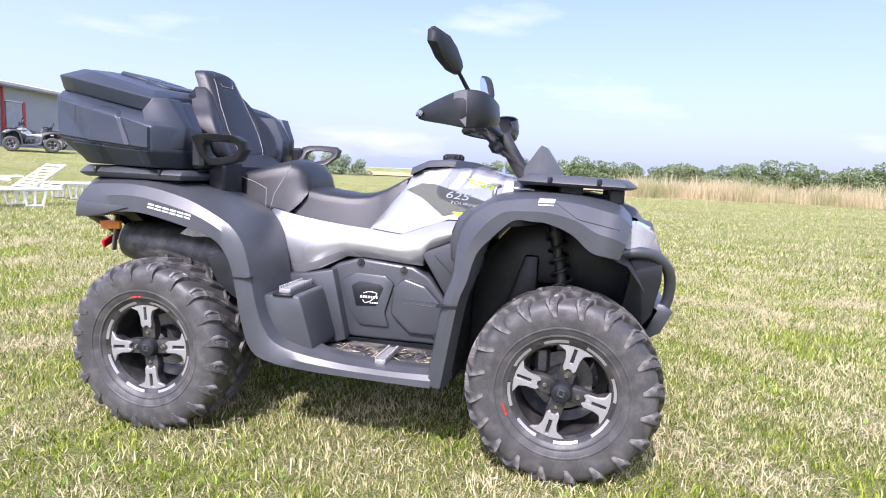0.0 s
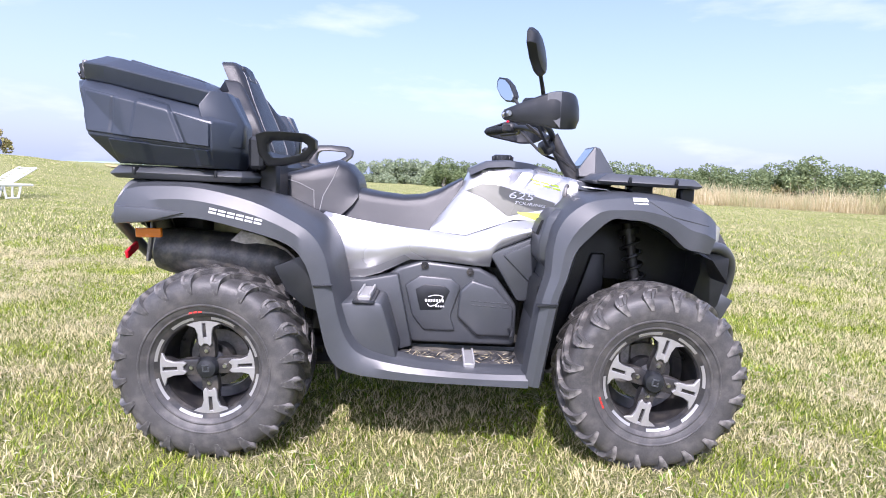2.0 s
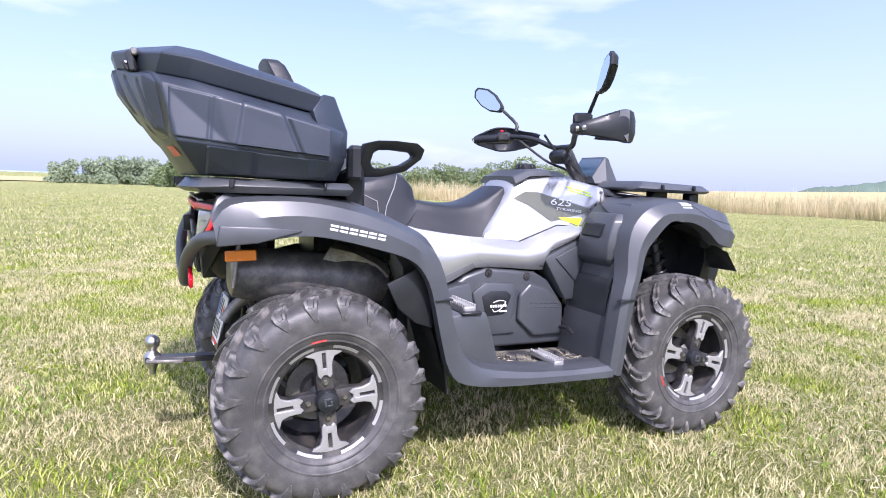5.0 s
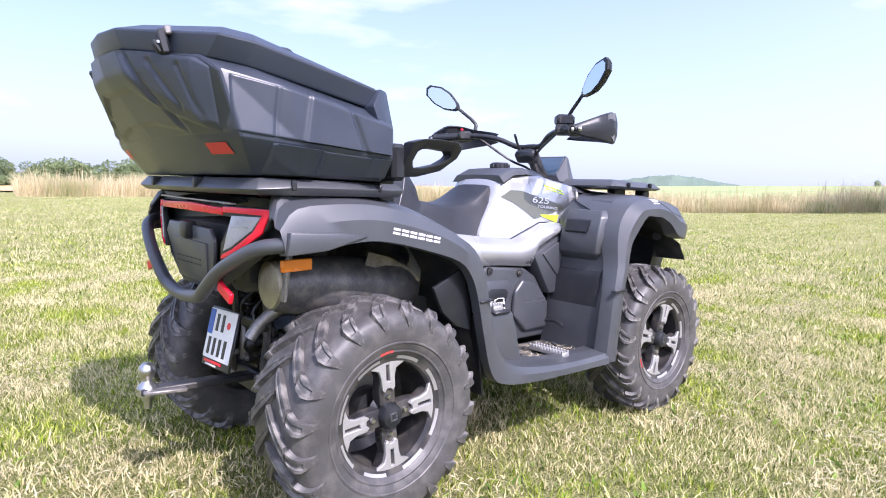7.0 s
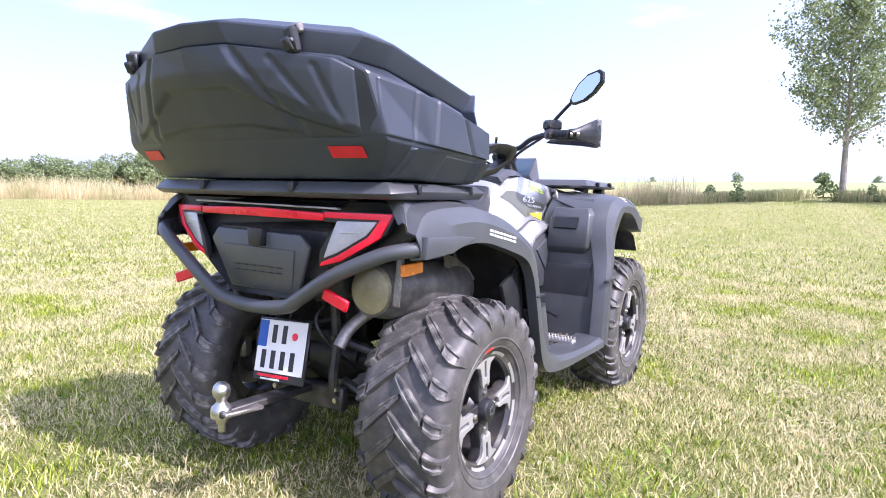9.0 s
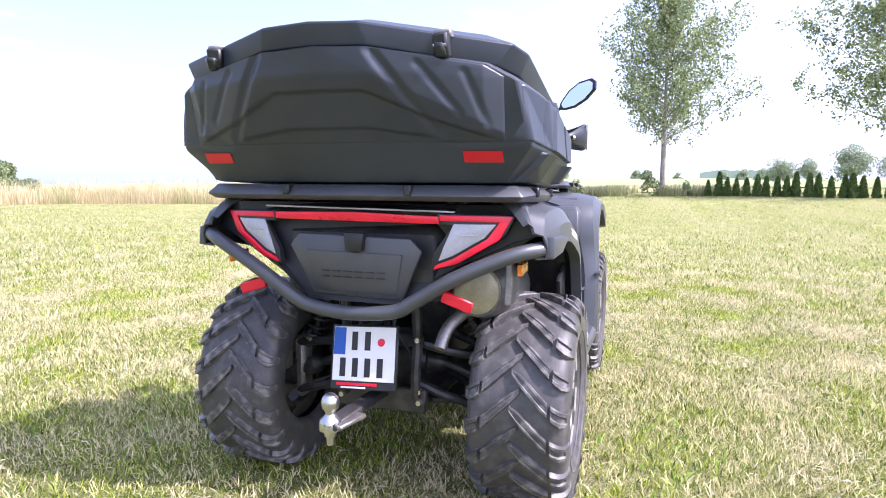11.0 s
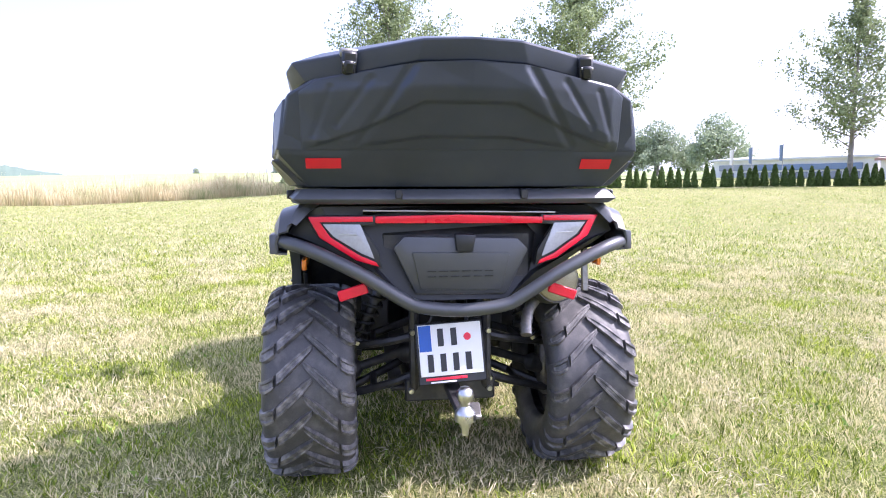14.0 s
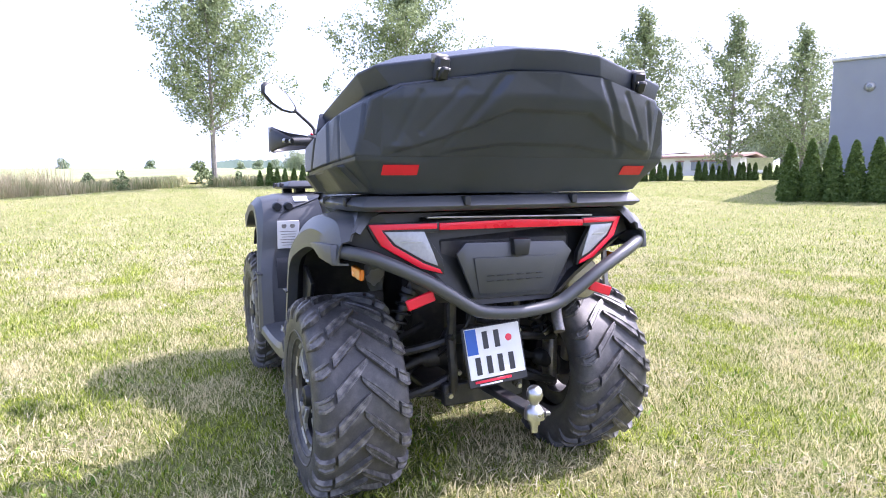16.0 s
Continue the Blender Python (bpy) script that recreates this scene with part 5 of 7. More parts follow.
for sd in (-1, 1):
    b = tube([(0.955, sd * 0.412, 1.138), (1.03, sd * 0.315, 1.146)], 0.0175, 14, 1)
    for k in range(9):
        p = Vector((0.955, sd * 0.412, 1.138)).lerp(Vector((1.03, sd * 0.315, 1.146)), (k + 0.5) / 9)
        q = Vector((0.955, sd * 0.412, 1.138)).lerp(Vector((1.03, sd * 0.315, 1.146)), (k + 0.85) / 9)
        tube([p, q], 0.0195, 14, 1, bm=b)
    part("grip", b, M_BLACK, bar, "ribbed rubber grip")
    part("bar_end", lathe([(0, -0.004), (0.008, -0.004), (0.010, 0.0), (0.010, 0.006)], 12, "y", (0, 0, 0), None), M_STEEL, bar, m=pose(0.950, sd * 0.418, 1.138, 0, 0, -40 * sd if sd < 0 else 140))
    part("switch_box", box(1.045, sd * 0.29, 1.150, 0.055, 0.06, 0.045, 0.01, (0, 0, 52 * sd)), M_DARK, bar)
    part("lever", tube([(1.075, sd * 0.27, 1.14), (1.085, sd * 0.33, 1.13), (1.02, sd * 0.42, 1.125)], [0.008, 0.007, 0.006], 8, 4), M_DARK, bar)
    # hand guard: a faceted shell in front of the grip
    prof = [(0.948, 0.428, 1.155, 1.122), (0.985, 0.452, 1.170, 1.113), (1.07, 0.484, 1.203, 1.100), (1.12, 0.487, 1.215, 1.092), (1.172, 0.462, 1.212, 1.095), (1.20, 0.40, 1.195, 1.105), (1.205, 0.30, 1.180, 1.115), (1.19, 0.22, 1.165, 1.125)]
    up = [tuple(p) for p in curve_pts([(x, y, z1) for x, y, z1, z0 in prof], 4)]
    low = [tuple(p) for p in curve_pts([(x, y, z0) for x, y, z1, z0 in prof], 4)]
    g = shell([[(x, sd * (y - 0.016), z1), (x, sd * (y - 0.006), z1 - 0.006), (x + 0.004, sd * y, z1 - (z1 - z0) * 0.3), (x + 0.006, sd * y, z0 + (z1 - z0) * 0.3), (x, sd * (y - 0.006), z0 + 0.005), (x, sd * (y - 0.016), z0)] for (x, y, z1), (_, _, z0) in zip(up, low)], 0.006)
    guard = part("hand_guard", g, M_BLACK, bar, "dark grey plastic hand guard", smooth=40)
    part("guard_screw", lathe([(0, -0.004), (0.007, -0.004), (0.010, 0.0), (0.010, 0.008)], 14, "y"), M_STEEL, bar, m=pose(0.962, sd * 0.446, 1.140, 0, 0, 25 if sd < 0 else 155))
    part("guard_trim", shell([[(x + 0.001, sd * (y + 0.004), z1 - 0.002), (x + 0.001, sd * (y + 0.004), z0 + 0.002)] for x, y, z1, z0 in ((1.080, 0.480, 1.207, 1.150), (1.100, 0.483, 1.211, 1.120), (1.125, 0.483, 1.213, 1.092))], 0.004), material("silver_plastic", (0.14, 0.145, 0.155), 0.4, metal=0.2), bar, "silver trim of the hand guard")
    # mirror
    J, T, Bs = Vector((1.07, sd * 0.366, 1.285)), Vector((1.0, sd * 0.53, 1.387)), Vector((1.095, sd * 0.272, 1.18))
    stem = part("mirror_stem", tube([Bs, Vector((1.10, sd * 0.28, 1.215)), J], [0.009, 0.008, 0.007], 10, 3), M_DARK, bar)
    axis_u = (T - J).normalized()
    nrm = Vector((-0.93, sd * -0.22, 0.10))
    nrm = (nrm - axis_u * nrm.dot(axis_u)).normalized()
    vv = axis_u.cross(nrm)
    L = (T - J).length
    shape = [(0.0, 0.010), (0.08, 0.022), (0.36, 0.044), (0.66, 0.047), (0.95, 0.026), (1.0, 0.004), (0.92, -0.026), (0.62, -0.042), (0.30, -0.039), (0.06, -0.020), (0.0, -0.010)]
    shape = [(p.x, p.y) for p in curve_pts([(u, v, 0) for u, v in shape], 1)]
    rings = []
    for s, d in ((0.55, -0.030), (0.85, -0.024), (1.0, -0.008), (1.0, 0.004), (0.95, 0.006)):
        rings.append([J + axis_u * (L * (0.5 + (u - 0.5) * s)) + vv * (v * s * sd) + nrm * d for u, v in shape])
    head = part("mirror_head", loft(rings), M_BLACK, bar, "black mirror housing", smooth=40)
    rings = [[J + axis_u * (L * (0.5 + (u - 0.5) * 0.86)) + vv * (v * 0.84 * sd) + nrm * d for u, v in shape] for d in (0.0055, 0.0075)]
    part("mirror_glass", loft(rings), M_MIRROR, bar, "mirror glass showing sky", smooth=20)
part("brake_reservoir", box(1.065, -0.285, 1.190, 0.075, 0.055, 0.045, 0.01, (0, 0, -35)), M_DARK, atv, "black brake fluid reservoir")
part("start_button", box(1.035, 0.30, 1.178, 0.014, 0.014, 0.012, 0.004), M_RED, atv, "red stop switch")
for k, (y, sw) in enumerate(((-0.03, 0.0), (0.02, 0.03), (0.05, -0.02))):
    part("cable", tube([(1.08, -0.24 + k * 0.24, 1.145), (1.16, y * 2, 1.06 + sw), (1.24, y, 1.0), (1.31, y, 0.945)], 0.006, 6, 6), M_DARK, atv)
dash = part("dash_cowl", loft([[(x, -w, z0), (x, -w * 0.8, z1), (x, w * 0.8, z1), (x, w, z0)] for x, w, z0, z1 in ((1.285, 0.10, 0.945, 0.972), (1.345, 0.105, 0.945, 1.062), (1.365, 0.10, 0.945, 1.055), (1.43, 0.08, 0.945, 0.962))]), M_PLASTIC, atv, "grey instrument cowl", smooth=20)
part("dash_screen", loft([[(x, -w, z), (x, w, z), (x, w, z + 0.004), (x, -w, z + 0.004)] for x, w, z in ((1.286, 0.075, 0.974), (1.339, 0.075, 1.052))]), M_SCREEN, dash, "dark glass display")

# nose: bonnet, headlamps, bull bar
part("bonnet", loft([[(x, -w, z - 0.03), (x, -w * 0.75, z), (x, w * 0.75, z), (x, w, z - 0.03)] for x, w, z in ((1.26, 0.24, 0.925), (1.42, 0.26, 0.905), (1.58, 0.27, 0.885), (1.70, 0.24, 0.845), (1.745, 0.20, 0.78))]), M_PLASTIC, atv, "", 30)
part("nose_panel", loft([[(x, -w, z), (x + 0.03, 0, z), (x, w, z), (x - 0.10, w, z), (x - 0.10, -w, z)] for x, w, z in ((1.70, 0.30, 0.40), (1.76, 0.345, 0.50), (1.782, 0.36, 0.62), (1.78, 0.36, 0.70), (1.745, 0.30, 0.79))]), M_BLACK, atv)
both("head_lamp", loft([[(x, y0, z0), (x, y1, z0 + 0.012), (x + 0.01, y1, z1), (x + 0.005, y0, z1 - 0.01)] for x, y0, y1, z0, z1 in ((1.64, -0.42, -0.34, 0.735, 0.815), (1.69, -0.40, -0.32, 0.715, 0.812), (1.735, -0.36, -0.26, 0.70, 0.79), (1.765, -0.28, -0.20, 0.70, 0.76))]), M_CLEAR, atv, "angular clear headlamp")
part("bull_bar", tube([(1.63, -0.40, 0.705), (1.70, -0.39, 0.715), (1.76, -0.36, 0.70), (1.81, -0.31, 0.645), (1.82, -0.27, 0.56), (1.80, -0.25, 0.48)], 0.019, 12, 5), M_PLASTIC, atv, "thick dark grey front guard tube")
part("bull_bar", tube([(1.63, 0.40, 0.705), (1.70, 0.39, 0.715), (1.76, 0.36, 0.70), (1.81, 0.31, 0.645), (1.82, 0.27, 0.56), (1.80, 0.25, 0.48)], 0.019, 12, 5), M_PLASTIC, atv, "thick dark grey front guard tube")
part("skid_nose", loft([[(x, -w, z), (x, w, z), (x - 0.05, w, z), (x - 0.05, -w, z)] for x, w, z in ((1.74, 0.24, 0.38), (1.80, 0.29, 0.43), (1.835, 0.30, 0.51), (1.80, 0.29, 0.53))]), M_PLASTIC, atv)

# ---- rear box ----
def half_ring(pts):
    return [Vector(p) for p in pts] + [Vector((p[0], -p[1], p[2])) for p in reversed(pts) if p[1] > 1e-6]


B_TOP = [(-0.57, 0, 1.246), (-0.557, 0.137, 1.243), (-0.465, 0.405, 1.203), (-0.385, 0.445, 1.192), (-0.06, 0.462, 1.122), (0.015, 0.425, 1.160), (0.03, 0.335, 1.165), (-0.09, 0.285, 1.17), (-0.10, 0, 1.17)]
B_BELT = [(-0.552, 0, 1.175), (-0.545, 0.15, 1.172), (-0.446, 0.472, 1.168), (-0.30, 0.522, 1.135), (0.005, 0.536, 1.065), (0.075, 0.445, 1.06), (0.078, 0.335, 1.06), (-0.06, 0.27, 1.06), (-0.07, 0, 1.06)]
B_LOW = [(-0.445, 0, 1.012), (-0.432, 0.32, 1.006), (-0.408, 0.505, 1.012), (-0.26, 0.530, 0.998), (0.01, 0.538, 0.976), (0.072, 0.445, 0.972), (0.075, 0.325, 0.972), (-0.03, 0.26, 0.972), (-0.04, 0, 0.972)]
B_BOT = [(-0.385, 0, 0.922), (-0.375, 0.32, 0.922), (-0.345, 0.43, 0.922), (-0.25, 0.475, 0.922), (-0.005, 0.495, 0.916), (0.05, 0.42, 0.914), (0.055, 0.32, 0.914), (-0.02, 0.25, 0.914), (-0.03, 0, 0.914)]
rear_box = thing("rear_box", "black moulded plastic luggage box with faceted lid, on the rear rack", "luggage box")
bm = loft([half_ring(q) for q in (B_BOT, B_LOW, B_BELT, B_TOP)])
bevel(bm, 0.007, 2, 9)
HULL = BVHTree.FromBMesh(bm)
hull = part("hull", bm, M_BOX, rear_box, smooth=16)


def on_line(pts, a):
    """Height of a broken line at a."""
    return float(np.interp(a, [p[0] for p in pts], [p[1] for p in pts]))


def relief(bvh, axis, side, a0, a1, low, top, height, step=0.0042):
    """A moulded skin over a face, between two broken lines: steps and grooves stand off the hull by height(a, z)."""
    d = Vector((0, -side, 0)) if axis == "y" else Vector((-side, 0, 0))
    na = int((a1 - a0) / step) + 1
    nz = int(max(on_line(top, a) - on_line(low, a) for a in (a0, (a0 + a1) / 2, a1)) / step) + 1
    bm = bmesh.new()
    rows = []
    for i in range(na + 1):
        a = a0 + (a1 - a0) * i / na
        z0, z1 = on_line(low, a), on_line(top, a)
        row = []
        for j in range(nz + 1):
            z = z0 + (z1 - z0) * j / nz
            hit, nrm, _, _ = bvh.ray_cast(Vector((a, 2 * side, z)) if axis == "y" else Vector((2 * side, a, z)), d)
            rim = i in (0, na) or j in (0, nz)
            row.append(None if hit is None else bm.verts.new(hit - d * (-0.003 if rim else height(a, z))))
        rows.append(row)
    for p, q in zip(rows, rows[1:]):
        for j in range(nz):
            four = (p[j], q[j], q[j + 1], p[j + 1])
            if None not in four:
                bm.faces.new(four)
    return bm


def soft_step(t, w):
    return min(1.0, max(0.0, (t + w) / (2 * w)))


def groove(a, z, p, q, w):
    """1 on the segment from p to q, falling straight to 0 beside it."""
    t = ((a - p[0]) * (q[0] - p[0]) + (z - p[1]) * (q[1] - p[1])) / ((q[0] - p[0]) ** 2 + (q[1] - p[1]) ** 2)
    t = min(1, max(0, t))
    dd = math.hypot(a - p[0] - t * (q[0] - p[0]), z - p[1] - t * (q[1] - p[1]))
    return max(0.0, 1 - dd / w)


def back_height(y, z):
    y = abs(y)
    up = soft_step(z - on_line([(0, 1.138), (0.122, 1.138), (0.27, 1.075), (0.47, 1.012)], y), 0.0032)
    low = soft_step(on_line([(0, 1.055), (0.117, 1.055), (0.29, 1.030)], y) - z, 0.003) * (1 - soft_step(y - 0.275, 0.025))
    h = 0.010 + 0.010 * up - 0.008 * low
    for p, q, w, d in (((0.150, 1.225), (0.292, 1.035), 0.018, 0.009), ((0.255, 1.195), (0.345, 1.085), 0.014, 0.005), ((0.360, 1.175), (0.408, 1.06), 0.014, 0.005)):
        h -= d * groove(y, z, p, q, w)
    ease = min(1.0, (0.446 - y) / 0.045) * min(1.0, (z - 1.016) / 0.03)
    return 0.0005 + h * ease


SIDE_EDGE = [(-0.44, 1.161), (-0.240, 1.123), (-0.226, 1.136), (-0.205, 1.134), (-0.145, 1.117), (-0.118, 1.090), (0.08, 1.038)]
SIDE_FOOT = [(-0.408, 1.020), (-0.26, 1.005), (0.06, 0.980)]


def side_height(x, z):
    h = 0.006 + 0.006 * soft_step(x + 0.235 + 0.16 * (1.13 - z), 0.004)
    h -= 0.009 * groove(x, z, (-0.130, 1.110), (-0.078, 0.985), 0.010)
    return h - 0.005 * groove(x, z, (-0.315, 1.15), (-0.325, 1.0), 0.007)


def foot_height(x, z):
    return 0.001 + 0.018 * (1 - soft_step(x + 0.205, 0.010) * soft_step(-0.045 - x, 0.010))


part("rear_relief", relief(HULL, "x", -1, -0.445, 0.445, [(-1, 1.018), (1, 1.018)], [(-0.445, 1.170), (-0.40, 1.196), (-0.137, 1.235), (0.137, 1.235), (0.40, 1.196), (0.445, 1.170)], back_height), M_BOX, rear_box, "", 75)
for sd in (-1, 1):
    part("side_relief", relief(HULL, "y", sd, -0.425, 0.003, SIDE_FOOT, SIDE_EDGE, side_height), M_BOX, rear_box, "", 75)
    part("foot_relief", relief(HULL, "y", sd, -0.33, 0.0, [(-1, 0.924), (1, 0.920)], [(x, z - 0.010) for x, z in SIDE_FOOT], foot_height), M_BOX, rear_box, "", 75)
for y in (0.385, -0.385):
    decal("reflector", HULL, [(y - 0.048, 0.973), (y + 0.048, 0.973), (y + 0.048, 1.0), (y - 0.048, 1.0)], M_REFL, rear_box, "x", -1, 0.003, 2, "red stick-on reflector")
L0 = [(-0.572, 0, 1.240), (-0.562, 0.14, 1.237), (-0.455, 0.425, 1.195), (-0.37, 0.465, 1.182), (-0.03, 0.482, 1.113), (-0.04, 0.33, 1.135), (-0.10, 0, 1.14)]
L1 = [(-0.588, 0, 1.292), (-0.578, 0.125, 1.288), (-0.440, 0.462, 1.246), (-0.36, 0.485, 1.236), (-0.013, 0.496, 1.163), (-0.04, 0.33, 1.185), (-0.11, 0, 1.20)]
L2 = [(-0.50, 0, 1.313), (-0.50, 0.125, 1.310), (-0.40, 0.385, 1.280), (-0.335, 0.41, 1.270), (-0.06, 0.42, 1.200), (-0.08, 0.29, 1.212), (-0.14, 0, 1.228)]
bm = loft([half_ring(q) for q in (L0, L1, L2)])
bevel(bm, 0.005, 2, 9)
LID = BVHTree.FromBMesh(bm)
lid = part("lid", bm, M_BOX, rear_box, "faceted black lid", smooth=16)
part("lid_plate", box(-0.38, 0, 1.286, 0.16, 0.24, 0.022, 0.008, (0, 14.5, 0)), M_BOX, lid)
part("lid_plate", box(-0.22, 0, 1.245, 0.12, 0.40, 0.022, 0.008, (0, 14.5, 0)), M_BOX, lid)
for y, rz in ((0.31, 14), (-0.31, -14)):
    x = -0.514
    la = part("latch", box(x, y, 1.235, 0.022, 0.038, 0.058, 0.005, (0, -14, rz)), M_BLACK, rear_box, "black clip latch with steel pin")
    part("latch_tongue", box(x - 0.014, y, 1.222, 0.014, 0.026, 0.034, 0.005, (0, -30, rz)), M_BLACK, la)
    part("latch_pin", tube([(x - 0.016, y - 0.016, 1.232), (x - 0.016, y + 0.016, 1.232)], 0.004, 8, 1), M_STEEL, la)
    part("latch_plate", box(x + 0.010, y, 1.262, 0.018, 0.048, 0.022, 0.004, (0, -10, rz)), M_DULL, la)
for sd in (-1, 1):
    part("front_pod", prism([(-0.045, 1.118), (-0.010, 1.167), (0.032, 1.166), (0.082, 1.066), (0.075, 0.985), (0.0, 0.985)], sd * 0.40, (lambda s_: (lambda x, z: s_ * (0.536 - 0.30 * max(0.0, z - 1.066) - 1.2 * max(0.0, x - 0.004))))(sd), 0.006), M_BOX, rear_box)


# ---- wheels ----
def tyre_profile(r, w):
    """Half section points (radius, along) of a low pressure tyre, outer side first."""
    rb = 0.165
    half = [(rb, -w * 0.36), (rb + 0.012, -w * 0.42), (rb + 0.045, -w * 0.485), (r * 0.80, -w * 0.5), (r * 0.90, -w * 0.47), (r * 0.955, -w * 0.38), (r * 0.972, -w * 0.2), (r * 0.978, 0)]
    return [(p.x, min(p.y, 0.0)) for p in curve_pts([(a, b, 0) for a, b in half], 3)]


def surf(prof, u):
    """A place on the section: u from 0 at the crown to 1 at the lower sidewall."""
    k = (1 - u) * (len(prof) - 1)
    i = min(int(k), len(prof) - 2)
    f = k - i
    return prof[i][0] + (prof[i + 1][0] - prof[i][0]) * f, prof[i][1] + (prof[i + 1][1] - prof[i][1]) * f


def build_wheel(r, w, name, mark=95, flip=1):
    hub = thing(name, "", "")
    prof = tyre_profile(r, w)
    full = prof + [(a, -b) for a, b in reversed(prof[:-1])]
    tyre = part("tyre", lathe(full, 64), M_TYRE, hub, "knobbly black tyre with dried mud", smooth=50)
    for u, t_ in ((0.97, 0.004), (0.80, 0.0022), (0.70, 0.0022)):
        rr, yy = surf(prof, u)
        part("sidewall_rib", lathe([(rr - 2.2 * t_, yy + 0.001), (rr - t_, yy - t_), (rr + t_, yy - t_), (rr + 2.2 * t_, yy + 0.001)], 64), M_TYRE, tyre)
    count = 20
    for side_ in (-1, 1):
        bm = None
        for block, pocket in ((((-0.03, -0.02, 0.030, 0.012), (0.03, 0.05, 0.056, 0.015), (0.10, 0.13, 0.064, 0.016), (0.17, 0.215, 0.067, 0.017), (0.222, 0.272, 0.066, 0.016)), 0.003),
                              (((0.246, 0.296, 0.070, 0.016), (0.262, 0.31, 0.076, 0.017), (0.32, 0.343, 0.082, 0.016), (0.385, 0.352, 0.072, 0.013), (0.405, 0.351, 0.066, 0.011), (0.465, 0.342, 0.054, 0.009), (0.57, 0.318, 0.028, 0.002)), 0.006)):
            rings = []
            for i, (u, sweep, half, hgt) in enumerate(block):
                rr, yy = surf(prof, max(u, 0.0))
                yy = yy if u >= 0 else 0.012
                ry, yn = surf(prof, max(u, 0) + 0.03)
                nr, ny = -(yn - yy), ry - rr
                ln = math.hypot(nr, ny) or 1
                nr, ny = abs(nr) / ln, -abs(ny) / ln
                if u < 0.08:
                    nr, ny = 1, 0
                sunk = hgt - (pocket if 0 < i < 4 else 0)
                ring = []
                for da, hh in ((-1, -0.006), (-0.78, hgt), (-0.42, hgt), (-0.30, sunk), (0.30, sunk), (0.42, hgt), (0.78, hgt), (1, -0.006)):
                    an = flip * sweep + da * half
                    R, Y = rr + nr * hh, yy + ny * hh
                    ring.append((R * math.cos(an), -Y if side_ > 0 else Y, R * math.sin(an)))
                rings.append(ring)
            bm = loft(rings, bm=bm)
        me = to_mesh("tread_lug", bm, M_LUG, 30)
        for k in range(count):
            lug = new("tread_lug", me)
            lug.parent = hub
            lug.matrix_basis = pose(0, 0, 0, 0, -360 * (k + (0.5 if side_ > 0 else 0)) / count, 0)
    # barrel with lip
    yo = -w * 0.40
    rim = part("rim", lathe([(0.118, yo + 0.16), (0.150, yo + 0.15), (0.158, yo + 0.05), (0.150, yo + 0.015), (0.156, yo + 0.004), (0.170, yo), (0.178, yo - 0.004), (0.180, yo + 0.006), (0.172, yo + 0.012), (0.166, yo + 0.19), (0.118, yo + 0.19)], 48, close=True), M_RIM, hub, "gloss black alloy wheel rim")
    part("brake_disc", lathe([(0.03, yo + 0.13), (0.10, yo + 0.13), (0.10, yo + 0.137), (0.03, yo + 0.137)], 32, close=True), M_DULL, hub)
    part("hub_carrier", lathe([(0.0, yo + 0.19), (0.055, yo + 0.19), (0.06, yo + 0.08), (0.0, yo + 0.08)], 20), M_DARK, hub)
    for k in range(4):
        rot = pose(0, 0, 0, 0, 90 * k + 4, 0)
        # black stem under a machined forked face
        bm = prism([(-0.026, 0.03), (0.026, 0.03), (0.027, 0.075), (0.021, 0.11), (0.044, 0.152), (-0.044, 0.152), (-0.021, 0.11), (-0.027, 0.075)], yo + 0.014, yo + 0.05, 0.004)
        bmesh.ops.transform(bm, matrix=rot, verts=bm.verts)
        sp = part("spoke", bm, M_RIM, hub)
        bm = bmesh.new()
        for sx in (-1, 1):
            prism([(sx * 0.006, 0.100), (sx * 0.005, 0.080), (sx * 0.014, 0.070), (sx * 0.022, 0.080), (sx * 0.023, 0.112), (sx * 0.030, 0.134), (sx * 0.066, 0.148), (sx * 0.064, 0.158), (sx * 0.012, 0.171), (sx * 0.006, 0.150)], yo + 0.004, yo + 0.016, 0.0015, 1, bm=bm)
        prism([(-0.007, 0.148), (0.007, 0.148), (0.0125, 0.1705), (-0.0125, 0.1705)], yo + 0.0045, yo + 0.016, 0.001, 1, bm=bm)
        prism([(-0.007, 0.080), (0.007, 0.080), (0.007, 0.100), (-0.007, 0.100)], yo + 0.0045, yo + 0.016, 0.001, 1, bm=bm)
        bmesh.ops.transform(bm, matrix=rot, verts=bm.verts)
        part("spoke_face", bm, M_ALU, sp, "machined silver spoke face")
        # silver lip arc each side of the spoke
        for sx in (-1, 1):
            rings = []
            for q in range(6):
                an = radians(90 + sx * (10 + q * 5.4))
                rings.append([(R * math.cos(an), Y, R * math.sin(an)) for R, Y in ((0.172, yo - 0.003), (0.163, yo + 0.001), (0.163, yo + 0.008), (0.172, yo + 0.008))])
            bm = loft(rings)
            bmesh.ops.transform(bm, matrix=rot, verts=bm.verts)
            part("rim_lip", bm, M_ALU, rim, "machined silver rim edge")
        bm = lathe([(0, yo + 0.006), (0.006, yo + 0.006), (0.0085, yo + 0.011), (0.0085, yo + 0.03)], 6)
        bmesh.ops.transform(bm, matrix=rot @ pose(0, 0, 0.055), verts=bm.verts)
        part("wheel_nut", bm, M_STEEL, hub)
    part("hub_cap", lathe([(0, yo - 0.012), (0.018, yo - 0.012), (0.022, yo - 0.010), (0.030, yo - 0.009), (0.034, yo - 0.002), (0.036, yo + 0.03), (0.05, yo + 0.045)], 28), M_BLACK, hub)
    bm = bmesh.new()
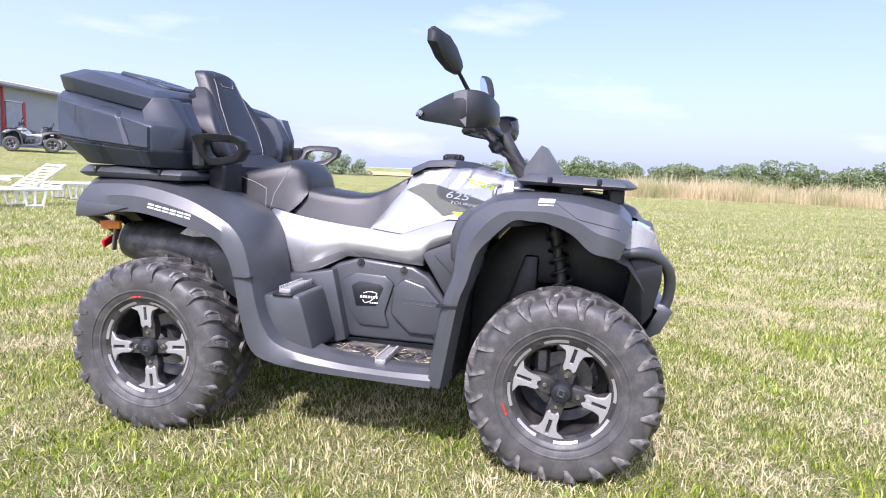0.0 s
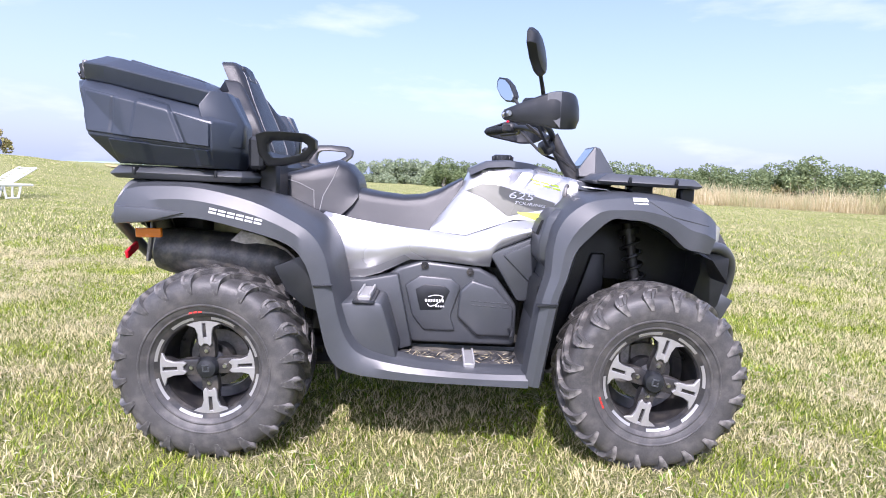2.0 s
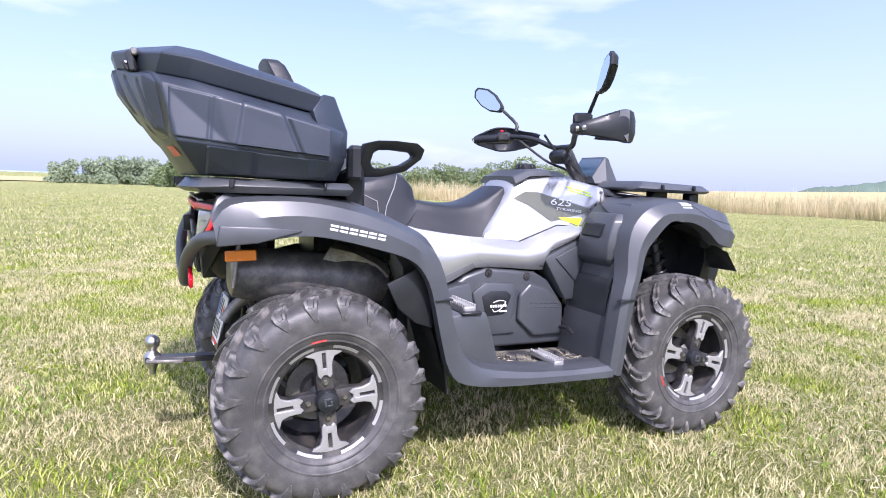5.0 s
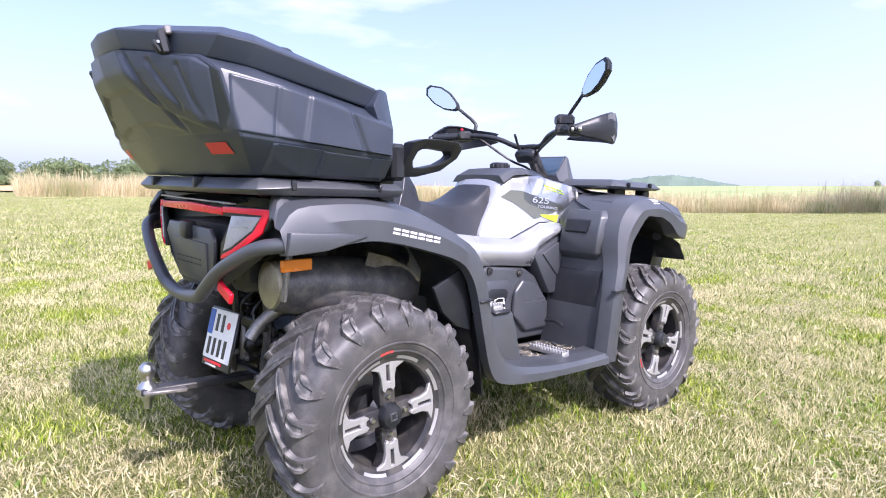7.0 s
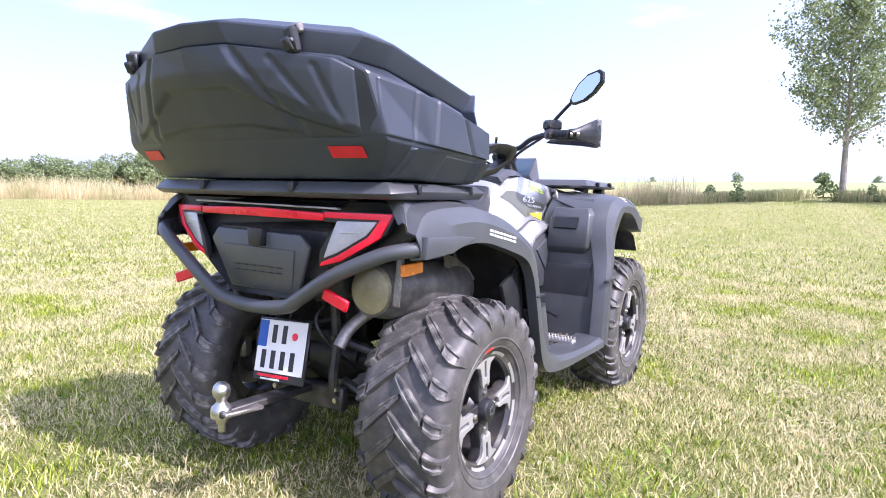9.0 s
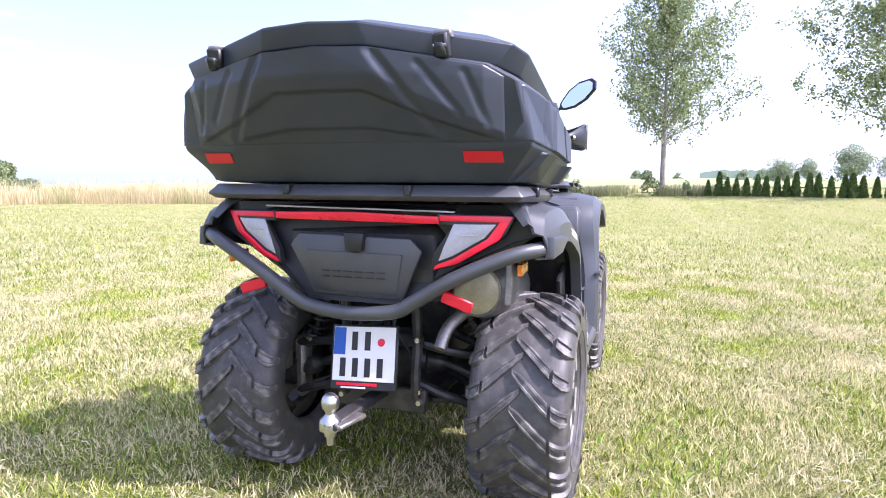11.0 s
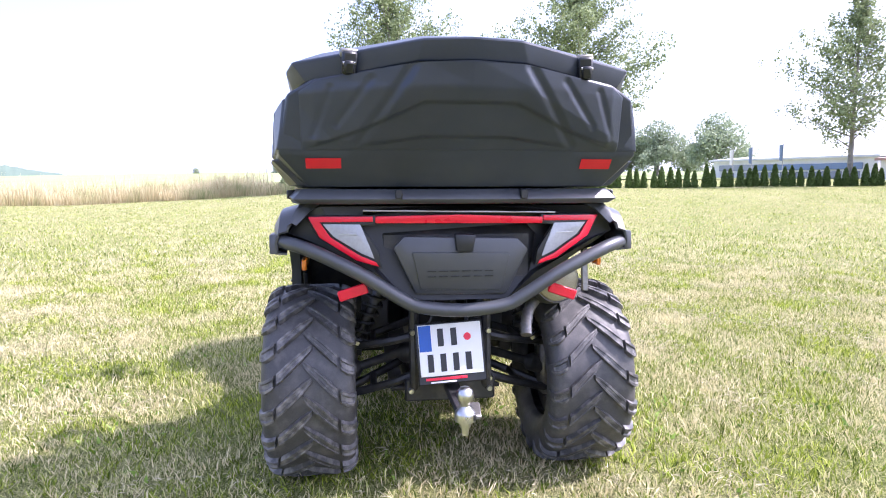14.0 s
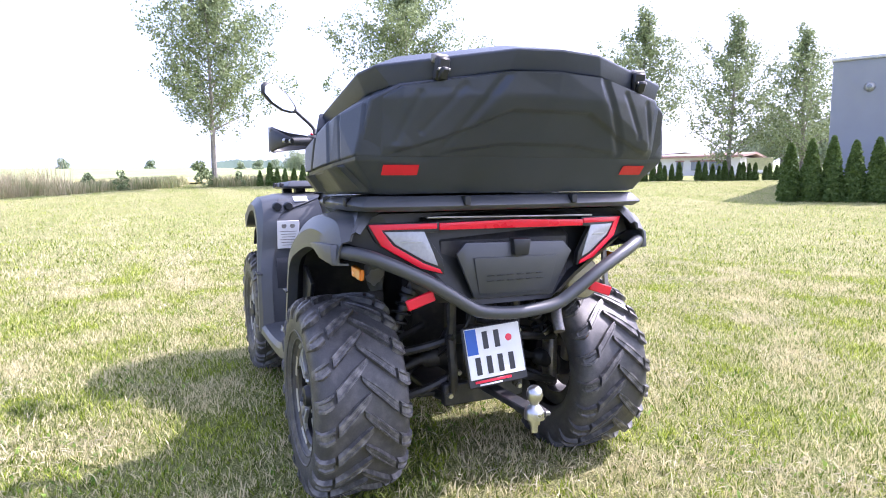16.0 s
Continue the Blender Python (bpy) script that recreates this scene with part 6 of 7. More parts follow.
    for sx, sz, lx, lz in ((0, 0.011, 0.022, 0.005), (-0.009, 0, 0.005, 0.020), (0.003, -0.009, 0.016, 0.005), (0.009, 0.0, 0.005, 0.008)):
        box(sx, yo - 0.0125, sz, lx, 0.002, lz, 0.0005, bm=bm)
    part("cap_mark", bm, M_PLASTIC, hub)
    # small red brand patch on the sidewall, plain shapes
    bm = bmesh.new()
    rr, yy = surf(prof, 0.79)
    for q in range(3):
        an = radians(mark - q * 4.5)
        b2 = box(0, 0, 0, 0.012, 0.002, 0.007, 0.0005)
        bmesh.ops.transform(b2, matrix=Matrix.Translation((rr * math.cos(an), yy - 0.0015, rr * math.sin(an))) @ pose(0, 0, 0, -12, -math.degrees(an) + 90, 0), verts=b2.verts)
        bm = merge(bm, b2)
    part("side_mark", bm, material("red_paint", (0.5, 0.03, 0.02), 0.6), tyre, "small red paint marks")
    return hub


HUB_Z = 0.266
R_WHEEL = build_wheel(0.315, 0.285, "rear_wheel")
RL_WHEEL = build_wheel(0.315, 0.285, "rear_wheel", 60, -1)
FL_WHEEL = build_wheel(0.312, 0.235, "front_wheel", 30, -1)
F_WHEEL = build_wheel(0.312, 0.235, "front_wheel", 218)


# wheels are parts of the quad bike; tyre and rim are theirs in turn, so the wheel itself is a mesh: the hub cap
def mount(wheel, x, y, turn, steer=0):
    """Hangs a copy of the wheel on the vehicle: the hub is the part, all else its sub-parts."""
    m = pose(x, y, HUB_Z, 0, turn, (180 if y > 0 else 0) + steer)
    kids = list(wheel.children)
    top = [o for o in kids if o.name.startswith("hub_cap")][0]
    w = top.copy()
    w.name = wheel.name.split(".")[0]
    scene.collection.objects.link(w)
    w.parent, w.matrix_basis = atv, m
    for o in kids:
        if o is top:
            continue
        for q in (o, *o.children):
            c = q.copy()
            scene.collection.objects.link(c)
            c.parent, c.matrix_basis = w, q.matrix_basis.copy()
    tagged(w, "silver and black alloy wheel with knobbly muddy tyre")


for wheel, x, y, turn, steer in ((R_WHEEL, 0.0, -0.452, -9, 0), (RL_WHEEL, 0.0, 0.452, 40, 0), (F_WHEEL, 1.485, -0.444, 11, 0), (FL_WHEEL, 1.485, 0.444, 25, 0)):
    mount(wheel, x, y, turn, steer)
for wheel in (R_WHEEL, F_WHEEL, RL_WHEEL, FL_WHEEL):
    for o in list(wheel.children_recursive):
        bpy.data.objects.remove(o)
    bpy.data.objects.remove(wheel)

# bits of dry grass left on the footboards
for sd in (-1, 1):
    n = 170
    fx, fy = rng.uniform(0.63, 1.03, n), sd * rng.uniform(0.27, 0.50, n)
    tagged(new("footboard_straw", clippings("footboard_straw", fx, fy, M_CLIP, 0.2755 - 0.0176 * (fx - 0.5) + rng.uniform(0.001, 0.006, n))), "bits of dry grass lying on the dusty footboard", "dry grass", kind="stuff")


# ---- trees, hedges and far land ----
def leaf_mesh(name, centres, size, mat, flat=0.0):
    """Small leaves (a folded quad each) at the given places."""
    c = np.asarray(centres, float)
    n = len(c)
    a = rng.normal(size=(n, 3))
    a /= np.linalg.norm(a, axis=1)[:, None]
    b = np.cross(a, rng.normal(size=(n, 3)))
    b /= np.linalg.norm(b, axis=1)[:, None]
    s = size * rng.uniform(0.6, 1.3, n)[:, None]
    v = np.stack([c - a * s, c + b * s * 0.6, c + a * s, c - b * s * 0.6], 1).reshape(-1, 3)
    k = np.arange(n)[:, None] * 4
    return raw_mesh(name, v, 4, k + np.array([[0, 1, 2, 3]]), mat)


M_BARK = material("bark", (0.26, 0.24, 0.20), 0.85, vary=0.3, scale=5, grain=60, bump=0.6)
M_POPLAR = leafy("poplar_leaves", [(0.13, 0.17, 0.08), (0.23, 0.29, 0.135), (0.36, 0.42, 0.22)])
# M_WOOD_FAR: leaf greens lightened to carry the aerial haze in their colour
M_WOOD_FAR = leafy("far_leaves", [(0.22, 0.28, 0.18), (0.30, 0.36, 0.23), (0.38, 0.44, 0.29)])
M_FIELD = leafy("field_tree_leaves", [(0.13, 0.18, 0.085), (0.20, 0.26, 0.12), (0.29, 0.35, 0.18)])
M_WOOD_BLUE = leafy("distant_leaves", [(0.10, 0.15, 0.11), (0.14, 0.19, 0.13), (0.17, 0.22, 0.15)])
M_DRYBUSH = leafy("dry_bush_leaves", [(0.30, 0.25, 0.10), (0.42, 0.36, 0.16), (0.26, 0.28, 0.10)])
M_THUJA = leafy("thuja_needles", [(0.08, 0.13, 0.035), (0.12, 0.19, 0.05), (0.17, 0.25, 0.08)])


def poplar(name, x, y, height, spread, clear, seed, label, thick=1.0):
    """A slim young tree: tapered trunk, rising limbs, leaves gathered on twigs with gaps between."""
    r = random.Random(seed)
    z0 = float(land(x, y)) - 0.05
    tree = thing(name, label, "tree", pose(x, y, z0), group="young trees")
    lean_x, lean_y = r.uniform(-0.2, 0.2), r.uniform(-0.2, 0.2)
    top = Vector((lean_x, lean_y, height))
    trunk = part("trunk", tube([(0, 0, 0), (0.02, 0.01, height * 0.2), tuple(top * 0.5 + Vector((0.08, -0.05, 0))), tuple(top)], [0.14, 0.11, 0.07, 0.015], 9, 6), M_BARK, tree)
    leaves = []
    nl = 46
    for k in range(nl):
        f = clear / height + (0.98 - clear / height) * (k / nl) ** 0.95
        base = top * f + Vector((0.08, -0.05, 0)) * math.sin(f * math.pi)
        env = math.sin(min(1, (f - clear / height) / (1 - clear / height) * 1.0 + 0.16) ** 0.62 * math.pi) ** 0.8
        ln = spread * max(0.12, env) * r.uniform(0.55, 1.15)
        a = k * 2.39996 + r.uniform(-0.4, 0.4)
        up = r.uniform(0.35, 0.75) + 0.5 * f
        tip = base + Vector((math.cos(a) * ln, math.sin(a) * ln, ln * up))
        mid = base.lerp(tip, 0.5) + Vector((0, 0, -0.06 * ln))
        part("limb", tube([base, mid, tip], [0.04 * (1 - f) + 0.012, 0.018, 0.005], 5, 3), M_BARK, tree)
        for q in range(int((11 + ln * 10) * thick)):
            t = r.uniform(0.22, 1.08)
            p = base.lerp(tip, t) + Vector((r.gauss(0, 0.17), r.gauss(0, 0.17), r.gauss(0, 0.12))) * (0.5 + ln * 0.5)
            m = r.randint(11, 19)
            sp = r.uniform(0.08, 0.19)
            for _ in range(m):
                leaves.append(p + Vector((r.gauss(0, sp), r.gauss(0, sp), r.gauss(0, sp * 1.1))))
    ob = new("crown", leaf_mesh("crown", leaves, 0.070, M_POPLAR))
    ob.parent = tree
    return tree


POP = "young tree with pale trunk and airy crown"
poplar("poplar", 29.4, -1.3, 10.4, 3.5, 2.2, 1, POP + " at the meadow edge", 1.25)
poplar("poplar", 27.2, -10.3, 10.2, 3.5, 2.2, 2, POP + " behind the hedge", 1.25)
poplar("poplar", 24.6, -22.4, 8.9, 2.9, 1.8, 3, POP + " behind the hedge", 0.9)
poplar("poplar", 23.4, -27.5, 8.8, 2.8, 1.0, 4, POP + " beside a white house", 0.9)
poplar("poplar", 22.4, -32.0, 8.4, 3.0, 0.9, 5, POP + " beside the grey building", 0.9)


def bushy(name, seed, w, h, n, leaf, mat, label, category, trunk=True, lumps=9):
    """A rounded, uneven crown of leaf clumps on a short trunk, built at the origin."""
    r = random.Random(seed)
    tree = thing(name, label, category)
    if trunk:
        part("trunk", tube([(0, 0, -0.3), (0, 0, h * 0.3), (0.05 * w, 0, h * 0.6)], [0.05 * h, 0.04 * h, 0.02 * h], 7, 3), M_BARK, tree)
    pts = []
    balls = []
    for k in range(lumps):
        a, q = r.uniform(0, 6.28), r.uniform(0.0, 0.62) * w
        z = h * r.uniform(0.30 if trunk else 0.12, 0.82) * (1 - 0.35 * q / w)
        balls.append((q * math.cos(a), q * math.sin(a), z, r.uniform(0.20, 0.36) * w))
    balls.append((0, 0, h * 0.78, w * 0.32))
    for bx, by, bz, br in balls:
        for _ in range(n // len(balls)):
            v = Vector((r.gauss(0, 1), r.gauss(0, 1), r.gauss(0, 1))).normalized() * br * r.uniform(0.72, 1.08)
            p = Vector((bx, by, bz)) + Vector((v.x, v.y, v.z * 0.85))
            if p.z > 0.02 * h:
                pts.append(p)
    ob = new("crown", leaf_mesh("crown", pts, leaf, mat))
    ob.parent = tree
    return tree


def plant(kinds, x, y, s, spin, group="", sink=0.0, wide=1.0):
    k = kinds
    t = copy_thing(k, pose(x, y, float(land(x, y)) - sink, 0, 0, spin))
    t.scale = (s * wide, s * wide, s)
    if group:
        t["group"] = group
    return t


kinds = [bushy("field_tree", 10 + k, 2.6, 4.2 + 0.5 * k, 4200, 0.10, M_FIELD, "round dark green field tree in the row behind the tall grass", "tree") for k in range(3)]
kinds.append(bushy("field_bush", 20, 2.4, 3.0, 1800, 0.16, M_DRYBUSH, "yellowing bush in the row behind the tall grass", "bush", trunk=False))
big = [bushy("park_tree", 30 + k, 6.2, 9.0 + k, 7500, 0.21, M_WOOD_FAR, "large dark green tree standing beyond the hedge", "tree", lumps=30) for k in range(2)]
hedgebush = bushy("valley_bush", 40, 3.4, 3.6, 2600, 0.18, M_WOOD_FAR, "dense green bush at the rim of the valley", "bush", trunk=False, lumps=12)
r = random.Random(3)
for k in range(70):  # the row behind the tall dry grass
    az = 90.0 - k * 0.52
    d = r.uniform(64, 76)
    if 83 < az < 83.6:
        continue
    kd = kinds[3] if k in (41, 57) else kinds[k % 3]
    s = (0.80 + 0.28 * S((74 - az) / 22) + r.uniform(-0.26, 0.18)) * (0.8 if kd is kinds[3] else 1)
    plant(kd, d * math.cos(radians(az)), d * math.sin(radians(az)), float(s), r.uniform(0, 360), "trees behind the tall grass", 1.3 * float(s), 1.3)
for az, d, s in ((98, 84, 0.66), (96.8, 83, 0.76), (95.6, 84, 0.80), (94.4, 82, 0.88), (93.2, 80, 0.90), (92.0, 81, 0.92), (90.8, 80, 0.85), (109.5, 84, 0.62), (111, 83, 0.74), (112.6, 82, 0.80), (114.2, 80, 0.72), (116.0, 78, 0.75)):
    plant(hedgebush, d * math.cos(radians(az)), d * math.sin(radians(az)), s, r.uniform(0, 360), "bushes at the valley rim")
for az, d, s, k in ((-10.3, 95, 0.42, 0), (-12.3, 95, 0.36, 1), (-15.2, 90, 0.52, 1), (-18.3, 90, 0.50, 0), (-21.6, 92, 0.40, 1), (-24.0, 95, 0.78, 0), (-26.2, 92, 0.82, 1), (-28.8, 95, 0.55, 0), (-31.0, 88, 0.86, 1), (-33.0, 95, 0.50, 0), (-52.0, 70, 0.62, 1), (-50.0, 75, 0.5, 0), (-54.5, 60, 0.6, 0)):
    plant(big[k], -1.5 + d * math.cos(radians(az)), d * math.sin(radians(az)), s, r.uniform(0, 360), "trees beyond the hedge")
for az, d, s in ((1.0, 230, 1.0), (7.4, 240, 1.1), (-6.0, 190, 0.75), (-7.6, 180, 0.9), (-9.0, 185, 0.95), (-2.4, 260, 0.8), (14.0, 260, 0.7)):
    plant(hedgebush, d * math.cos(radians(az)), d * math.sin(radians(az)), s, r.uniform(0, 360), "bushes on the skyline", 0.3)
for t in kinds + big + [hedgebush]:
    for o in list(t.children_recursive):
        bpy.data.objects.remove(o)
    bpy.data.objects.remove(t)
# shrubs and weeds by the first tree and along the grass edge
for nm, x, y, w, h, nn, lab in (("shrub", 28.3, -0.6, 0.75, 1.25, 900, "dark leafy shrub at the foot of a young tree"), ("shrub", 28.6, 2.6, 0.5, 0.95, 500, "light green sapling shrub at the field edge"), ("shrub", 28.8, -2.3, 0.5, 0.7, 450, "light green sapling shrub at the field edge"), ("shrub", 30.5, 4.0, 0.5, 0.9, 400, "light green sapling shrub at the field edge")):
    sh = bushy(nm, int(x * 10), w, h, nn, 0.055, M_POPLAR, lab, "shrub", trunk=False, lumps=7)
    sh.matrix_world = pose(x, y, float(land(x, y)))

# weeds of the greener edge strip
n = 16000
yy = rng.uniform(-6, 9.5, n)
xx = 28.6 + rng.uniform(0, 1, n) ** 1.4 * 5 - (yy < 1) * 0.3
M_EDGE = leafy("edge_weeds", [(0.26, 0.30, 0.12), (0.36, 0.38, 0.18), (0.50, 0.44, 0.26)], patch=0.5, straw=(0.58, 0.50, 0.31), straw_at=(0.45, 0.6))
dens = np.array([noise.noise((a * 0.5, b * 0.5, 9.0)) for a, b in zip(xx, yy)])
sel = dens > (-0.25 + 0.35 * (yy < 1.0))
tagged(new("edge_weeds", blades("edge_weeds", xx[sel], yy[sel], 0.2, 0.65, 0.03, M_EDGE, lean=0.5)), "rough green and brown weeds along the field edge", "weeds", kind="stuff")


# thuja hedge plants
def thuja(seed, h, w, n):
    r = random.Random(seed)
    t = thing("thuja", "small green conical thuja in the hedge row", "hedge plant")
    pts = []
    for _ in range(n):
        z = r.uniform(0.0, 1) ** 1.15
        rad_ = w * (1 - z) ** 0.62 * (0.8 + 0.2 * math.sin(min(1, z * 6) * 1.57)) * r.uniform(0.72, 1.08) + 0.01
        a = r.uniform(0, 6.283)
        pts.append((rad_ * math.cos(a), rad_ * math.sin(a), 0.02 + z * h))
    part("stem", tube([(0, 0, -0.05), (0, 0, h * 0.85)], [0.03, 0.008], 6, 1), M_BARK, t)
    part("core", lathe([(0, 0.02), (w * 0.72, 0.05), (w * 0.66, h * 0.3), (w * 0.42, h * 0.65), (w * 0.1, h * 0.93), (0, h * 0.95)], 9, "z"), M_THUJA, t)
    ob = new("foliage", leaf_mesh("foliage", pts, 0.030 + 0.012 * h, M_THUJA))
    ob.parent = t
    return t


small = [thuja(50 + k, 0.90, 0.19, 800) for k in range(3)]
tall_t = [thuja(60 + k, 1.85, 0.34, 2600) for k in range(2)]
a, b = Vector((28.4, -3.2)), Vector((20.6, -36.5))
nn = 88
for k in range(nn):
    p = a.lerp(b, k / nn)
    if k in (56, 57):
        continue
    t = copy_thing(small[k % 3], pose(p.x + r.uniform(-0.08, 0.08), p.y + r.uniform(-0.08, 0.08), float(land(p.x, p.y)) - 0.02, 0, 0, r.uniform(0, 360)))
    s = r.uniform(0.88, 1.12)
    t.scale = (s, s, s * r.uniform(0.9, 1.1))
    t["group"] = "thuja hedge"
for k in range(6):
    f = k / 4
    x, y = 11.05 + (9.26 - 11.05) * f, -16.14 + (-17.37 + 16.14) * f
    t = copy_thing(tall_t[k % 2], pose(x, y, float(land(x, y)) - 0.02, 0, 0, k * 70))
    t.scale = (1, 1, 0.93 + 0.04 * (k % 3))
    tagged(t, "tall green conical thuja in front of the grey building", "hedge plant", "tall thujas")
for t in small + tall_t:
    for o in list(t.children_recursive):
        bpy.data.objects.remove(o)
    bpy.data.objects.remove(t)


# fields and distant hills
def field(name, az0, az1, r0, r1, mat, label, lift=0.06):
    """A sheet over the land between two bearings and distances."""
    na, nr = 24, 14
    rows = []
    for i in range(nr + 1):
        rr = r0 * (r1 / r0) ** (i / nr)
        row = []
        for j in range(na + 1):
            az = radians(az0 + (az1 - az0) * j / na)
            x, y = rr * math.cos(az), rr * math.sin(az)
            row.append((x, y, float(land(x, y)) + lift * (1 + rr * 0.01)))
        rows.append(row)
    ob = part(name, loft(rows, closed=False), mat, None, smooth=80)
    return tagged(ob, label, "field", kind="structure")


M_WHEAT = material("ripe_field", (0.46, 0.37, 0.19), 0.95, vary=0.15, scale=0.12, grain=2.5, spec=0.05)
M_CROP = material("green_field", (0.29, 0.34, 0.16), 0.95, vary=0.2, scale=0.15, grain=2.0, spec=0.05)
M_STUBBLE = material("stubble_field", (0.42, 0.38, 0.17), 0.95, vary=0.2, scale=0.2, grain=3.0, spec=0.05)
field("wheat_field", 90, 118, 92, 420, M_WHEAT, "ripe golden field sloping to the valley")
field("stubble_field", -8, 26, 36, 62, M_STUBBLE, "pale dry field beyond the grass edge")
field("crop_field", -60, 30, 64, 300, M_CROP, "light green crop field up to the skyline")
field("crop_field", 30, 88, 42, 300, M_WHEAT, "pale dry field behind the trees")


def hill(name, az0, az1, dist, heights, mat, label):
    """A far wooded ridge: an uneven crest over a long base."""
    rr_ = random.Random(int(dist))
    front, crest, back_ = [], [], []
    n = len(heights) * 8
    for i in range(n + 1):
        az = radians(az0 + (az1 - az0) * i / n)
        k = i / n * (len(heights) - 1)
        h = heights[int(k)] + (heights[min(int(k) + 1, len(heights) - 1)] - heights[int(k)]) * (k - int(k))
        h += rr_.uniform(-0.04, 0.04) * max(h, 1)
        c, s = math.cos(az), math.sin(az)
        front.append((dist * 0.94 * c, dist * 0.94 * s, -14))
        crest.append((dist * c, dist * s, h))
        back_.append((dist * 1.08 * c, dist * 1.08 * s, -14))
    return tagged(part(name, loft([front, crest, back_], closed=False), mat, None, smooth=60), label, "hills", kind="structure")


# distance haze is put into these base colours, bluest on the farthest hills
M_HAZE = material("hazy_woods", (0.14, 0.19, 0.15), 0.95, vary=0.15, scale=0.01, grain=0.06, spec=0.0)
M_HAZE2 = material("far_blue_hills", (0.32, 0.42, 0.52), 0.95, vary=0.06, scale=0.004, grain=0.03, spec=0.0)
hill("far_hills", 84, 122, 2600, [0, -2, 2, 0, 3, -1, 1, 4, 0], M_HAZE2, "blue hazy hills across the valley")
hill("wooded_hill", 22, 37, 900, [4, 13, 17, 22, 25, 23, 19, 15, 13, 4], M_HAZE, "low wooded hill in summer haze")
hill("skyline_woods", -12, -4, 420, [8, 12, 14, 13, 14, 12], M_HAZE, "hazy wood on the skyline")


# ---- buildings ----
M_WALL = material("grey_render", (0.27, 0.29, 0.33), 0.8, vary=0.06, scale=1.2, grain=60, bump=0.2)
M_WALL2 = material("grey_sheet", (0.30, 0.32, 0.36), 0.6, vary=0.06, scale=0.8, grain=40)
M_ROOF = material("pale_roof", (0.55, 0.56, 0.57), 0.5, vary=0.06, scale=1.0)
M_REDP = material("red_door_paint", (0.42, 0.02, 0.025), 0.45, vary=0.08, scale=2)
M_GLASS = material("window_glass", (0.20, 0.23, 0.26), 0.12, vary=0.1, scale=2, coat=0.8)
M_WPAINT = material("white_wall", (0.75, 0.74, 0.72), 0.8, vary=0.06, scale=1.0)
M_BLUEP = material("blue_fascia", (0.17, 0.24, 0.36), 0.5, vary=0.06, scale=1)
M_TILE = material("red_roof", (0.35, 0.22, 0.19), 0.7, vary=0.1, scale=2)


def frame_of(p0, p1):
    """Axes of a wall: along it, and its pose with x along the wall and y going behind it."""
    d = Vector((p1[0] - p0[0], p1[1] - p0[1], 0))
    return d.length, pose(p0[0], p0[1], 0, 0, 0, math.degrees(math.atan2(d.y, d.x)))


# long shed with red doors, on the bank
L_, m = frame_of((-36.8, 47.9), (-29.5, 14.0))
zb = 1.0
shed = thing("shed", "long grey shed with pale roof edge and red doors", "building", m)
sgn = -1
b = prism([(0, zb - 1), (L_, zb - 1), (L_, zb + 3.85), (0, zb + 3.85)], sgn * 0.0, sgn * 14, 0.02, 1)
part("wall", b, M_WALL2, shed)
part("roof", loft([[(-0.4, sgn * y, z), (L_ + 0.4, sgn * y, z), (L_ + 0.4, sgn * y, z + 0.22), (-0.4, sgn * y, z + 0.22)] for y, z in ((-0.4, zb + 3.80), (7, zb + 5.0), (14.4, zb + 3.8))]), M_ROOF, shed, "pale low roof")
part("gutter", tube([(-0.3, -sgn * 0.45, zb + 3.8), (L_ + 0.3, -sgn * 0.45, zb + 3.8)], 0.08, 8, 1), M_DULL, shed)
def along(x, y):
    """Distance along the shed's wall of the place nearest to a point."""
    q = m.inverted() @ Vector((x, y, 0))
    return q.x
for x, y, w, h, z, kind in ((-34.4, 43.3, 2.7, 2.5, zb, "door"), (-31.1, 30.6, 1.5, 2.0, zb + 0.9, "window"), (-31.9, 28.2, 1.0, 2.7, zb, "post"), (-33.2, 38.0, 1.7, 2.2, zb + 0.6, "window"), (-30.8, 26.0, 1.4, 2.4, zb + 0.4, "window")):
    s = along(x, y)
    if kind == "door":
        d = part("door", box(s, -sgn * 0.06, z + h / 2, w, 0.12, h, 0.02), M_REDP, shed, "red shed door")
        part("frame", box(s, -sgn * 0.05, z + h + 0.08, w + 0.3, 0.16, 0.16, 0.02), M_REDP, d)
    elif kind == "post":
        part("door", box(s, -sgn * 0.06, z + h / 2, w * 0.45, 0.12, h, 0.02), M_REDP, shed, "red door jamb")
    else:
        d = part("window", box(s, -sgn * 0.05, z + h / 2, w, 0.10, h, 0.02), M_GLASS, shed, "tall window with one red jamb")
        part("frame", box(s - w / 2 - 0.12, -sgn * 0.06, z + h / 2, 0.26, 0.16, h + 0.2, 0.02), M_REDP, d, "red jamb")
        part("frame", box(s, -sgn * 0.06, z + h + 0.06, w + 0.2, 0.14, 0.1, 0.02), M_ROOF, d)
part("down_pipe", tube([(along(-31.6, 29.4), -sgn * 0.12, zb), (along(-31.6, 29.4), -sgn * 0.12, zb + 3.7)], 0.08, 8, 1), M_REDP, shed, "red down pipe")

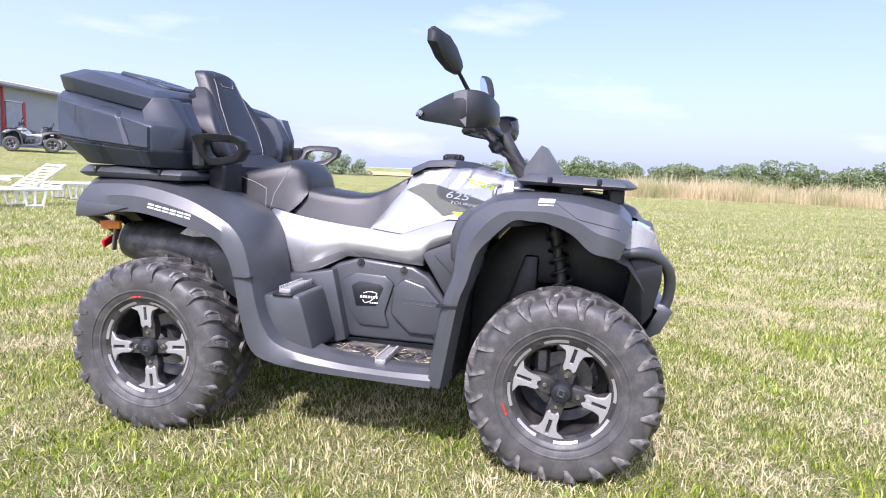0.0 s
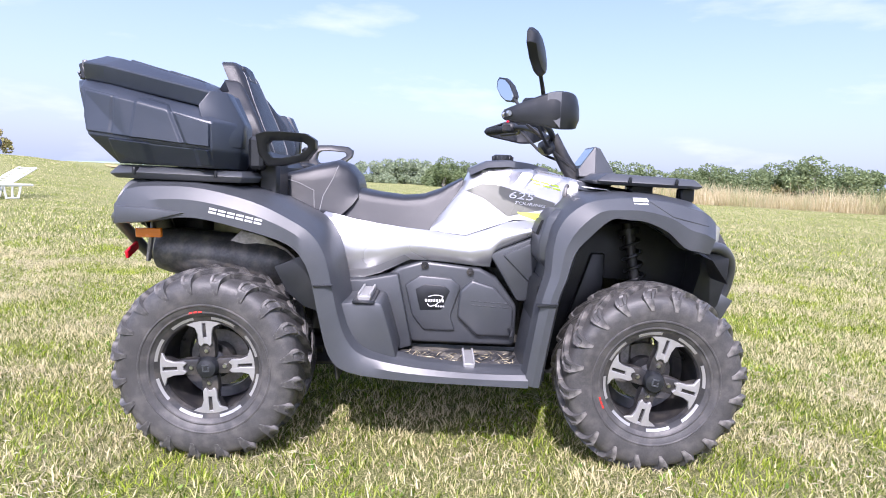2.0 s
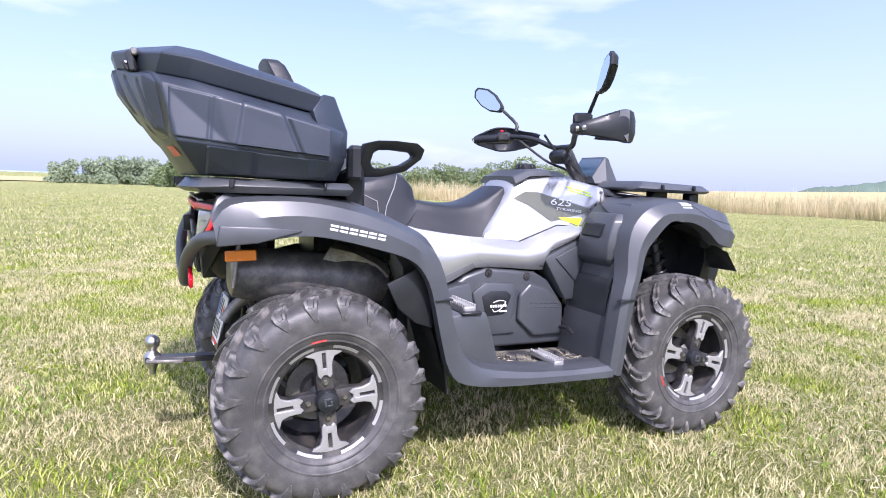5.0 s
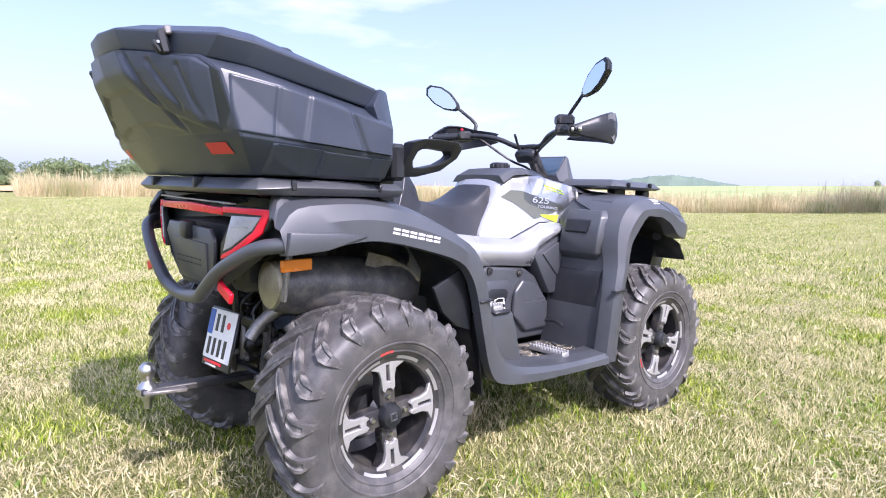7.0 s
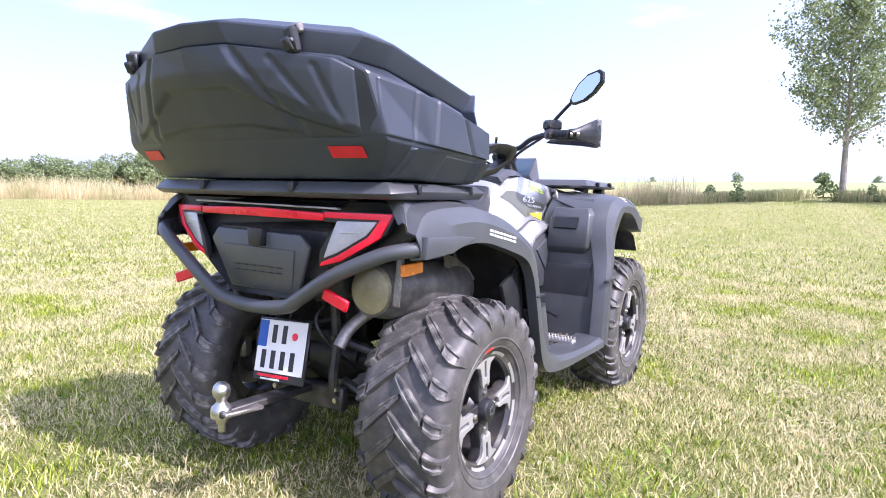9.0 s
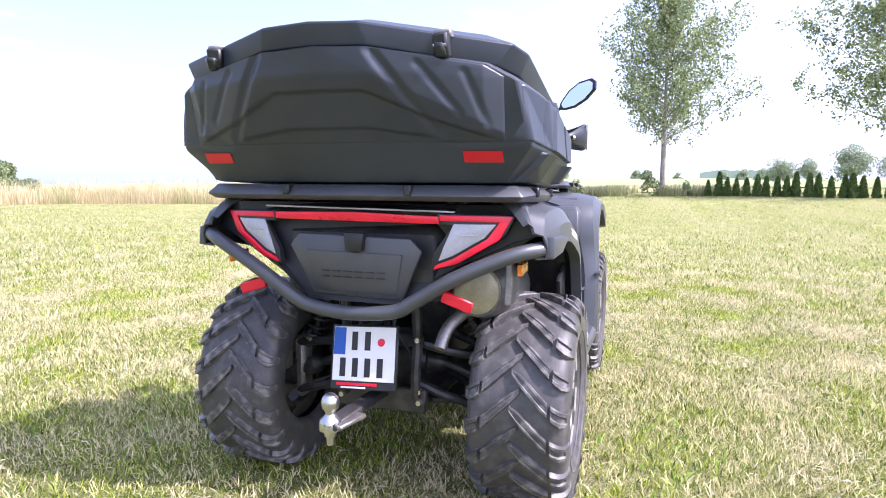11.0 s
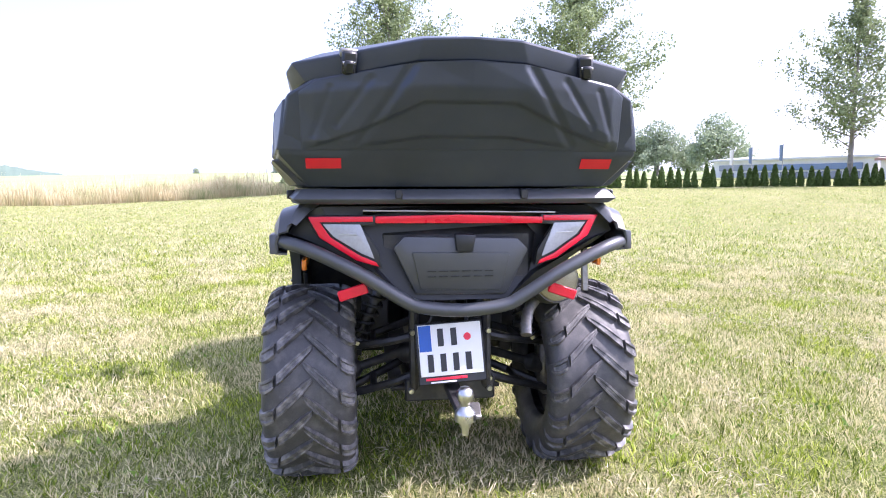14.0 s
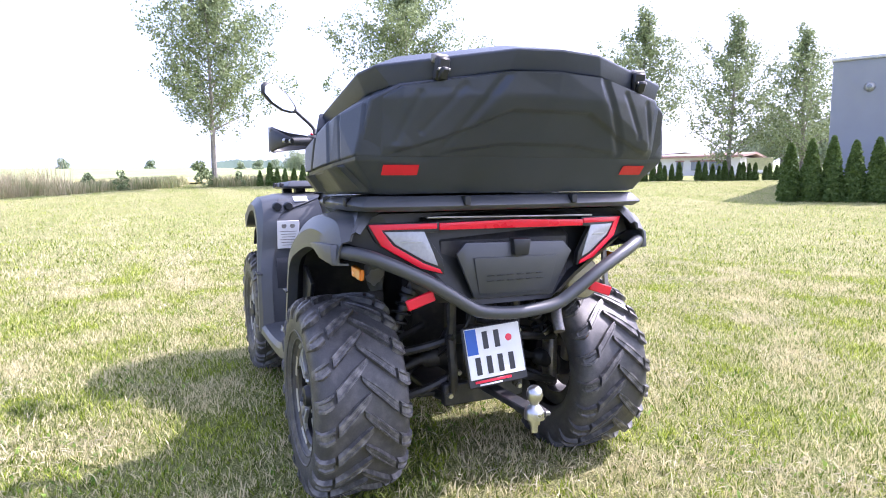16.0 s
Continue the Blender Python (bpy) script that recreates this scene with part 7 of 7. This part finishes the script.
# plain grey building near the tall thujas
L_, m = frame_of((11.72, -18.75), (-0.6, -25.86))
zb = float(land(11.7, -18.7))
hall = thing("grey_hall", "plain grey rendered building with a thin roof edge", "building", m)
part("wall", prism([(0, zb - 0.5), (L_, zb - 0.5), (L_, zb + 4.22), (0, zb + 4.22)], 0.0, 11, 0.02, 1), M_WALL, hall)
part("roof_edge", box(L_ / 2, 5.5, zb + 4.26, L_ + 0.12, 11.12, 0.10, 0.02), M_ROOF, hall)
q = m.inverted() @ Vector((10.7, -19.0, 0))
lamp_b = part("wall_lamp", lathe([(0, -0.12), (0.08, -0.11), (0.13, -0.07), (0.15, 0.0), (0, 0.0)], 20, "y", (q.x, 0.0, zb + 3.35)), M_ALU, hall, "round silver wall lamp")
part("lamp_glass", lathe([(0, -0.125), (0.06, -0.118), (0.085, -0.10)], 16, "y", (q.x, 0.0, zb + 3.35)), M_GLASS, lamp_b)

# white house and the long low building with a blue front, past the hedge
def far_block(name, az0, az1, d0, d1, z0, h, depth, wall, roof, label, roof_h=0.5):
    p0 = (-1.8 + d0 * math.cos(radians(az0)), 0.6 + d0 * math.sin(radians(az0)))
    p1 = (-1.8 + d1 * math.cos(radians(az1)), 0.6 + d1 * math.sin(radians(az1)))
    ln, mm = frame_of(p0, p1)
    t = thing(name, label, "building", mm)
    part("wall", prism([(0, z0 - 2), (ln, z0 - 2), (ln, z0 + h), (0, z0 + h)], 0, depth, 0.02, 1), wall, t)
    part("roof", loft([[(-0.3, y, z), (ln + 0.3, y, z), (ln + 0.3, y, z + 0.2), (-0.3, y, z + 0.2)] for y, z in ((-0.4, z0 + h - 0.02), (depth / 2, z0 + h + roof_h), (depth + 0.4, z0 + h - 0.02))]), roof, t)
    return t, ln


house, ln = far_block("white_house", -42.6, -49.0, 62, 60, 1.0, 1.75, 9, M_WPAINT, M_TILE, "low white house with brown roof beyond the hedge", 0.35)
for f, w in ((0.28, 0.6), (0.52, 1.4), (0.75, 1.5)):
    wn_ = part("window", box(ln * f, -0.03, 1.0 + 1.0, w, 0.08, 0.75, 0.02), M_GLASS, house)
    part("lintel", box(ln * f, -0.06, 1.0 + 1.45, w + 0.2, 0.1, 0.12, 0.02), M_TILE, wn_)
market, ln = far_block("long_store", -31.0, -42.4, 74, 66, 1.2, 2.0, 14, M_WPAINT, M_ROOF, "long low building with grey roof and blue front", 0.5)
part("fascia", box(ln * 0.62, -0.12, 2.45, ln * 0.62, 0.16, 0.55, 0.02), M_BLUEP, market, "blue fascia band")
part("shade", box(ln * 0.25, -0.1, 2.5, ln * 0.4, 0.12, 0.6, 0.02), M_WALL2, market)
for k in range(9):
    part("window", box(ln * (0.12 + k * 0.095), -0.04, 1.65, ln * 0.07, 0.08, 0.7, 0.01), M_GLASS, market)
for az, d, h in ((-32.6, 55, 2.6), (-34.0, 55, 2.7), (-36.2, 55, 2.9)):
    x, y = -1.8 + d * math.cos(radians(az)), 0.6 + d * math.sin(radians(az))
    fl = thing("flag_pole", "slim pole with a hanging pale banner", "flag pole", pose(x, y, float(land(x, y))), "flag poles")
    part("pole", tube([(0, 0, 0), (0, 0, h)], 0.03, 6, 1), M_ALU, fl)
    part("banner", loft([[(0.02, 0.0, h - 0.05), (0.02, 0.0, h - 1.3)], [(0.12, 0.10, h - 0.08), (0.10, 0.08, h - 1.3)], [(0.14, 0.24, h - 0.12), (0.12, 0.2, h - 1.25)]], closed=False), M_BLUEP if az < -33 else M_WPAINT, fl)
x, y = -1.8 + 44 * math.cos(radians(-50.4)), 0.6 + 44 * math.sin(radians(-50.4))
bd = thing("board_sign", "pale yellow board on two posts beside the hedge", "sign", pose(x, y, float(land(x, y)), 0, 0, 35))
part("board", box(0, 0, 1.0, 1.5, 0.05, 0.75, 0.01), material("cream_board", (0.62, 0.62, 0.40), 0.6), bd)
for sx in (-0.65, 0.65):
    part("post", box(sx, 0.03, 0.5, 0.07, 0.07, 1.0, 0.01), M_DULL, bd)

# ---- loungers, table, parked vehicles on the bank ----
M_CHAIR = material("white_resin", (0.80, 0.80, 0.79), 0.4, vary=0.03, scale=3)


def lounger(x, y, heading, tilt=33, label="white plastic sun lounger with raised slatted back on the grass"):
    """A moulded garden lounger; its head end points along the heading."""
    t = thing("sun_lounger", label, "sun lounger", pose(x, y, float(land(x, y)) - 0.01, 0, 0, heading), "sun loungers")
    fr = bmesh.new()
    for sy in (-0.30, 0.30):
        tube([(-1.30, sy, 0.28), (-1.22, sy, 0.35), (-0.6, sy, 0.33), (0.0, sy, 0.33), (0.55, sy, 0.32)], 0.028, 8, 3, bm=fr)
    tube([(-1.30, -0.30, 0.28), (-1.33, 0, 0.28), (-1.30, 0.30, 0.28)], 0.028, 8, 2, bm=fr)
    part("frame", fr, M_CHAIR, t)
    for k in range(13):
        part("slat", box(-1.2 + k * 0.095, 0, 0.335, 0.062, 0.58, 0.016, 0.006), M_CHAIR, t)
    br = part("backrest_frame", tube([(0, -0.29, 0.02), (0.72, -0.28, 0.02), (0.76, -0.2, 0.02), (0.76, 0.2, 0.02), (0.72, 0.28, 0.02), (0, 0.29, 0.02)], 0.024, 8, 2), M_CHAIR, t, m=pose(0.0, 0, 0.33, 0, -tilt, 0))
    for k in range(7):
        part("slat", box(0.06 + k * 0.098, 0, 0.025, 0.05, 0.55, 0.014, 0.005), M_CHAIR, br)
    for lx, w in ((0.05, 0.42), (-0.95, 0.34)):
        for sy in (-0.29, 0.29):
            b = bmesh.new()
            for sx in (-1, 0, 1):
                tube([(lx + sx * w / 2, sy, 0.32), (lx + sx * w * 0.42, sy, 0.16), (lx + sx * w * 0.33, sy, 0.02)], [0.03, 0.022, 0.026], 8, 2, bm=b)
            tube([(lx - w * 0.35, sy, 0.025), (lx + w * 0.35, sy, 0.025)], 0.024, 8, 1, bm=b)
            tube([(lx - w * 0.5, sy, 0.31), (lx + w * 0.5, sy, 0.31)], 0.03, 8, 1, bm=b)
            part("leg", b, M_CHAIR, t)
    return t


lounger(-8.6, 7.2, 76)
lounger(-9.5, 10.3, 80, 30)
lounger(-9.3, 11.9, 72, 28)
lounger(-11.6, 9.0, 50, 4, "white plastic sun lounger with its back laid flat")
tb = thing("garden_table", "low white garden table on the grass", "table", pose(-11.8, 8.2, float(land(-11.8, 8.2))))
part("tabletop", box(0, 0, 0.70, 1.1, 0.8, 0.03, 0.008), M_CHAIR, tb)
for sx in (-0.48, 0.48):
    for sy in (-0.33, 0.33):
        part("leg", tube([(sx, sy, 0.0), (sx * 0.95, sy * 0.95, 0.69)], 0.022, 8, 1), M_DULL, tb)


def car(name, x, y, heading, paint, label, length, estate):
    """A parked car: shaped body, glazing, wheels, lamps."""
    t = thing(name, label, "car", pose(x, y, float(land(x, y)) - 0.02, 0, 0, heading), "parked cars")
    h = 1.46
    top = [(-0.49, 0.55), (-0.495, 0.80), (-0.47, 0.94), (-0.44, 0.97)]
    roof = [(-0.36, 1.42), (-0.22, h), (0.02, h), (0.10, 1.40), (0.26, 0.98)] if estate else [(-0.40, 1.0), (-0.26, 1.36), (-0.12, h - 0.02), (0.02, h - 0.04), (0.10, 1.36), (0.25, 0.98)]
    prof = [(-0.48, 0.32)] + top + [(0.26, 0.98), (0.45, 0.84), (0.49, 0.68), (0.495, 0.45), (0.47, 0.28), (-0.40, 0.26)]
    part("body", prism([(a * length, z) for a, z in prof], -0.86, 0.86, 0.09, 3), paint, t, smooth=60)
    cab = [(-0.455 if estate else -0.43, 0.94)] + roof
    bm = bmesh.new()
    v0 = [bm.verts.new((a * length, -0.80 + 0.16 * (z - 0.94) / 0.5, z)) for a, z in cab]
    v1 = [bm.verts.new((a * length, 0.80 - 0.16 * (z - 0.94) / 0.5, z)) for a, z in cab]
    bm.faces.new(v0)
    bm.faces.new(list(reversed(v1)))
    for i in range(len(cab)):
        j = (i + 1) % len(cab)
        bm.faces.new((v0[i], v1[i], v1[j], v0[j]))
    bevel(bm, 0.04, 2)
    part("cabin", bm, paint, t, smooth=60)
    zr = 1.38
    for sd in (-1, 1):
        for a0, a1 in ((-0.43, -0.27), (-0.25, -0.09), (-0.07, 0.12)):
            sl = 0.05 if a1 > 0 else 0.02
            part("side_window", prism([(a0 * length, 1.0), (a1 * length + 0.1 * (a1 > 0), 1.0), ((a1 - sl) * length, zr - 0.03), ((a0 + (0.05 if a0 < -0.4 else 0.0)) * length, zr - 0.03)], (lambda s: (lambda X, Z: s * (0.785 - 0.16 * (Z - 0.94) / 0.5)))(sd), (lambda s: (lambda X, Z: s * (0.815 - 0.16 * (Z - 0.94) / 0.5)))(sd), 0.004, 1), M_GLASS, t)
        for a in (-0.30, 0.30):
            w = part("wheel", lathe([(0.19, -0.10), (0.30, -0.11), (0.325, -0.07), (0.325, 0.07), (0.30, 0.11), (0.19, 0.10)], 24, "y", (a * length, sd * 0.79, 0.325), close=True), M_TYRE, t)
            part("rim", lathe([(0, -0.03), (0.05, -0.05), (0.19, -0.02), (0.20, 0.05)], 10, "y", (a * length, sd * 0.84, 0.325)), M_ALU, w)
        part("tail_light", box(-0.485 * length, sd * 0.72, 0.86, 0.10, 0.22, 0.16, 0.03), M_RED, t)
        part("head_light", box(0.465 * length, sd * 0.66, 0.70, 0.14, 0.28, 0.12, 0.03), M_CLEAR, t)
        part("wing_mirror", box(0.13 * length, sd * 0.93, 1.02, 0.12, 0.16, 0.12, 0.03), paint, t)
    part("bumper", box(-0.485 * length, 0, 0.48, 0.12, 1.6, 0.22, 0.04), paint, t)
    return t


M_CARS = material("silver_car_paint", (0.5, 0.51, 0.53), 0.3, metal=0.5, vary=0.02, coat=0.8)
M_CARB = material("navy_car_paint", (0.02, 0.035, 0.09), 0.25, metal=0.2, vary=0.02, coat=0.9)
car("estate_car", -23.2, 25.4, 220, M_CARS, "silver estate car parked on the grass bank", 4.7, True)
car("saloon_car", -23.7, 29.0, 40, M_CARB, "dark blue car parked beside the shed", 4.4, False)
quad2 = copy_thing(atv, pose(-21.5, 21.2, float(land(-21.8, 20.9)) + 0.04, 0, 0, 226))
tagged(quad2, "dark quad bike parked far off on the grass bank", "quad bike")
tq = thing("storage_bin", "turquoise plastic bin beside the shed", "bin", pose(-24.2, 18.6, float(land(-24.2, 18.6))))
part("tub", loft([[(a * s, b * s, z) for a, b in ((-0.5, -0.3), (0.5, -0.3), (0.5, 0.3), (-0.5, 0.3))] for s, z in ((0.9, 0.0), (1.0, 0.5), (1.05, 0.55))]), material("turquoise_plastic", (0.02, 0.45, 0.50), 0.5), tq)
part("lid", loft([[(a * s, b * s, z) for a, b in ((-0.5, -0.3), (0.5, -0.3), (0.5, 0.3), (-0.5, 0.3))] for s, z in ((1.08, 0.55), (1.05, 0.62), (0.8, 0.68))]), material("turquoise_lid", (0.03, 0.5, 0.55), 0.5), tq)
dry = bushy("dry_shrub", 77, 0.9, 1.5, 700, 0.09, M_DRYBUSH, "dry brown shrub by the shed corner", "shrub", trunk=False, lumps=8)
dry.matrix_world = pose(-23.2, 31.8, float(land(-23.2, 31.8)))
